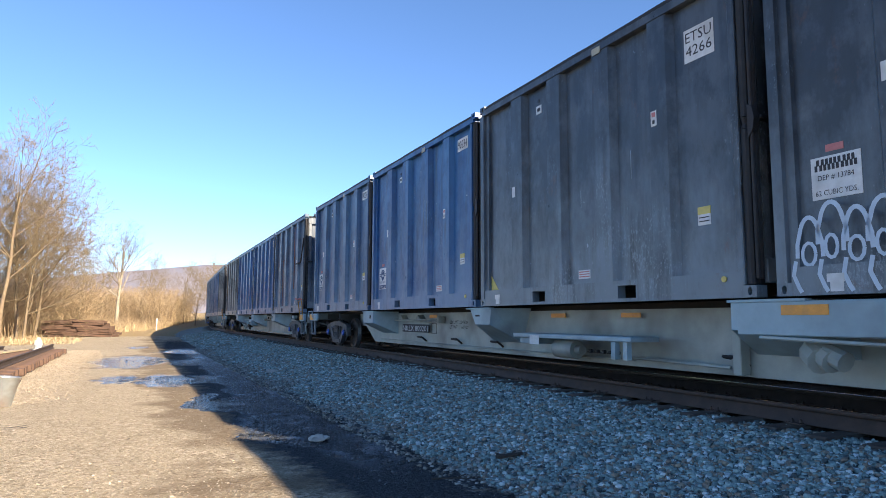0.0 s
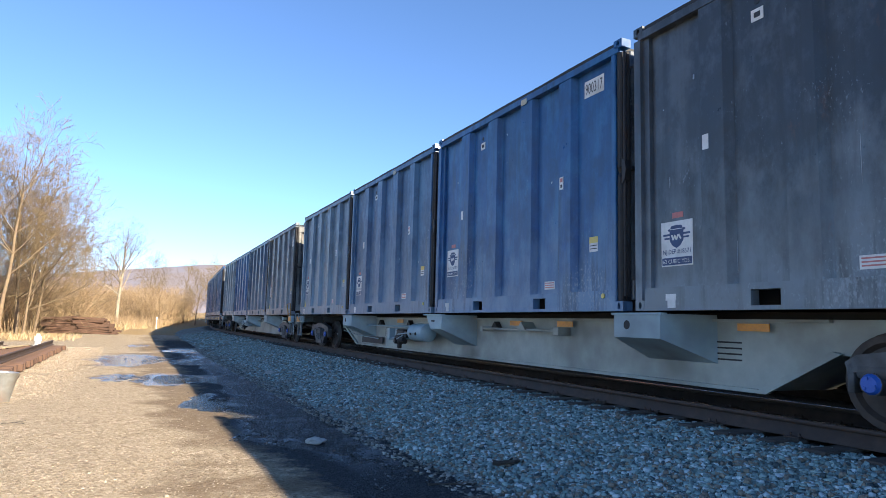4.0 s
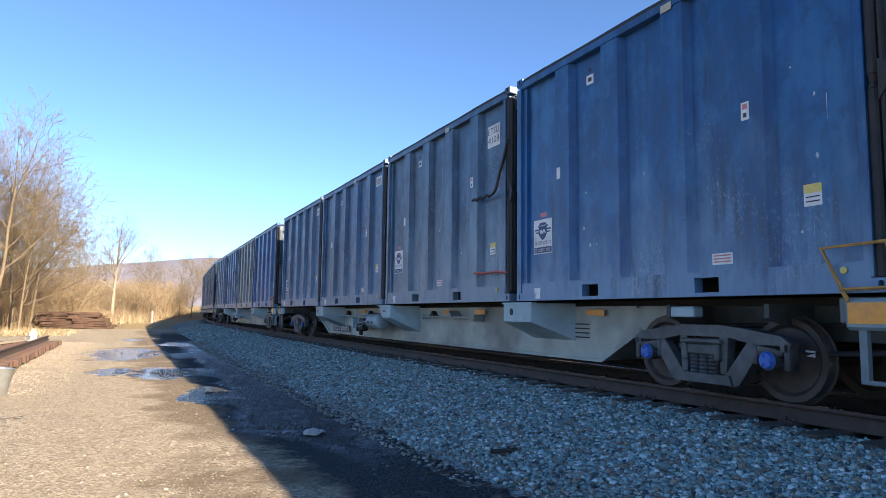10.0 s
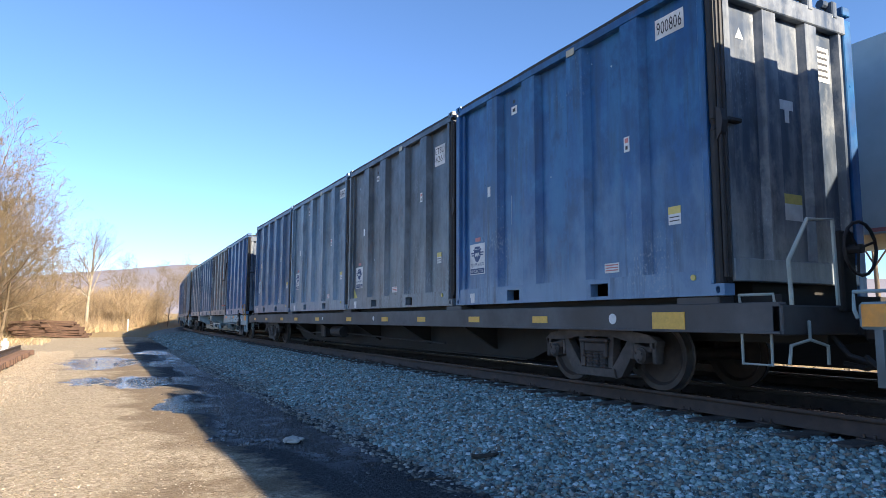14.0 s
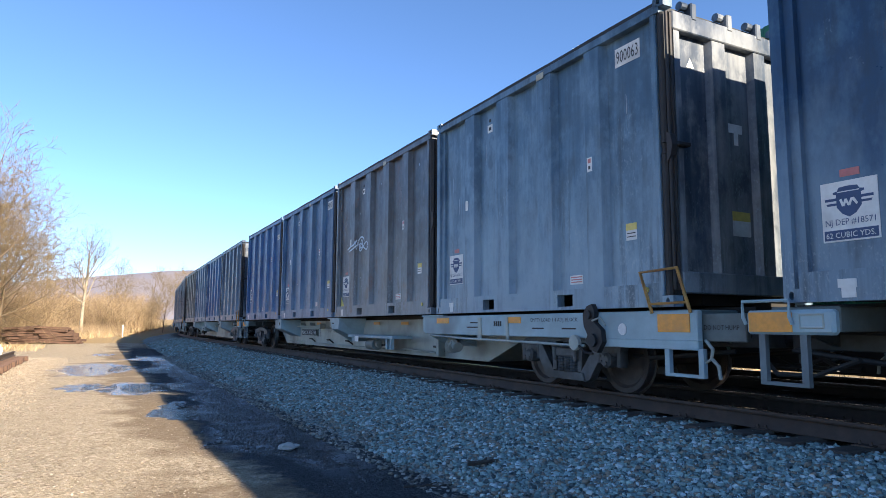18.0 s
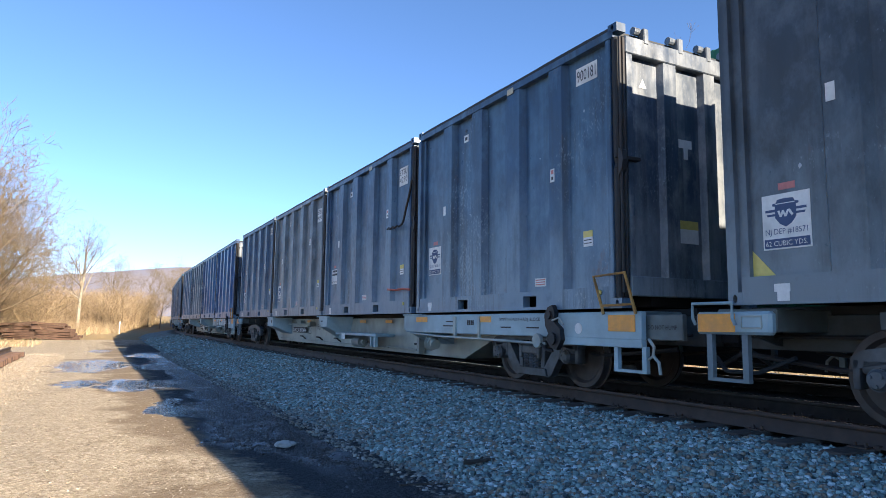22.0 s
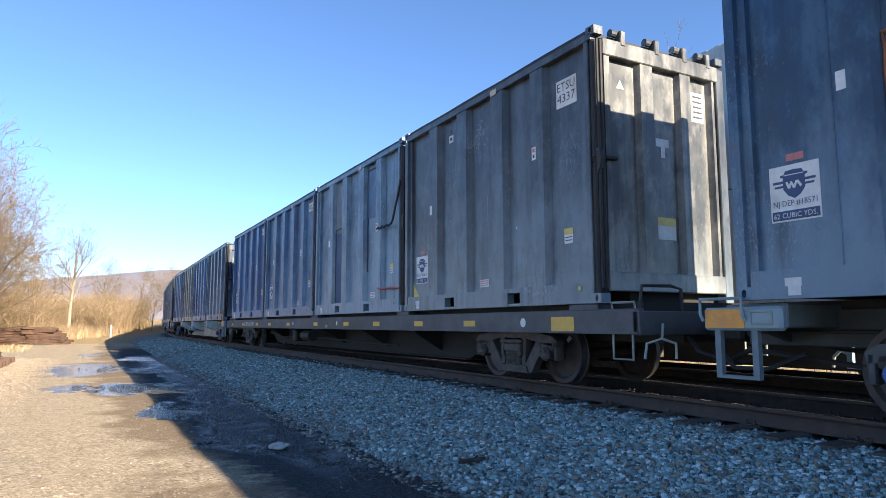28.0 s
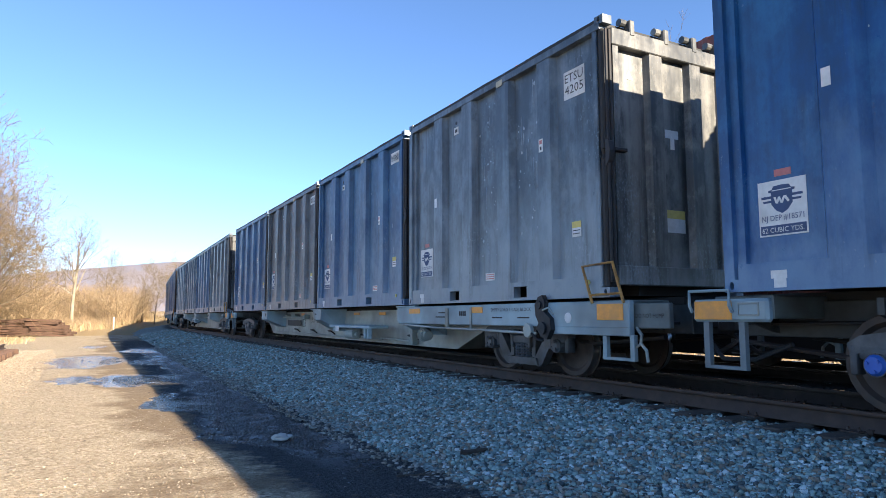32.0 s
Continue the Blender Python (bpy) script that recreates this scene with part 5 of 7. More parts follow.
    for x, w in ((-6.95, 0.50), (-9.35, 0.42)):
        part("reflector", Shape().box(x, x + w, 1.31, 1.318, 0.95, 1.05), M_ORANGE, b)
    part("reflector", Shape().box(-12.70, -12.22, 1.312, 1.320, 0.84, 1.05), M_ORANGE, b)
    part("step", stirrup(-12.86, -12.30, 1.24, 1.30, 0.335, 0.66), M_CARBLUE, b)
    s = Shape().tube([(-12.16, 1.34, 1.06), (-12.0, 1.36, 1.56), (-12.58, 1.36, 1.58), (-12.74, 1.34, 1.06)], 0.021, 6)
    s.tube([(-12.13, 1.355, 1.17), (-12.4, 1.35, 1.175), (-12.72, 1.35, 1.18)], 0.016, 5)
    end_panel(c, -1, 1)
    end_panel(c, 1, -1)
    part("safety_rail", s, M_RAILY, b, "ochre bent-pipe safety rail")
    s = Shape().tube([(-6.2, 1.33, 0.72), (-7.6, 1.33, 0.68), (-9.5, 1.33, 0.66), (-10.9, 1.33, 0.64)], 0.02, 6)
    s.box(-8.15, -8.05, 1.30, 1.335, 0.66, 1.05, 0.005).box(-9.0, -8.94, 1.30, 1.335, 0.66, 1.05, 0.005)
    part("brake_rod", s, M_CAR, b)
    s = Shape().prism([(-11.02, 1.17), (-11.12, 1.20), (-11.18, 1.10), (-11.16, 0.96), (-11.30, 0.86), (-11.32, 0.70), (-11.22, 0.56), (-11.06, 0.60), (-11.04, 0.78), (-10.96, 0.90), (-10.94, 1.06)], 1, 1.312, 1.39)
    s.cyl((-11.14, 1.38, 0.72), (-11.14, 1.43, 0.72), 0.09, 12).cyl((-11.06, 1.38, 1.06), (-11.06, 1.42, 1.06), 0.06, 10)
    hb = part("hand_brake", s, M_DARKGEAR, b)
    part("brake_lever", Shape().tube([(-11.16, 1.41, 0.98), (-11.34, 1.43, 1.02), (-11.44, 1.43, 0.92)], 0.014, 6), M_CAR, hb)
    part("sheave", Shape().turned([(1.32, 0.0), (1.32, 0.10), (1.335, 0.11), (1.35, 0.085), (1.365, 0.11), (1.38, 0.10), (1.38, 0.0)], n=18).moved(Matrix.Translation((-10.72, 0, 0.68))), M_CAR, hb)
    part("chain", Shape().tube([(-10.82, 1.36, 0.64), (-10.95, 1.36, 0.55), (-11.1, 1.36, 0.54)], 0.018, 5), M_DARKGEAR, hb)
    part("stencil", Shape().cyl((-11.62, 1.312, 0.87), (-11.62, 1.318, 0.87), 0.075, 14), M_WHITE, b, "round white inspection mark")
    t = text_part("EMPTY LOAD 1 4 ADJ. BLOCK", 0.075, 1.12, (-9.62, 1.314, 0.955), M_DARKGEAR, b)
    tagged(t, kind="stuff").rotation_euler = (0, 0, math.pi)
    s = Shape()
    for q in range(4):
        s.box(-8.78 + 0.062 * q, -8.735 + 0.062 * q, 1.311, 1.315, 0.90, 0.985)
    for x, w, z in ((-8.05, 0.30, 0.95), (-8.05, 0.42, 0.87), (-9.95, 0.30, 0.86), (-10.7, 0.32, 0.86)):
        s.box(x, x + w, 1.311, 1.314, z, z + 0.022)
    tagged(part("stencil_rows", s, M_DARKGEAR, b), kind="stuff")
    s = Shape()
    for k in range(3):
        s.cyl((-6.55 - 0.10 * k, 1.0 + 0.04 * k, 0.58), (-6.72 - 0.12 * k, 1.12, 0.50), 0.14 - 0.02 * k, 10)
    part("bell_crank", s, M_CAR, b)
    s = Shape().box(-4.20, -1.25, 0.80, 1.30, 0.60, 0.67, 0.01).box(-4.1, -4.02, 1.2, 1.28, 0.36, 0.62).box(-3.86, -3.78, 1.2, 1.28, 0.36, 0.62)
    s.box(-1.9, -1.4, 0.65, 1.25, 0.50, 0.60, 0.01)
    w = part("crossover_step", s, M_CARBLUE, c)
    part("placard", Shape().box(-2.05, -1.78, 1.30, 1.306, 0.50, 0.64), M_WHITE, w)
    part("brake_cylinder", Shape().cyl((-2.72, 1.05, 0.44), (-2.22, 1.05, 0.44), 0.14, 16).cyl((-2.85, 1.05, 0.44), (-2.72, 1.05, 0.44), 0.07, 12), M_CAR, w, smooth=True)
    s = Shape()
    for k in range(10):
        s.box(-3.0 - 0.075 * k, -2.945 - 0.075 * k, 1.02, 1.05 + 0.03 * (k % 2), 0.41, 0.43 + 0.03 * (k % 2), 0.008)
    part("chain", s, M_DARKGEAR, w)
    s = Shape().tube([(-3.6, 0.75, 0.36), (-5.3, 0.75, 0.33)], 0.022, 6).box(-5.48, -5.36, 0.62, 0.78, 0.25, 0.80, 0.01)
    part("brake_rod", s, M_CAR, c)
    for x in (0.49, 2.27, 4.2, -5.2):
        part("hook", Shape().tube([(x, 0.62, 0.44), (x, 0.75, 0.46), (x - 0.26, 0.75, 0.46), (x - 0.26, 0.62, 0.36)], 0.022, 5), M_DARKGEAR, c)
    part("number_board", Shape().box(3.70, 5.40, 0.662, 0.672, 0.565, 0.765), M_INK, c)
    for x in (-3.7, -1.9, 0.86, 3.24):
        part("reflector", Shape().box(x, x + 0.42, 0.661, 0.668, 0.93, 1.0), M_ORANGE, c)
    end_ladder(c, 1, 1)
    make_truck(c, -10.20, M_TRUCK, M_CAP)
    make_truck(c, 10.18, M_TRUCK, M_CAP)
    return c


def make_flat_car():
    """Long dark flat car with straight side sills."""
    c = thing("flat_car", "dark grey weathered steel flat car", "rail car", "cars of the train")
    part("deck", Shape().box(-12.9, 12.95, -1.20, 1.20, 0.94, 1.05), M_FLAT, c)
    for sy in (-1, 1):
        s = Shape().box(-12.92, 13.0, *sorted((sy * 1.20, sy * 1.31)), 0.78, 1.09, 0.012)
        s.box(-12.92, 13.0, *sorted((sy * 1.20, sy * 1.335)), 0.77, 0.80, 0.004)
        b = part("side_sill", s, M_FLAT, c)
        for k, x in enumerate((-12.2, -10.0, -7.4, -5.4, -2.9, 0.05, 2.6, 4.6, 6.8, 8.8, 11.3)):
            part("reflector", Shape().box(x, x + (0.5 if k == 10 else 0.38), *sorted((sy * 1.31, sy * 1.318)), 0.86 if k < 10 else 0.80, 0.96 if k < 10 else 1.0), M_YELLOW, b)
        part("placard", Shape().cyl((10.6, sy * 1.31, 0.92), (10.6, sy * 1.316, 0.92), 0.07, 12), M_WHITE, b)
        part("placard", Shape().cyl((-2.15, sy * 1.31, 0.93), (-2.15, sy * 1.316, 0.93), 0.05, 12), M_WHITE, b)
        part("placard", Shape().cyl((2.06, sy * 1.31, 0.93), (2.06, sy * 1.316, 0.93), 0.055, 12), M_WHITE, b)
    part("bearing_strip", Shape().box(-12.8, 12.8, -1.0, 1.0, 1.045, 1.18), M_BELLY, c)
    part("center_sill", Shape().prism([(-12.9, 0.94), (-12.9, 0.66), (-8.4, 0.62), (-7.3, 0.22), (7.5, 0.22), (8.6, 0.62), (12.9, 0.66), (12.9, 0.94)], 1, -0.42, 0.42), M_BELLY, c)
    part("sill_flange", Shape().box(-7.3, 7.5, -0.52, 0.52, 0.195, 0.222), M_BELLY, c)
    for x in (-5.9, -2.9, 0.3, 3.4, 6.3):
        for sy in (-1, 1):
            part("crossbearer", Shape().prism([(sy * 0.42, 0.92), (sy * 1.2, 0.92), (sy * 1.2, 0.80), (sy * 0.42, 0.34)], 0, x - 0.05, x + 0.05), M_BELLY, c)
    for x in (-11.95, -6.15, 0.0, 6.15, 11.95):
        for sy in (-1, 1):
            part("pedestal", Shape().box(x - 0.30, x + 0.30, *sorted((sy * 1.02, sy * 1.28)), 1.05, 1.172, 0.015), M_FLAT, c)
    s = Shape().box(-3.3, -2.9, -1.0, -0.5, 0.35, 0.75, 0.04).cyl((-2.2, -0.9, 0.55), (-1.3, -0.9, 0.55), 0.16, 14)
    s.tube([(-7.0, -0.8, 0.6), (-5.0, -0.85, 0.45), (-3.3, -0.8, 0.5)], 0.03, 6).tube([(-1.3, -0.8, 0.5), (2.0, -0.8, 0.45), (5.0, -0.85, 0.42)], 0.022, 6)
    part("brake_gear", s, M_DARKGEAR, c)
    for sx in (-1, 1):
        s = Shape()
        coupler(s, sx)
        s.tube([(sx * 12.9, -0.35, 0.75), (sx * 13.1, -0.40, 0.55), (sx * 13.45, -0.25, 0.42), (sx * 13.75, -0.12, 0.45)], 0.03, 6)
        part("coupler", s, M_DARKGEAR, c)
        part("end_sill", Shape().box(*sorted((sx * 12.9, sx * 13.02)), -1.31, 1.31, 0.76, 1.06, 0.015), M_FLAT, c)
        for sy in (-1, 1):
            s = Shape()
            step_ladder(s, sx * 12.52, sx * 12.86, sy * 1.27, 0.46, 0.80, 0.016)
            s.tube([(sx * 12.5, sy * 1.25, 1.06), (sx * 12.5, sy * 1.27, 1.17), (sx * 12.9, sy * 1.27, 1.17), (sx * 12.9, sy * 1.25, 1.06)], 0.016, 6)
            part("step", s, M_CAR, c)
        s = Shape().tube([(sx * 13.05, -0.95, 0.90), (sx * 13.12, -1.05, 0.72), (sx * 13.02, -1.2, 0.66), (sx * 13.03, -1.25, 0.48)], 0.018, 6)
        s.tube([(sx * 13.12, -1.05, 0.72), (sx * 13.2, -0.9, 0.66), (sx * 13.2, -0.9, 0.48)], 0.018, 6)
        part("uncoupling_lever", s, M_CAR, c)
    s = Shape().tube([(13.05, -1.2, 1.06), (13.05, -1.22, 1.50), (13.12, -1.0, 1.92), (13.14, -0.62, 1.94), (13.14, -0.6, 1.06)], 0.022, 6)
    rail = part("grab_rail", s, M_CAR, c)
    s = Shape()
    ring = [(13.22, -0.3 + 0.28 * math.cos(a), 1.65 + 0.28 * math.sin(a)) for a in np.linspace(0, 2 * math.pi, 17)]
    s.tube(ring, 0.018, 6)
    for a in (0.3, 2.4, 4.5):
        s.tube([(13.2, -0.3, 1.65), (13.22, -0.3 + 0.27 * math.cos(a), 1.65 + 0.27 * math.sin(a))], 0.014, 5)
    s.cyl((13.08, -0.3, 1.65), (13.24, -0.3, 1.65), 0.05, 10)
    part("brake_wheel", s, M_DARKGEAR, c)
    part("brake_stand", Shape().box(13.02, 13.10, -0.42, -0.18, 1.0, 1.85, 0.02), M_BELLY, c)
    make_truck(c, -9.65, M_TRUCKB, M_TRUCKB)
    make_truck(c, 10.0, M_TRUCKB, M_TRUCKB)
    return c


lettering("PLATE\n    F", 0.065).materials.append(M_DARKGEAR)
spine_pattern = make_spine_car()
flat_pattern = make_flat_car()

# leading container edge of each car along the train, and what kind of car it is
LEAD = [-1.44, 25.07, 51.49, 77.95, 104.91, 131.30, 157.67, 184.41, 211.01, 237.32, 263.71, 290.22, 316.72, 343.18, 370.14, 396.79, 423.45, 449.91, 476.37, 502.83]
FLATS = {4: "GTMX 638014", 7: "", 14: "GTMX 638005"}
TURNED = {0: "NKLX 800201", 8: "NKLX 800007", 9: "NKLX 800398", 11: "NKLX 800444", 12: "NKLX 800227", 16: "", 18: ""}
STRAIGHT = {1: "NKLX 800445", 3: "NKLX 800224", 5: "NKLX 800158", 6: "NKLX 800197", 10: "NKLX 800124", 13: "NKLX 800196", 15: "NKLX 800153"}
BLUE_CAPS = {0, 1, 2, 3, 5, 13, 15}    # cars with blue bearing caps
train = []                            # (car, its place along the train, whether turned, [(container, offset)], wheelsets)


def build_train():
    for k in range(-1, 20):
        flat = k in FLATS
        half = 12.351 if flat else 12.464
        lead = LEAD[k] if k >= 0 else LEAD[0] - 26.46
        mid = lead + half
        car = copy_thing(flat_pattern if flat else spine_pattern, Matrix())
        seed = random.Random(k).random()
        for o in car.children_recursive:
            o["seed"] = seed
        if not flat and k not in BLUE_CAPS:
            for o in car.children_recursive:
                if o.name.startswith("wheelset"):
                    o.material_slots[3].link = 'OBJECT'
                    o.material_slots[3].material = M_TRUCK
        gaps = (0.154, 0.154, 0.154) if flat else (0.240, 0.207, 0.240)
        x = half - CL
        loads = []
        for j in range(4):
            loads.append((load_container(k, j, CARGO[k][j]), x, 1.175 if flat else 1.138))
            if j < 3:
                x -= 2 * CL + gaps[j]
        turned = k in TURNED
        if flat:
            tagged(car, "dark grey flat car with yellow reflectors carrying four containers")
            if k != 7:
                for o in [o for o in car.children if o.name.split(".")[0] in ("grab_rail", "brake_wheel", "brake_stand")]:
                    bpy.data.objects.remove(o)
                part("end_handrail", Shape().tube([(12.95, -0.5, 1.06), (12.97, -0.52, 1.34), (12.97, -0.7, 1.38), (12.97, -1.2, 1.37), (12.95, -1.24, 1.06)], 0.022, 6), M_DARKGEAR, car)
                text_part("231", 0.13, 0.22, (1.08, -1.316, 0.80), M_PAINTW, car, "stencil")
            if FLATS[k]:
                text_part(FLATS[k], 0.25, 1.9, (-9.55, -1.316, 0.83), M_PAINTW, car, "reporting_mark")
        elif turned:
            tagged(car, "pale grey spine car showing its side beam and hand brake")
            ld = text_part("LD LMT 224900\nLT WT     61100", 0.11, 0.91, (2.65, 0.606, 0.68), M_DARKGEAR, car, "stencil")
            ld.rotation_euler = (0, 0, math.pi)
            if TURNED[k]:
                rm = text_part(TURNED[k], 0.19, 1.62, (5.36, 0.676, 0.595), M_PAINTW, car, "reporting_mark")
                rm.rotation_euler = (0, 0, math.pi)
        else:
            tagged(car, "pale grey spine car with an air tank on its belly sill")
            text_part("LD LMT\nLT WT", 0.11, 0.43, (-4.29, -0.606, 0.57), M_DARKGEAR, car, "stencil")
            if k == 10:
                s = Shape()
                for q in range(5):
                    x = 4.35 + 0.24 * q
                    scrawl(s, [(x, 0.42), (x + 0.03, 0.78), (x + 0.12, 0.84), (x + 0.17, 0.70), (x + 0.08, 0.60), (x + 0.19, 0.45)], 0.014, -0.606 - 0.001 * q)
                part("spray_lettering", s, M_GRAFR, car, "faded red spray-painted scrawl")
            if STRAIGHT.get(k):
                text_part(STRAIGHT[k], 0.205, 1.74, (-6.60, -0.676, 0.32), M_PAINTW, car, "reporting_mark")
        train.append((car, mid, turned, loads, [o for o in car.children_recursive if o.name.startswith("wheelset")]))
    for ob in (pattern, spine_pattern, flat_pattern):
        for o in [*ob.children_recursive, ob]:
            bpy.data.objects.remove(o)


build_train()

# ================= ground =================
PUDDLES = [                           # x, y, half width, half length, turn, depth
    (-11.4, 24.2, 1.1, 3.2, 24, 1.05), (-8.35, 17.0, 0.45, 1.3, 24, 0.85), (-7.0, 17.0, 0.62, 1.7, 24, 1.05), (-6.2, 17.2, 0.6, 1.3, 24, 0.95),
    (-4.35, 12.6, 0.36, 1.3, 22, 1.1), (-16.2, 35.2, 0.5, 1.5, 25, 0.9), (-5.0, 16.6, 0.62, 1.7, 24, 0.72), (-3.9, 14.2, 0.6, 1.6, 26, 0.66),
    (-3.35, 12.0, 0.7, 1.8, 24, 0.70), (-2.3, 9.8, 0.75, 1.7, 24, 0.62), (-9.0, 23.6, 0.8, 2.1, 26, 0.55), (-12.6, 31.5, 0.8, 3.0, 24, 0.56),
]


def ripple(x, y, scale, seed=0.0):
    return np.array([noise.noise(Vector((a * scale, b * scale, seed))) for a, b in zip(x, y)])


def hollow(x, y):
    """How deep the ground dips at the puddles, in units of a full puddle."""
    d = np.zeros(len(x))
    x, y = x + 0.42 * ripple(x, y, 0.7, 11.0) + 0.20 * ripple(x, y, 2.3, 13.0), y + 0.8 * ripple(x, y, 0.6, 17.0) + 0.35 * ripple(x, y, 2.0, 19.0)
    for px, py, a, b, turn, depth in PUDDLES:
        c, s = math.cos(radians(turn)), math.sin(radians(turn))
        u, w = (x - px) * c + (y - py) * s, -(x - px) * s + (y - py) * c
        d = np.maximum(d, depth * np.exp(-((u / a) ** 2 + (w / b) ** 2) * 0.9))
    return d


def far_rise(x, y):
    """The field behind the line lifts towards the hill."""
    r = np.hypot(x, y)
    return np.interp(r, [0, 95, 170, 260, 600, 5000], [0, 0, 1.9, 3.4, 6.0, 10.0])


def build_ground():
    gx = np.unique(np.concatenate([np.linspace(-4600, -60, 40), np.linspace(-60, -22, 40), np.linspace(-22, -13, 70), np.linspace(-13, -0.5, 190), np.linspace(-0.5, 5, 40), np.linspace(5, 60, 40), np.linspace(60, 4600, 40)]))
    gy = np.unique(np.concatenate([np.linspace(-4600, -40, 30), np.linspace(-40, 2, 40), np.linspace(2, 8, 50), np.linspace(8, 20, 170), np.linspace(20, 44, 170), np.linspace(44, 140, 70), np.linspace(140, 4700, 60)]))
    X, Y = np.meshgrid(gx, gy)
    x, y = X.ravel(), Y.ravel()
    s, off = nearest(x, y)
    close = (x > -24) & (x < 6) & (y > 1) & (y < 46)
    r = np.hypot(x, y)
    z = np.where(r < 300, ground_z(x, y), 0.0)
    z = np.where(r >= 300, ground_z(x / np.maximum(r, 1) * 300, y / np.maximum(r, 1) * 300), z) + far_rise(x, y)
    dip = np.zeros(len(x))
    dip[close] = np.maximum(hollow(x[close], y[close]), 0.42 * np.clip(1.5 - abs(off[close] - 4.70) / 0.55, 0, 1) * np.clip((s[close] - 4) / 4, 0, 1) * np.clip((44 - s[close]) / 10, 0, 1))
    bumps = np.zeros(len(x))
    cx, cy = x[close], y[close]
    bumps[close] = 0.012 * ripple(cx, cy, 0.9) + 0.006 * ripple(cx, cy, 3.2, 4.0) + 0.0025 * ripple(cx, cy, 8.0, 7.0)
    bumps[close] += dip[close] * (0.030 * ripple(cx, cy, 2.2, 9.0) + 0.040 * ripple(cx, cy, 5.0, 2.0) + 0.016 * ripple(cx, cy, 11.0, 2.0))
    z = z + bumps * (1 + 0.5 * dip) - 0.072 * dip
    under = (off < 4.05) & (off > -9.5) & (abs(s) < 118)
    z = np.where(under, z - 0.25 - 0.1 * np.clip(4.05 - off, 0, 1), z)
    ny, nx = X.shape
    i = np.arange(nx * ny).reshape(ny, nx)
    f = np.stack([i[:-1, :-1], i[:-1, 1:], i[1:, 1:], i[1:, :-1]], -1).reshape(-1, 4)
    me = raw_mesh("ground", np.stack([x, y, z], -1), f, M_GROUND, True)
    # mud where the lane stays wet, turf where nothing drives
    mud = np.clip(1.6 - abs(off - 4.70) / 0.88, 0, 1) * np.interp(s, [0.5, 2.0, 5.0, 9.0], [0.0, 0.52, 0.62, 1.0]) * np.clip((60 - s) / 20, 0, 1) * 0.75 + 0.5 * dip
    wet = np.clip(3.4 * (dip - 0.22), 0, 1)
    lane = np.clip((off - 9.5 - 0.05 * np.clip(s - 30, 0, 40)) / 2.5, 0, 1)
    turf = np.where(r > 62, 1.0, lane * np.clip((r - 38) / 12, 0, 1))
    turf = np.where(off < -7.5, 1.0, turf)
    damp = np.clip(1.25 - abs(off - 6.1) / 1.3, 0, 1) * 0.40 + 0.5 * np.clip(dip * 2, 0, 1)
    for nm, val in (("mud", mud), ("turf", turf), ("wet", wet), ("damp", damp)):
        a = me.attributes.new(nm, 'FLOAT', 'POINT')
        a.data.foreach_set("value", val.astype(np.float32))
    tagged(new("ground", me), "tan gravel lane with wet mud running into dry grass", "ground", kind="structure")
    ss = np.linspace(5.5, 42, 260)
    wob = 0.30 * ripple(ss, ss * 0, 1.3, 3.0) + 0.18 * ripple(ss, ss * 0, 4.1, 6.0)
    edge = [np.stack(beside(ss, 5.45 + wob), -1), np.stack(beside(ss, 3.95), -1)]
    v = [(q[0], q[1], float(ground_z(q[0], q[1])) - 0.0255) for e in edge for q in e]
    me = raw_mesh("water", v, [(i, i + 1, 261 + i, 260 + i) for i in range(259)], M_FILM)
    tagged(new("water", me), "film of standing water along the muddy rut", "puddle", "puddles", kind="structure")
    for px, py, a, b, turn, depth in PUDDLES:
        ring = [(px + 1.9 * (a * math.cos(t) * math.cos(radians(turn)) - b * math.sin(t) * math.sin(radians(turn))),
                 py + 1.9 * (a * math.cos(t) * math.sin(radians(turn)) + b * math.sin(t) * math.cos(radians(turn)))) for t in np.linspace(0, 2 * math.pi, 28)[:-1]]
        me = bpy.data.meshes.new("water")
        me.from_pydata([(qx, qy, float(ground_z(qx, qy)) - 0.027) for qx, qy in ring], [], [tuple(range(27))])
        me.materials.append(M_WATER)
        tagged(new("water", me), "shallow puddle of still water on the muddy lane", "puddle", "puddles", kind="structure")


build_ground()

# ================= ballast, sleepers and rails =================
BED = ((4.6, -0.74), (4.05, -0.648), (3.3, -0.52), (2.5, -0.38), (1.75, -0.272), (1.42, -0.245), (1.0, -0.232), (0.0, -0.222), (-1.40, -0.205), (-2.1, -0.30), (-2.9, -0.205), (-5.6, -0.205), (-6.5, -0.33), (-8.5, -0.75))


def bed_z(off):
    o = np.array([a for a, b in BED][::-1])
    z = np.array([b for a, b in BED][::-1])
    return np.interp(off, o, z)


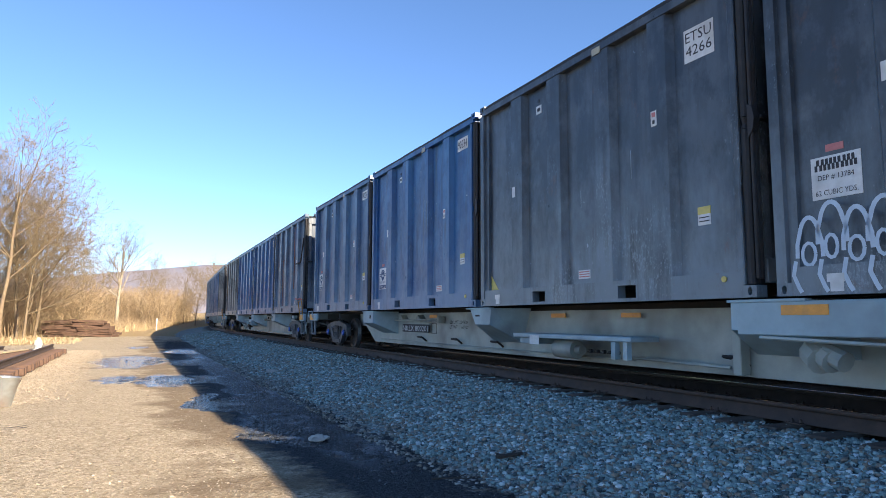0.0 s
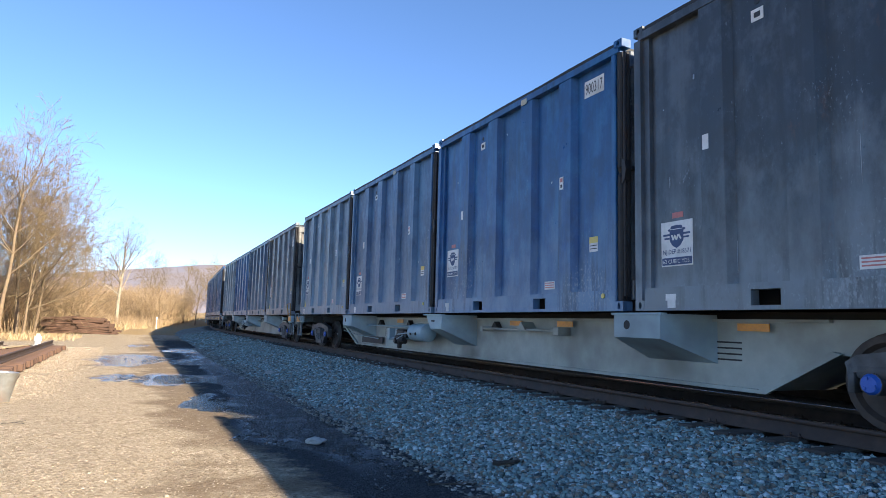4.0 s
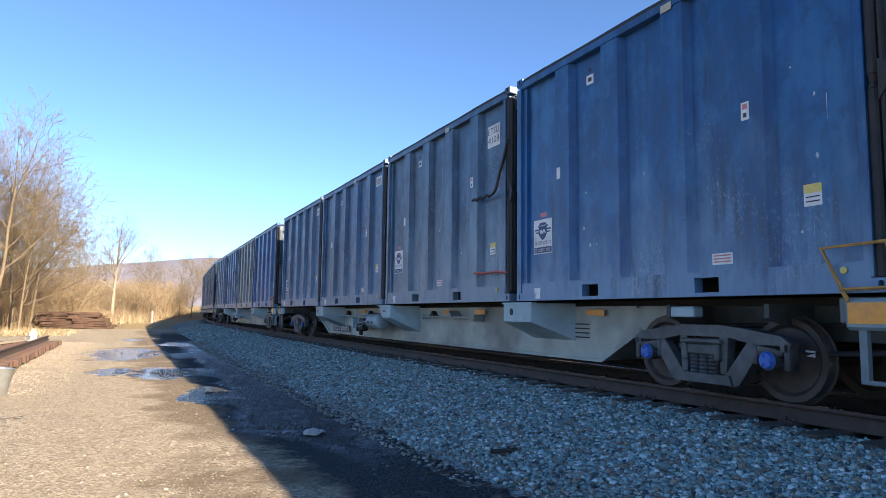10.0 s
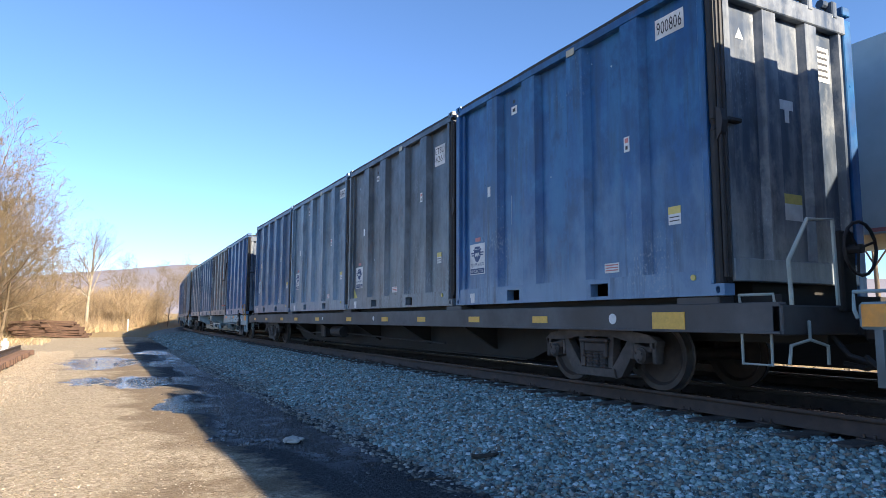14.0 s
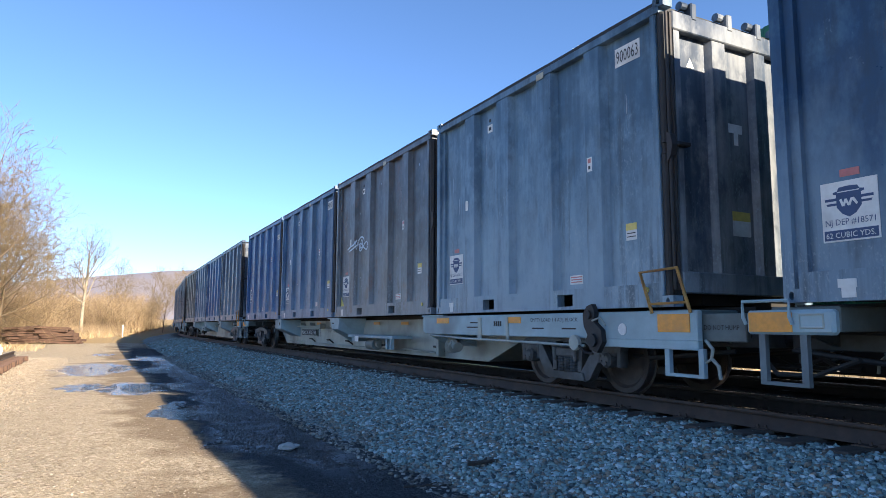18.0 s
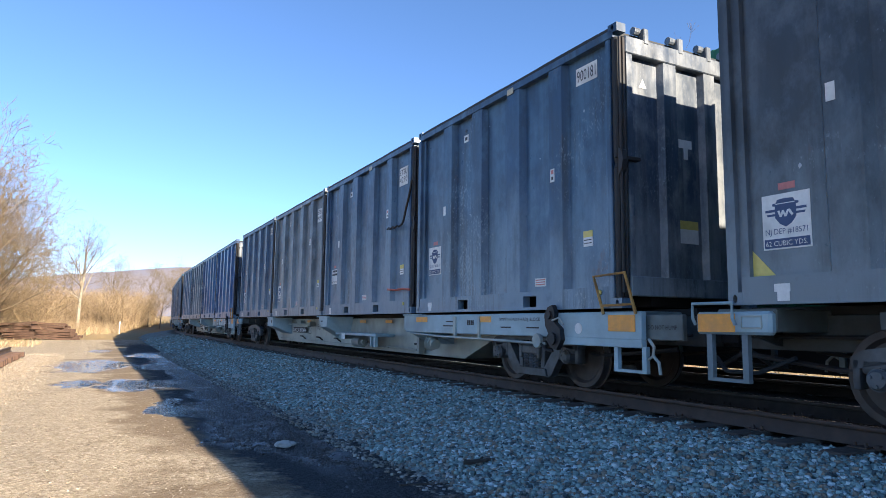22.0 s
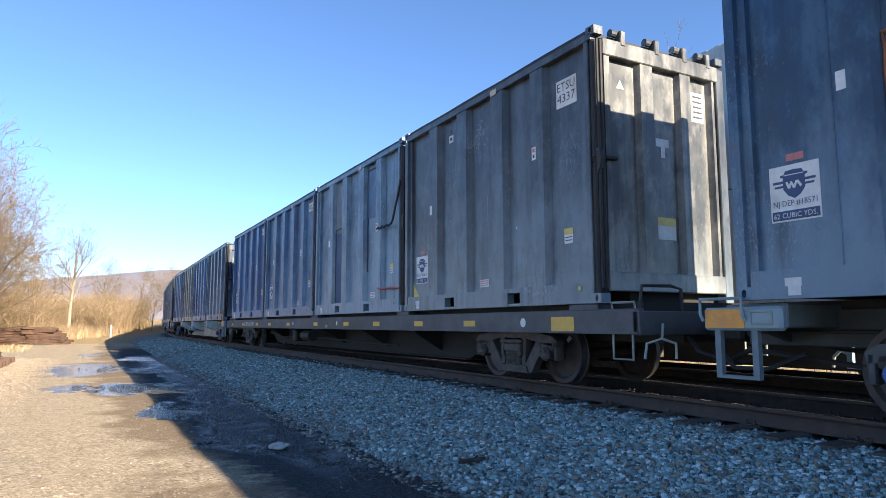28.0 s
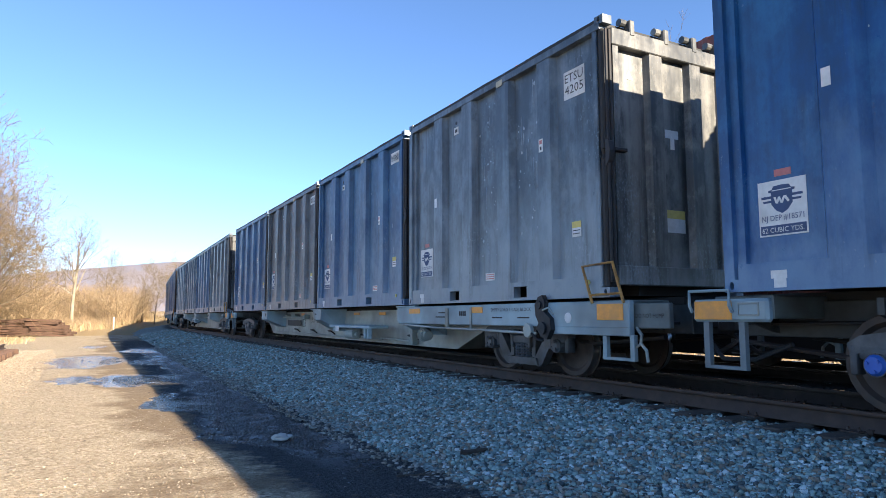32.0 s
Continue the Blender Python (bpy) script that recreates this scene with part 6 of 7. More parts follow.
def bed_material():
    m, nt, b = mat("ballast_bed", 0.9)
    v = coords(nt)
    vor = node(nt, "ShaderNodeTexVoronoi", Scale=19.0)
    nt.links.new(v, vor.inputs["Vector"])
    big = noise_of(nt, v, 0.8, 4.0)
    sp = nt.nodes.new("ShaderNodeSeparateColor")
    nt.links.new(vor.outputs["Color"], sp.inputs[0])
    c = mix(nt, sp.outputs[0], (0.085, 0.11, 0.104), (0.32, 0.395, 0.375))
    c = mix(nt, ramp(nt, sp.outputs[1], 0.82, 0.86), c, (0.20, 0.155, 0.115))
    c = mix(nt, ramp(nt, big, 0.5, 0.75, (0, 0, 0, 1), (0.6, 0.6, 0.6, 1)), c, (0.13, 0.11, 0.09))
    # oily ballast taken to near black, with the shade under the trains painted in
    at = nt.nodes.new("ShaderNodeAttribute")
    at.attribute_name = "oil_shade"
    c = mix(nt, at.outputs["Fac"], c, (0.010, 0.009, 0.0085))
    nt.links.new(c, b.inputs["Base Color"])
    bump(nt, b, vor.outputs["Distance"], 1.0, 0.05)
    return m


def build_bed():
    ss = np.concatenate([np.arange(-110, -4, 1.0), np.arange(-4, 30, 0.12), np.arange(30, 118, 0.5)])
    offs = np.concatenate([np.linspace(4.6, 1.2, 40), [0.6, 0, -0.6, -1.2, -1.4, -2.1, -2.9, -4.2, -5.6, -6.5, -8.5]])
    S, O = np.meshgrid(ss, offs, indexing="ij")
    x, y, z = beside(S.ravel(), O.ravel(), bed_z(O.ravel()))
    z = z + 0.022 * ripple(x, y, 2.6) + 0.012 * ripple(x, y, 8.0, 3.0)
    n, k = S.shape
    i = np.arange(n * k).reshape(n, k)
    f = np.stack([i[:-1, :-1], i[1:, :-1], i[1:, 1:], i[:-1, 1:]], -1).reshape(-1, 4)
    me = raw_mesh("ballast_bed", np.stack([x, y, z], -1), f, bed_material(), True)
    # painted shade and oil, strongest under the near track and between the tracks
    oil_shade = me.attributes.new("oil_shade", 'FLOAT', 'POINT')
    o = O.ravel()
    oil_shade.data.foreach_set("value", np.clip(np.maximum(2.3 - abs(o) / 0.8, 2.3 - abs(o + 2.6) / 1.6), 0, 0.96).astype(np.float32))
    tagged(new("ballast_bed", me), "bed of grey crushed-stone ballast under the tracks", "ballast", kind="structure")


build_bed()


def scatter(name, pos, size, material, label, category, flat=0.7, seed=1):
    """Many loose stones in one mesh, from a few knocked-about pebble shapes."""
    rng = np.random.default_rng(seed)
    bv = np.array([(x, y, z) for x in (-1, 1) for y in (-1, 1) for z in (-1, 1)], float) * 0.72
    bf = np.array([(0, 1, 3), (0, 3, 2), (4, 6, 7), (4, 7, 5), (0, 4, 5), (0, 5, 1), (2, 3, 7), (2, 7, 6), (0, 2, 6), (0, 6, 4), (1, 5, 7), (1, 7, 3)])
    shapes = [bv * rng.uniform(0.6, 1.15, (8, 3)) * np.array([1.15, rng.uniform(.6, .95), flat * rng.uniform(.7, 1.1)]) + rng.normal(0, .13, (8, 3)) for _ in range(10)]
    n = len(pos)
    pick = rng.integers(0, 10, n)
    base = np.stack(shapes)[pick]
    a, t = rng.uniform(0, 2 * math.pi, n), rng.uniform(-0.9, 0.9, n)
    ca, sa, ct, st = np.cos(a), np.sin(a), np.cos(t), np.sin(t)
    R = np.zeros((n, 3, 3))
    R[:, 0, 0], R[:, 0, 1], R[:, 0, 2] = ca, -sa * ct, sa * st
    R[:, 1, 0], R[:, 1, 1], R[:, 1, 2] = sa, ca * ct, -ca * st
    R[:, 2, 1], R[:, 2, 2] = st, ct
    v = np.einsum("nij,nkj->nki", R, base) * np.asarray(size)[:, None, None] + np.asarray(pos)[:, None, :]
    f = bf[None] + (np.arange(n) * len(bv))[:, None, None]
    tagged(new(name, raw_mesh(name, v.reshape(-1, 3), f.reshape(-1, 3), material)), label, category, kind="stuff")


def build_stones():
    rng = np.random.default_rng(3)
    ps, sz = [], []
    for s0, s1, n, lo, hi in ((1.2, 8, 40000, 0.013, 0.034), (8, 16, 34000, 0.014, 0.035), (16, 34, 26000, 0.018, 0.038), (34, 62, 9000, 0.030, 0.06)):
        s = rng.uniform(s0, s1, n)
        off = 0.95 + (rng.random(n) ** 0.9) * 3.2
        size = rng.uniform(lo, hi, n)
        x, y, z = beside(s, off, bed_z(off))
        keep = (off < 3.45 + 0.2 * np.sin(s * 1.1) + 0.15 * np.sin(s * 2.7) + 0.6 * rng.random(n))
        ps.append(np.stack([x, y, z + size * rng.uniform(-0.35, 0.8, n)], -1)[keep])
        sz.append(size[keep])
    n = 15000
    s = 3 + 33 * rng.random(n) ** 1.5
    off = 2.9 + 1.5 * rng.random(n) ** 1.2
    size = rng.uniform(0.009, 0.028, n) * (1 + s / 60)
    x, y, z = beside(s, off, np.maximum(bed_z(off), -0.66))
    z = np.where(off > 4.05, ground_z(x, y) - 0.02, z)
    scatter("dusty_stones", np.stack([x, y, z + size * 0.3], -1), size, M_DUSTSTONE, "dusty brown-grey stones at the toe of the ballast", "ballast", 0.7, 33)
    scatter("ballast_stones", np.concatenate(ps), np.concatenate(sz), M_BALLAST, "loose angular grey ballast stones", "ballast", 0.8, 4)
    n = 34000
    y = 3.5 + 20 * rng.random(n) ** 2.0
    x = rng.uniform(-1, 1, n) * (0.75 * y) - 0.15 * y
    s, off = nearest(x, y)
    keep = (off > 5.9 + 0.5 * rng.random(n)) & (hollow(x, y) < 0.2)
    x, y = x[keep], y[keep]
    size = rng.uniform(0.004, 0.010, len(x)) * np.where(rng.random(len(x)) < 0.03, 2.0, 1.0)
    scatter("lane_pebbles", np.stack([x, y, ground_z(x, y) + 0.012 * ripple(x, y, 0.9) + 0.006 * ripple(x, y, 3.2, 4.0) + size * 0.25], -1), size, M_PEBBLE, "scattered tan pebbles on the lane", "gravel", 0.6, 9)
    n = 30000
    s, off = 4.5 + 27 * rng.random(n) ** 1.6, rng.normal(4.9, 0.65, n)
    patch = ripple(*beside(s, off)[:2], 1.1, 5.0)
    x, y, _ = beside(s, off)
    keep = (off > 4.05) & (off < 6.3) & (patch > -0.45) & (hollow(x, y) < 0.8)
    x, y = x[keep], y[keep]
    size = rng.uniform(0.006, 0.017, len(x)) * np.where(rng.random(len(x)) < 0.05, 1.7, 1.0)
    scatter("mud_stones", np.stack([x, y, ground_z(x, y) - 0.028 + size * 0.3], -1), size, M_CLOD, "wet dark stones and clods standing out of the mud", "gravel", 0.55, 21)
    n = 9000
    s, off = rng.uniform(14, 36, n), rng.uniform(8.2, 10.2, n)
    x, y, _ = beside(s, off)
    size = rng.uniform(0.008, 0.020, n)
    keep = rng.random(n) < np.clip((off - 8.0) / 1.2, 0.1, 1)
    scatter("pale_gravel", np.stack([x, y, ground_z(x, y) + size * 0.2], -1)[keep], size[keep], M_PEBBLE, "windrow of pale crushed gravel beside the old track panel", "gravel", 0.7, 12)


build_stones()


def rail_profile():
    return [(-0.076, -0.186), (0.076, -0.186), (0.076, -0.172), (0.012, -0.150), (0.010, -0.055), (0.036, -0.038), (0.037, -0.010), (0.028, 0.0), (-0.028, 0.0), (-0.037, -0.010), (-0.036, -0.038), (-0.010, -0.055), (-0.012, -0.150), (-0.076, -0.172)]


def build_rail(name, off, s0, s1, label, step=1.0, bright=True):
    ob = thing("rail", label, "rail", "rails of the line")
    whole = rail_profile()
    rail_strip(ob, "foot", whole[:5] + whole[11:], off, np.arange(s0, s1 + step, step), False)
    rail_strip(ob, "head", whole[4:12], off, np.arange(s0, s1 + step, step), bright)


def rail_strip(ob, name, prof, off, ss, bright):
    k = len(prof)
    v = []
    for a, z in prof:
        v.append(np.stack(beside(ss, off - a, z), -1))
    v = np.stack(v, 1).reshape(-1, 3)
    n = len(ss)
    i = np.arange(n * k).reshape(n, k)
    j = np.roll(i, -1, 1)
    f = np.stack([i[:-1], i[1:], j[1:], j[:-1]], -1).reshape(-1, 4)
    me = raw_mesh(name, v, f, M_RAIL, False)
    me.materials.append(M_RAILHEAD)
    if bright:
        mi = np.zeros((n - 1, k), np.int32)
        mi[:, 3] = 1
        me.polygons.foreach_set("material_index", mi.ravel())
    part(name, me, None, ob)


for o in (0.755, -0.755):
    build_rail("rail", o, -100, 118, "rusty steel running rail with a polished head")
for o in (-4.25 + 0.755, -4.25 - 0.755):
    build_rail("rail", o, -60, 80, "rusty steel rail of the second track", 2.0)


def build_sleepers():
    rng = random.Random(8)
    s = Shape().box(-0.115, 0.115, -1.30, 1.30, -0.18, 0.0, 0.012)
    me = s.mesh("sleeper", M_TIE)
    bed = thing("track_fastenings", "timber sleepers with spiked tie plates under the rails", "sleepers", at=Matrix())
    def plate(sy):
        p = Shape().box(-0.09, 0.09, sy - 0.17, sy + 0.17, 0.0, 0.016, 0.004)
        for a in (-0.05, 0.05):
            for b in (-0.10, 0.10):
                p.box(a - 0.012, a + 0.012, sy + b - 0.012, sy + b + 0.012, 0.012, 0.05, 0.004)
        p.box(0.08, 0.15, sy - 0.06, sy + 0.06, -0.02, 0.03, 0.01)
        return p
    pm = plate(0.755).mesh("tie_plate", M_RAIL)
    rest = Shape()
    k = 0
    q = -6.0
    while q < 62 and k < 180:
        m = riding_pose(q + rng.uniform(-.03, .03), 0.0) @ pose(0, rng.uniform(-.05, .05), -0.188, 0, 0, rng.uniform(-1.2, 1.2))
        for nm, dat in (("sleeper", me), ("tie_plate", pm)):
            o = new(nm, dat)
            o.parent = bed
            o.matrix_basis = m
        if k % 2 == 0:
            far = plate(-0.755).moved(m)
            rest.add(far.v, far.f)
        q += 0.54
        k += 1
    tagged(part("far_tie_plate", rest, M_RAIL, bed), kind="stuff")


def riding_pose(s, off):
    """Upright pose on the track bed at s, x along the line."""
    x, y, a = line(s)
    return pose(x - off * math.cos(a), y - off * math.sin(a), RAIL_Z + GRADE * s, 0, 0, math.degrees(a) - 90)


build_sleepers()


# ================= beside the lane =================
def build_panel():
    """An old length of track set down on the ground."""
    rng = random.Random(4)
    c = thing("discarded_track", "rusty old track panel with brown sleepers laid beside the lane", "track panel")
    me = Shape().box(-0.11, 0.11, -1.30, 1.30, 0.0, 0.19, 0.014).mesh("sleeper", M_OLDTIE)
    base = -RAIL_Z + 0.05
    for i in range(33):
        o = new("sleeper", me)
        o.parent = c
        o.matrix_basis = riding_pose(16.3 + 0.49 * i, 11.0) @ pose(0, rng.uniform(-.06, .06), base, 0, 0, rng.uniform(-1.5, 1.5))
    for off in (10.25, 11.75):
        s0, s1 = (14.5, 33.0) if off < 11 else (13.0, 31.0)
        prof = rail_profile()
        sh = Shape()
        m0, m1 = riding_pose(s0, off), riding_pose(s1, off)
        a, b = m0.translation, m1.translation
        sd = Vector((b.y - a.y, a.x - b.x, 0)).normalized()
        up = Vector((0, 0, base + 0.19 + 0.186))
        v = [a + sd * p + up + Vector((0, 0, z)) for p, z in prof] + [b + sd * p + up + Vector((0, 0, z)) for p, z in prof]
        k = len(prof)
        sh.add(v, [tuple(range(k)), tuple(range(2 * k - 1, k - 1, -1))] + [(i, (i + 1) % k, k + (i + 1) % k, k + i) for i in range(k)])
        part("rail", sh, M_RAIL, c)
    for i in range(4):
        o = solid("loose_board", Shape().box(-1.6, 1.6, -0.09, 0.09, 0, 0.05, 0.005), M_WOODY, "pale weathered board lying on the old track panel", "board", "boards", at=riding_pose(30.0 - 0.7 * i, 11.2 + 0.22 * i) @ pose(0, 0, base + 0.20, 0, 0, 4 * i - 6))


build_panel()

lamp = thing("switch_lamp", "small pale grey switch lamp standing on the old track panel", "lamp", at=riding_pose(31.2, 10.6) @ pose(0, 0, -RAIL_Z + 0.24))
part("base", Shape().cyl((0, 0, 0), (0, 0, 0.06), 0.20, 12).cyl((0, 0, 0.06), (0, 0, 0.22), 0.13, 12), M_CONC, lamp)
part("body", Shape().cyl((0, 0, 0.22), (0, 0, 0.40), 0.15, 12, 0.12).cyl((0, 0, 0.40), (0, 0, 0.50), 0.07, 10), M_POST, lamp)
bucket = thing("bucket", "dented pale tin bucket standing on the gravel", "bucket", at=pose(-7.72, 11.7, float(ground_z(-7.72, 11.7)) + 0.005, 0, 6, 20))
part("shell", Shape().turned([(0.0, 0.0), (0.0, 0.15), (0.02, 0.155), (0.50, 0.215), (0.51, 0.225), (0.50, 0.205), (0.03, 0.14), (0.03, 0.0)], n=24).moved(Matrix.Rotation(math.pi / 2, 4, 'X')), M_WET, bucket, smooth=True)
part("handle", Shape().tube([(0.22 * math.cos(a), 0.06, 0.49 - 0.18 * math.sin(a)) for a in np.linspace(0, math.pi, 11)], 0.006, 5), M_DARKGEAR, bucket)


def build_tie_stack():
    rng = random.Random(12)
    me = Shape().box(-1.30, 1.30, -0.115, 0.115, 0, 0.18, 0.012).mesh("old_sleeper", M_OLDTIE)
    x0, y0 = -29.6, 54.0
    for layer in range(7):
        for i in range(6 - layer // 2):
            for j in (0, 1):
                if layer > 4 and j and i > 1:
                    continue
                x = x0 + (j - 0.5) * 2.55 + rng.uniform(-.25, .25) - 0.1 * layer
                y = y0 + 0.27 * i + rng.uniform(-.02, .02)
                o = new("old_sleeper", me)
                o.matrix_basis = pose(x, y, float(ground_z(x, y)) + 0.03 + 0.19 * layer, rng.uniform(-5, 5), rng.uniform(-2.5, 2.5) + 5 * (j - .5), rng.uniform(-9, 9) + 3)
                tagged(o, "brown discarded timber sleeper stacked in the grass", "sleeper", "stack of old sleepers")


build_tie_stack()
post = thing("marker_post", "white marker post standing in the grass by the line", "post", at=pose(-36.6, 84.5, float(ground_z(-36.6, 84.5))))
part("shaft", Shape().box(-0.05, 0.05, -0.05, 0.05, 0, 1.25, 0.01), M_POST, post)
part("head", Shape().box(-0.09, 0.09, -0.03, 0.03, 1.2, 1.5, 0.02), M_POST, post)


def stick(x, y, z, ln, turn, r=0.012, seed=0):
    rng = random.Random(seed)
    pts = [(ln * (i / 6 - .5), rng.uniform(-.03, .03), r + rng.uniform(0, .015)) for i in range(7)]
    solid("stick", Shape().tube(pts, r, 6, r * 0.6).tube([pts[3], (pts[3][0] + .1, pts[3][1] + .09, r + .02)], r * .5, 5), M_TIE, "short dead stick lying on the stones", "stick", "sticks", at=pose(x, y, z, 0, 0, turn))


def on_bed(x, y):
    s, o = nearest([x], [y])
    return float(RAIL_Z + GRADE * s[0] + bed_z(o)[0]) if o[0] < 4.5 else float(ground_z(x, y))


for i, (x, y, ln, a, r) in enumerate(((0.72, 7.05, 0.36, 25, 0.03), (0.14, 6.62, 0.5, 8, 0.014), (-0.2, 6.9, 0.3, -40, 0.01), (-5.6, 7.6, 0.16, 10, 0.03), (-5.9, 9.3, 0.3, 5, 0.008), (-6.3, 7.9, 0.12, 60, 0.03))):
    stick(x, y, on_bed(x, y) + 0.02, ln, a, r, i)
for i, (x, y, r) in enumerate(((-4.7, 18.3, 0.16), (-1.6, 8.6, 0.11), (-1.52, 8.72, 0.06), (2.35, 6.3, 0.05), (-3.2, 13.5, 0.08))):
    bm = bmesh.new()
    bmesh.ops.create_icosphere(bm, subdivisions=2, radius=1.0)
    for v in bm.verts:
        v.co *= 1 + 0.35 * noise.noise(v.co * 1.3 + Vector((i * 7, 0, 0)))
        v.co = Vector((v.co.x * r, v.co.y * r * .8, v.co.z * r * .45))
    me = bpy.data.meshes.new("rock")
    bm.to_mesh(me)
    bm.free()
    me.materials.append(M_CONC)
    ob = new("rock", me)
    ob.location = (x, y, on_bed(x, y) + r * 0.2)
    tagged(ob, "pale angular rock lying on the wet ground", "rock", "rocks")


# ================= vegetation =================
def tubes(name, segs, material, sides=3):
    """Tapered sticks (p0, p1, r0, r1) as one mesh."""
    P0, P1 = np.array([q[0] for q in segs], float), np.array([q[1] for q in segs], float)
    R0, R1 = np.array([q[2] for q in segs]), np.array([q[3] for q in segs])
    d = P1 - P0
    d /= np.linalg.norm(d, axis=1, keepdims=True) + 1e-9
    ref = np.where(abs(d[:, 2:3]) > 0.9, np.array([[1.0, 0, 0]]), np.array([[0, 0, 1.0]]))
    a = np.cross(d, ref)
    a /= np.linalg.norm(a, axis=1, keepdims=True)
    b = np.cross(d, a)
    vs = []
    for P, R in ((P0, R0), (P1, R1)):
        for k in range(sides):
            w = 2 * math.pi * k / sides
            vs.append(P + (a * math.cos(w) + b * math.sin(w)) * R[:, None])
    v = np.stack(vs, 1)
    n = len(segs)
    q = np.array([[k, (k + 1) % sides, sides + (k + 1) % sides, sides + k] for k in range(sides)])
    f = q[None] + (np.arange(n) * 2 * sides)[:, None, None]
    return raw_mesh(name, v.reshape(-1, 3), f.reshape(-1, 4), material, True)


def grow(seed, height, spread=0.5, limbs=6, twig=0.007, lean=0.0, depth_max=4, bare=0.25, stout=0.010, reach=1.0):
    """A leafless tree: rising limbs, thick wood and fine twigs as two lists of tapered sticks."""
    rng = random.Random(seed)
    wood, fine = [], []

    def branch(p, d, ln, r, level):
        n = (7, 5, 4, 3, 3)[level]
        wob = (0.035, 0.06, 0.09, 0.10, 0.10)[level]
        nodes = []
        end = max(r * (0.45 if level == 0 else 0.35), twig * 0.6)
        for i in range(n):
            d = (d + Vector((rng.gauss(0, wob), rng.gauss(0, wob), rng.gauss(0, wob * 0.5) + (0.07 if level else 0.02)))).normalized()
            q = p + d * (ln / n)
            r2 = r + (end - r) / (n - i)
            (wood if level < 2 else fine).append((p[:], q[:], r, r2))
            nodes.append((q.copy(), d.copy(), r2))
            p, r = q, r2
        if level >= depth_max:
            return
        kids = (limbs + 5, 8, 5, 3)[level]
        for k in range(kids):
            w = (k + rng.random()) / kids
            at = min(n - 1, int(n * (bare + (1 - bare) * w if level == 0 else 0.15 + 0.85 * w)))
            q, dd, rr = nodes[at]
            ang = rng.uniform(0.40, 0.80) * (spread / 0.5) * (1.15 - 0.45 * w)
            side = Vector((rng.gauss(0, 1), rng.gauss(0, 1), rng.gauss(0, .5))).cross(dd)
            if side.length < 1e-4:
                continue
            side.normalize()
            nd = (dd * math.cos(ang) + side * math.sin(ang)).normalized()
            branch(q, nd, ln * rng.uniform(0.42, 0.62) * (1.15 - 0.5 * w) * (reach if level == 0 else 1.0), max(rr * (0.48 if level == 0 else 0.6), twig), level + 1)

    branch(Vector((0, 0, -0.1)), Vector((lean, rng.uniform(-.05, .05), 1)).normalized(), height * 0.82, height * stout + 0.015, 0)
    return wood, fine


def tree_pattern(seed, height, bark, twigm, **kw):
    wood, fine = grow(seed, height, **kw)
    t = thing("bare_tree", "tall leafless winter tree with fine twigs", "tree", "bare trees")
    part("trunk", tubes("trunk", wood, bark, 5), None, t)
    part("crown", tubes("crown", fine, twigm, 3), None, t)
    return t


def build_trees():
    tan = [tree_pattern(21 + i, 12.0, M_BARK, M_TWIG, spread=0.70 + 0.06 * (i % 2), limbs=7 + i % 3, lean=0.08 * (i - 1), bare=0.22, twig=0.012, stout=0.012, reach=1.1) for i in range(4)]
    pale = tree_pattern(41, 11.0, M_PALEBARK, M_TWIGGREY, spread=0.62, limbs=10, bare=0.30, stout=0.020, reach=0.85)
    grey = [tree_pattern(51 + i, 12.0, M_TWIGGREY, M_TWIGGREY, spread=0.6, limbs=6) for i in range(2)]
    rng = random.Random(5)

    def stand(src, x, y, h, label=""):
        m = pose(x, y, float(ground_z(x, y) + far_rise(np.array([x]), np.array([y]))[0]), 0, 0, rng.uniform(0, 360)) @ Matrix.Scale(h, 4)
        t = copy_thing(src, m)
        t.scale = (h, h, h)
        if label:
            tagged(t, label)
    for x, y, k, h in ((-33.0, 46, 0, 0.98), (-29.6, 44, 1, 1.0), (-31.6, 49, 2, 0.98), (-31.2, 50.5, 3, 0.8), (-34.5, 54, 1, 0.98), (-33.6, 55, 0, 0.75), (-36, 44, 3, 1.0), (-36, 60, 2, 0.74), (-35.5, 66, 0, 0.66), (-40, 62, 1, 0.95), (-29.8, 47, 2, 0.66), (-36.5, 56, 3, 0.85)):
        stand(tan[k], x, y, h, "leafless tan roadside tree glowing in low sun")
    stand(pale, -42.5, 86, 1.12, "leafless tree with a pale stripped trunk")
    for x, y, k, h in ((-44, 112, 0, .7), (-40, 118, 1, .75), (-37, 110, 2, .7), (-34, 122, 3, .8), (-47, 105, 2, .6), (-52, 116, 0, .8), (-39, 104, 1, .55), (-31, 128, 0, .95), (-43, 128, 3, .8)):
        stand(tan[k], x, y, h)
    for x, y, k, h in ((16.4, 35, 0, 1.2), (20.4, 37, 1, 1.2), (24.5, 34, 0, 1.1), (28.5, 31, 1, 1.0), (32, 26, 0, 1.0)):
        stand(grey[k], x, y, h, "tall leafless tree beyond the far track")
    for t in (*tan, pale, *grey):
        for o in [*t.children_recursive, t]:
            bpy.data.objects.remove(o)


build_trees()


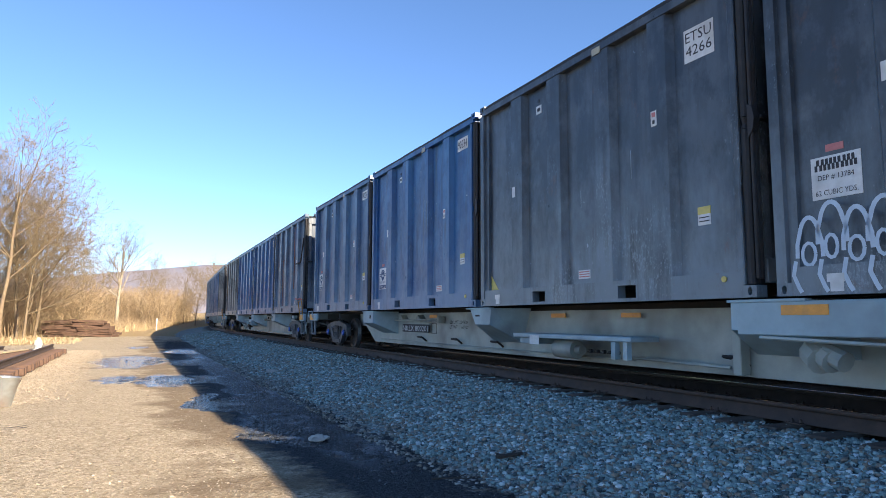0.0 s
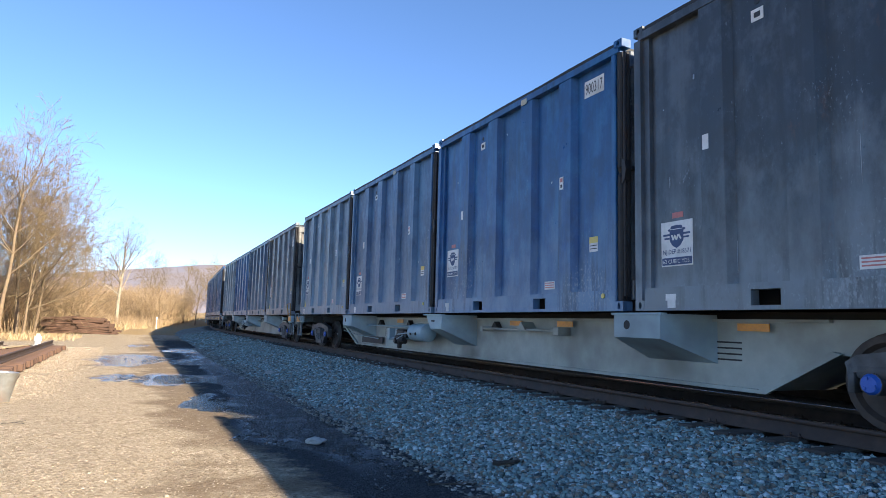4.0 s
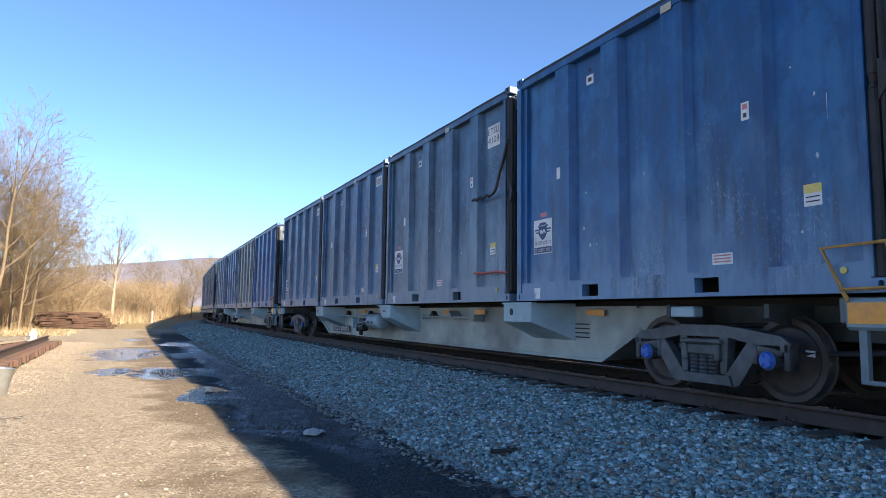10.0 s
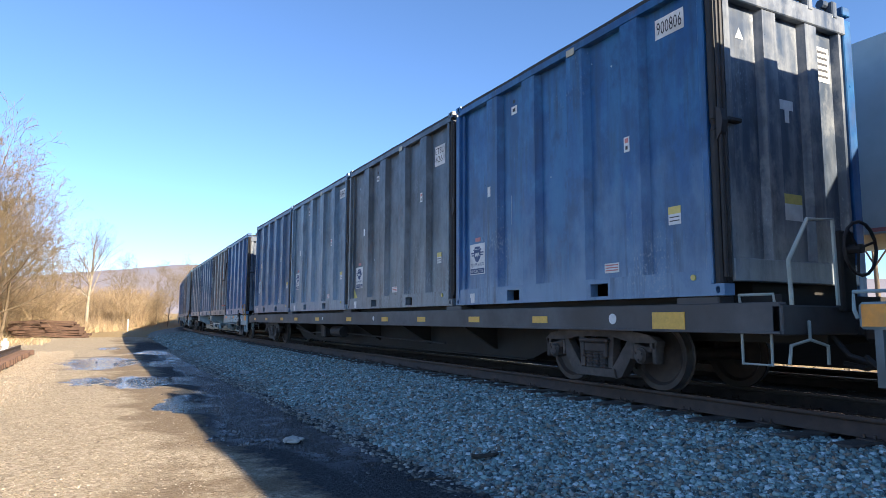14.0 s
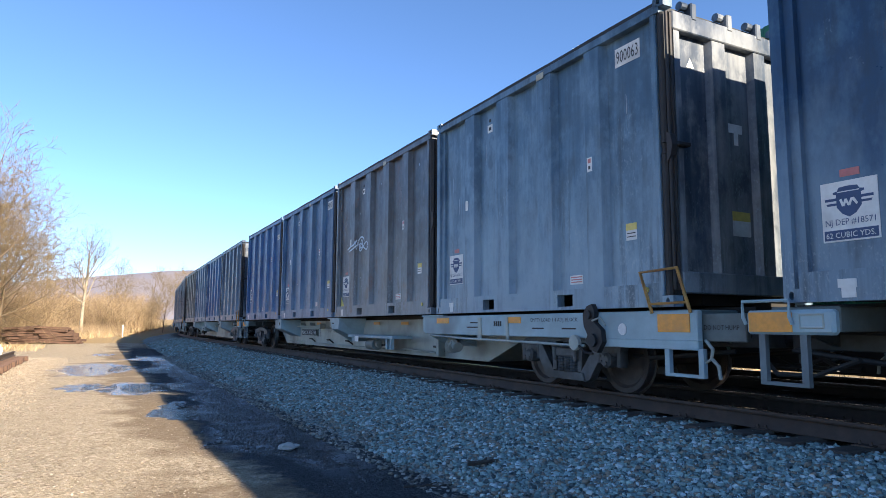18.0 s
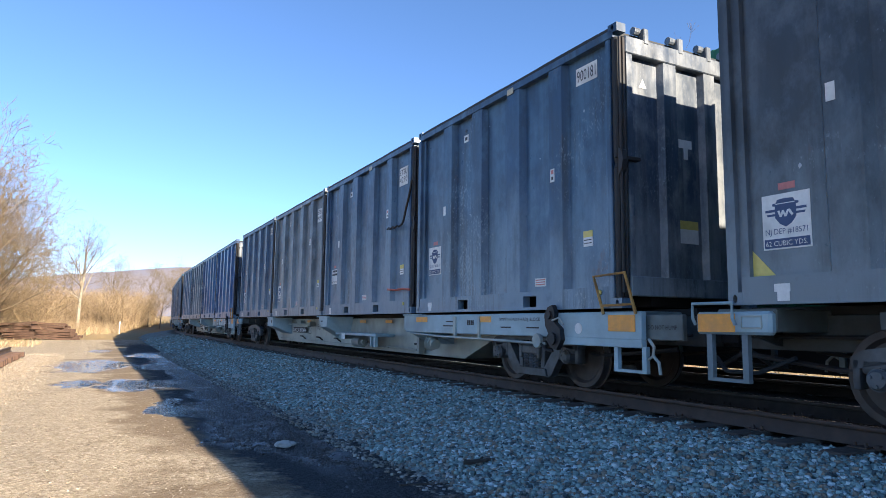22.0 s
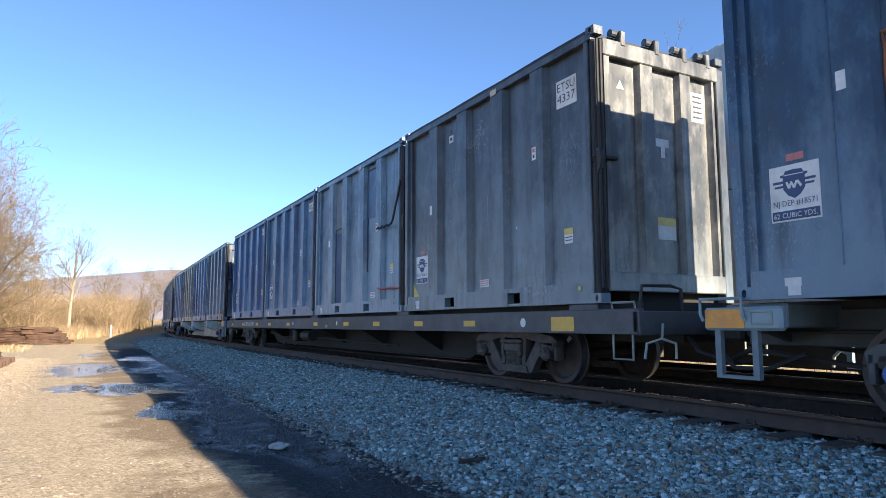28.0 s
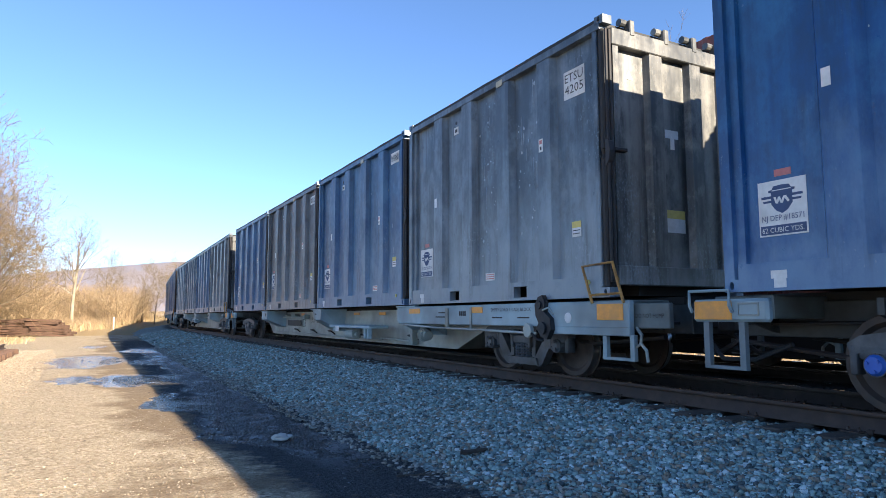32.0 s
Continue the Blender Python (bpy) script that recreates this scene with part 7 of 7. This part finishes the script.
def build_thicket():
    rng = np.random.default_rng(17)
    segs = []
    for x0, x1, y0, y1, h, n in ((-39, -26, 43, 60, 6.0, 760), (-33, -25.5, 46, 57, 3.2, 420), (-42, -31, 58, 70, 3.4, 200), (-62, -36, 94, 126, 5.4, 1200), (-46, -33, 74, 96, 1.6, 300), (-66, -50, 80, 98, 3.4, 220)):
        for _ in range(n):
            x, y = rng.uniform(x0, x1), rng.uniform(y0, y1)
            s, off = nearest([x], [y])
            if abs(x + 29.2) < 3.8 and 42 < y < 57:
                continue
            if off[0] < np.interp(y, [40, 62, 95, 125], [11.3, 11.5, 7.2, 6.6]):
                continue
            z = float(ground_z(x, y) + far_rise(np.array([x]), np.array([y]))[0]) - 0.05
            for _ in range(rng.integers(3, 7)):
                p = np.array([x + rng.normal(0, .25), y + rng.normal(0, .25), z])
                hh = h * rng.uniform(0.45, 1.05)
                lean = rng.normal(0, .22, 2)
                r = (0.012 + 0.004 * h * rng.random()) * (1.7 if y > 86 else 1.0)
                for i in range(5):
                    q = p + np.array([lean[0] * hh / 5, lean[1] * hh / 5, hh / 5])
                    segs.append((p, q, r, r * .8))
                    if i > 0:
                        for _ in range(2):
                            w = rng.normal(0, 1, 3) * np.array([.8, .8, .35]) + np.array([0, 0, .7])
                            e = q + w / np.linalg.norm(w) * hh * rng.uniform(.1, .24)
                            segs.append((q, e, r * .6, r * .3))
                    lean = lean * 1.35 + rng.normal(0, .08, 2)
                    p, r = q, r * .8
    tagged(new("thicket", tubes("thicket", segs, M_STEM, 3)), "dense thicket of bare tan brush beside the lane", "brush", kind="stuff")


build_thicket()


def build_grass():
    rng = np.random.default_rng(23)
    n = 60000
    x = np.concatenate([rng.uniform(-46, -20, n // 2), rng.uniform(-75, -20, n // 4), rng.uniform(3, 40, n // 4)])
    y = np.concatenate([rng.uniform(38, 72, n // 2), rng.uniform(70, 135, n // 4), rng.uniform(4, 70, n // 4)])
    s, off = nearest(x, y)
    patch = ripple(x, y, 0.35)
    keep = ((off > np.interp(y, [40, 62, 95, 125], [10.5, 10.8, 6.6, 6.0]) + 1.0 * patch) & (patch > -0.25)) | ((off < -8.6) & (off > -22))
    keep &= ~((abs(x + 29.2) < 3.6) & (y > 44) & (y < 56))
    keep &= (rng.random(len(x)) < 0.55) | (y > 56)
    x, y = x[keep], y[keep]
    n = len(x)
    h = rng.uniform(0.12, 0.55, n) * np.where(y > 70, 2.2, 1.0)
    w = rng.uniform(0.012, 0.03, n) * np.where(y > 70, 1.8, 1.0)
    a = rng.uniform(0, 2 * math.pi, n)
    lx, ly = rng.normal(0, .6, n) * h, rng.normal(0, .6, n) * h
    z = ground_z(x, y) + far_rise(x, y) - 0.03
    c, d = np.cos(a) * w, np.sin(a) * w
    v = np.stack([np.stack([x - c, y - d, z], -1), np.stack([x + c, y + d, z], -1), np.stack([x + lx * .4 + c * .7, y + ly * .4 + d * .7, z + h * .6], -1), np.stack([x + lx * .4 - c * .7, y + ly * .4 - d * .7, z + h * .6], -1), np.stack([x + lx, y + ly, z + h], -1)], 1)
    f = np.array([[0, 1, 2], [0, 2, 3], [3, 2, 4]])[None] + (np.arange(n) * 5)[:, None, None]
    tagged(new("dry_grass", raw_mesh("dry_grass", v.reshape(-1, 3), f.reshape(-1, 3), M_GRASS)), "tall straw-coloured dead grass", "grass", kind="stuff")


build_grass()


def build_hill():
    nx, ny = 220, 14
    v = []
    for j in range(ny):
        w = j / (ny - 1)
        for i in range(nx):
            x = -4200 + 8200 * i / (nx - 1)
            ridge = np.interp(x, [-4200, -2600, -1900, -1500, -1200, -950, -600, 0, 1200, 4000], [90, 120, 150, 178, 205, 222, 224, 215, 190, 150])
            z = ridge * math.sin(w * math.pi / 2) ** 0.9 * (1 + 0.035 * noise.noise(Vector((x * .004, w * 3, 0)))) + 2.2 * noise.noise(Vector((x * .03, w * 9, 2)))
            v.append((x, 2000 + 640 * w, z - 4 + 8 * w))
    f = [(j * nx + i, j * nx + i + 1, (j + 1) * nx + i + 1, (j + 1) * nx + i) for j in range(ny - 1) for i in range(nx - 1)]
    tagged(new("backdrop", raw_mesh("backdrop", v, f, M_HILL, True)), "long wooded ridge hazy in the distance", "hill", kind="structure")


build_hill()

# ================= the train on the second track =================
neighbours = []


def stack_box(paint, label, length=12.19, z0=0.45, tall=(2.9, 2.9), trailer=False):
    c = thing("freight_container" if not trailer else "semi_trailer", label, "container" if not trailer else "trailer", "load of the second train")
    hl = length / 2
    zt = z0
    for k, h in enumerate(tall):
        pts = [(-hl, 1.20), (-hl, -1.22), (-hl + 0.15, -1.22)]
        if not trailer:
            for i in range(int((length - 0.4) / 0.28)):
                x = -hl + 0.2 + i * 0.28
                pts += [(x, -1.19), (x + 0.04, -1.22), (x + 0.14, -1.22), (x + 0.18, -1.19)]
        pts += [(hl - 0.15, -1.22), (hl, -1.22), (hl, 1.20)]
        s = Shape().prism(pts, 2, zt + 0.01, zt + h - 0.01)
        part("box", s, paint, c)
        zt += h
    if trailer:
        s = Shape()
        for i in range(10):
            s.box(-hl + 0.5 + i * 1.2, -hl + 0.9 + i * 1.2, -1.225, -1.22, z0 + 0.04, z0 + 0.10)
        part("marker_tape", s, M_RED, c)
        part("running_gear", Shape().cyl((-hl + 1.5, -1.1, z0 - 0.6), (-hl + 1.5, 1.1, z0 - 0.6), 0.5, 16).cyl((-hl + 2.8, -1.1, z0 - 0.6), (-hl + 2.8, 1.1, z0 - 0.6), 0.5, 16).box(hl - 3, hl - 2.8, -0.8, 0.8, z0 - 1.1, z0), M_BLACK, c)
    return c


def low_car(length=18.6):
    c = thing("well_car", "dark low well car on the second track", "rail car", "cars of the second train")
    hl = length / 2
    s = Shape()
    for sy in (-1, 1):
        s.box(-hl, hl, *sorted((sy * 1.26, sy * 1.40)), 0.19, 1.25, 0.02)
    s.box(-hl, hl, -1.26, 1.26, 0.18, 0.43)
    part("well", s, M_BELLY, c)
    for sx in (-1, 1):
        s = Shape()
        for q in (-1, 1):
            for sy in (-0.75, 0.75):
                s.cyl((sx * (hl - 2.2) + q * 0.85, sy - 0.06, 0.42), (sx * (hl - 2.2) + q * 0.85, sy + 0.06, 0.42), 0.42, 20)
        s.box(sx * (hl - 2.2) - 1.1, sx * (hl - 2.2) + 1.1, -1.1, 1.1, 0.5, 0.75, 0.03)
        part("bogie", s, M_TRUCKB, c)
    return c


M_GREEN = plain("box_green", (0.02, 0.13, 0.06), 0.5, 0, 0.15, 2.0, 0.1)
M_PALEBOX = plain("box_pale_grey", (0.42, 0.47, 0.49), 0.5, 0, 0.1, 2.0, 0.1, (0.36, 0.38, 0.38))
AWAY = 10.0
M_REDBOX = plain("box_brick_red", (0.20, 0.055, 0.035), 0.5, 0, 0.15, 2.0, 0.1)
for k in range(-8, 13):
    s0 = -192.0 + 19.0 * k
    if k == 3:
        load = stack_box(M_PALEBOX, "pale grey semi-trailer riding on the second train", 12.19, 2.2, (3.05,), True)
    elif k == 1:
        load = stack_box(M_GREEN, "stacked green ribbed freight containers on the second train", 12.19, 0.45, (2.9, 2.9))
    elif k in (0, -4):
        load = stack_box(M_PALEBOX, "stacked pale grey corrugated freight containers on the second train", 12.19, 0.45, (2.9, 2.8))
    else:
        load = stack_box((M_REDBOX, M_PALEBOX, M_GREEN)[k % 3], "single ribbed freight container low in a well car", 12.19, 0.45, (2.6,)) if k > 1 or k == -5 else stack_box((M_REDBOX, M_PALEBOX, M_GREEN)[k % 3], "stacked long ribbed freight containers on the second train", 16.15, 0.45, (2.9, 2.9))
    neighbours.append((load, s0, 0.0, AWAY))
    neighbours.append((low_car(), s0, 0.0, AWAY))
# ================= movement =================
def riding(s, base=10.15, off=0.0):
    """Pose of a car whose middle is at s: it sits on the chord between its bogies and travels towards smaller s."""
    xa, ya, _ = beside(s - base, off)[0], beside(s - base, off)[1], 0
    xb, yb = beside(s + base, off)[0], beside(s + base, off)[1]
    m = Vector(((xa + xb) / 2, (ya + yb) / 2, RAIL_Z + GRADE * s))
    fx = Vector((xa - xb, ya - yb, -2 * base * GRADE)).normalized()
    fy = Vector((0, 0, 1)).cross(fx).normalized()
    fz = fx.cross(fy)
    return Matrix(((fx.x, fy.x, fz.x, m.x), (fx.y, fy.y, fz.y, m.y), (fx.z, fy.z, fz.z, m.z), (0, 0, 0, 1)))


def motions():
    times = [0.5 * i for i in range(65)]
    for car, mid, turned, loads, wheels in train:
        poses = [(t, riding(mid - gone(t))) for t in times]
        flip = pose(0, 0, 0, 0, 0, 180) if turned else Matrix()
        walk(car, [(t, m @ flip) for t, m in poses])
        for c, x, z in loads:
            walk(c, [(t, m @ Matrix.Translation((x, 0, z))) for t, m in poses])
        # the wheels are keyed while they roll past the open stretch
        near = [i / FPS for i in range(0, 32 * FPS + 1) if -16 < mid - gone(i / FPS) < 42]
        if not near:
            continue
        for w in wheels:
            home = w.location.copy()
            sign = -1 if turned else 1
            rows = [(t, Matrix.Translation(home) @ Matrix.Rotation(sign * (gone(t) - gone(near[0])) / WHEEL_R, 4, 'Y')) for t in near]
            if near[0] > 0.05:
                rows.insert(0, (0.0, rows[0][1]))
            if near[-1] < 31.95:
                rows.append((32.0, rows[-1][1]))
            walk(w, rows)
    for ob, s0, z, v in neighbours:
        walk(ob, [(t, riding(s0 + v * t, 6.0, -4.25) @ Matrix.Translation((0, 0, z))) for t in times])


motions()
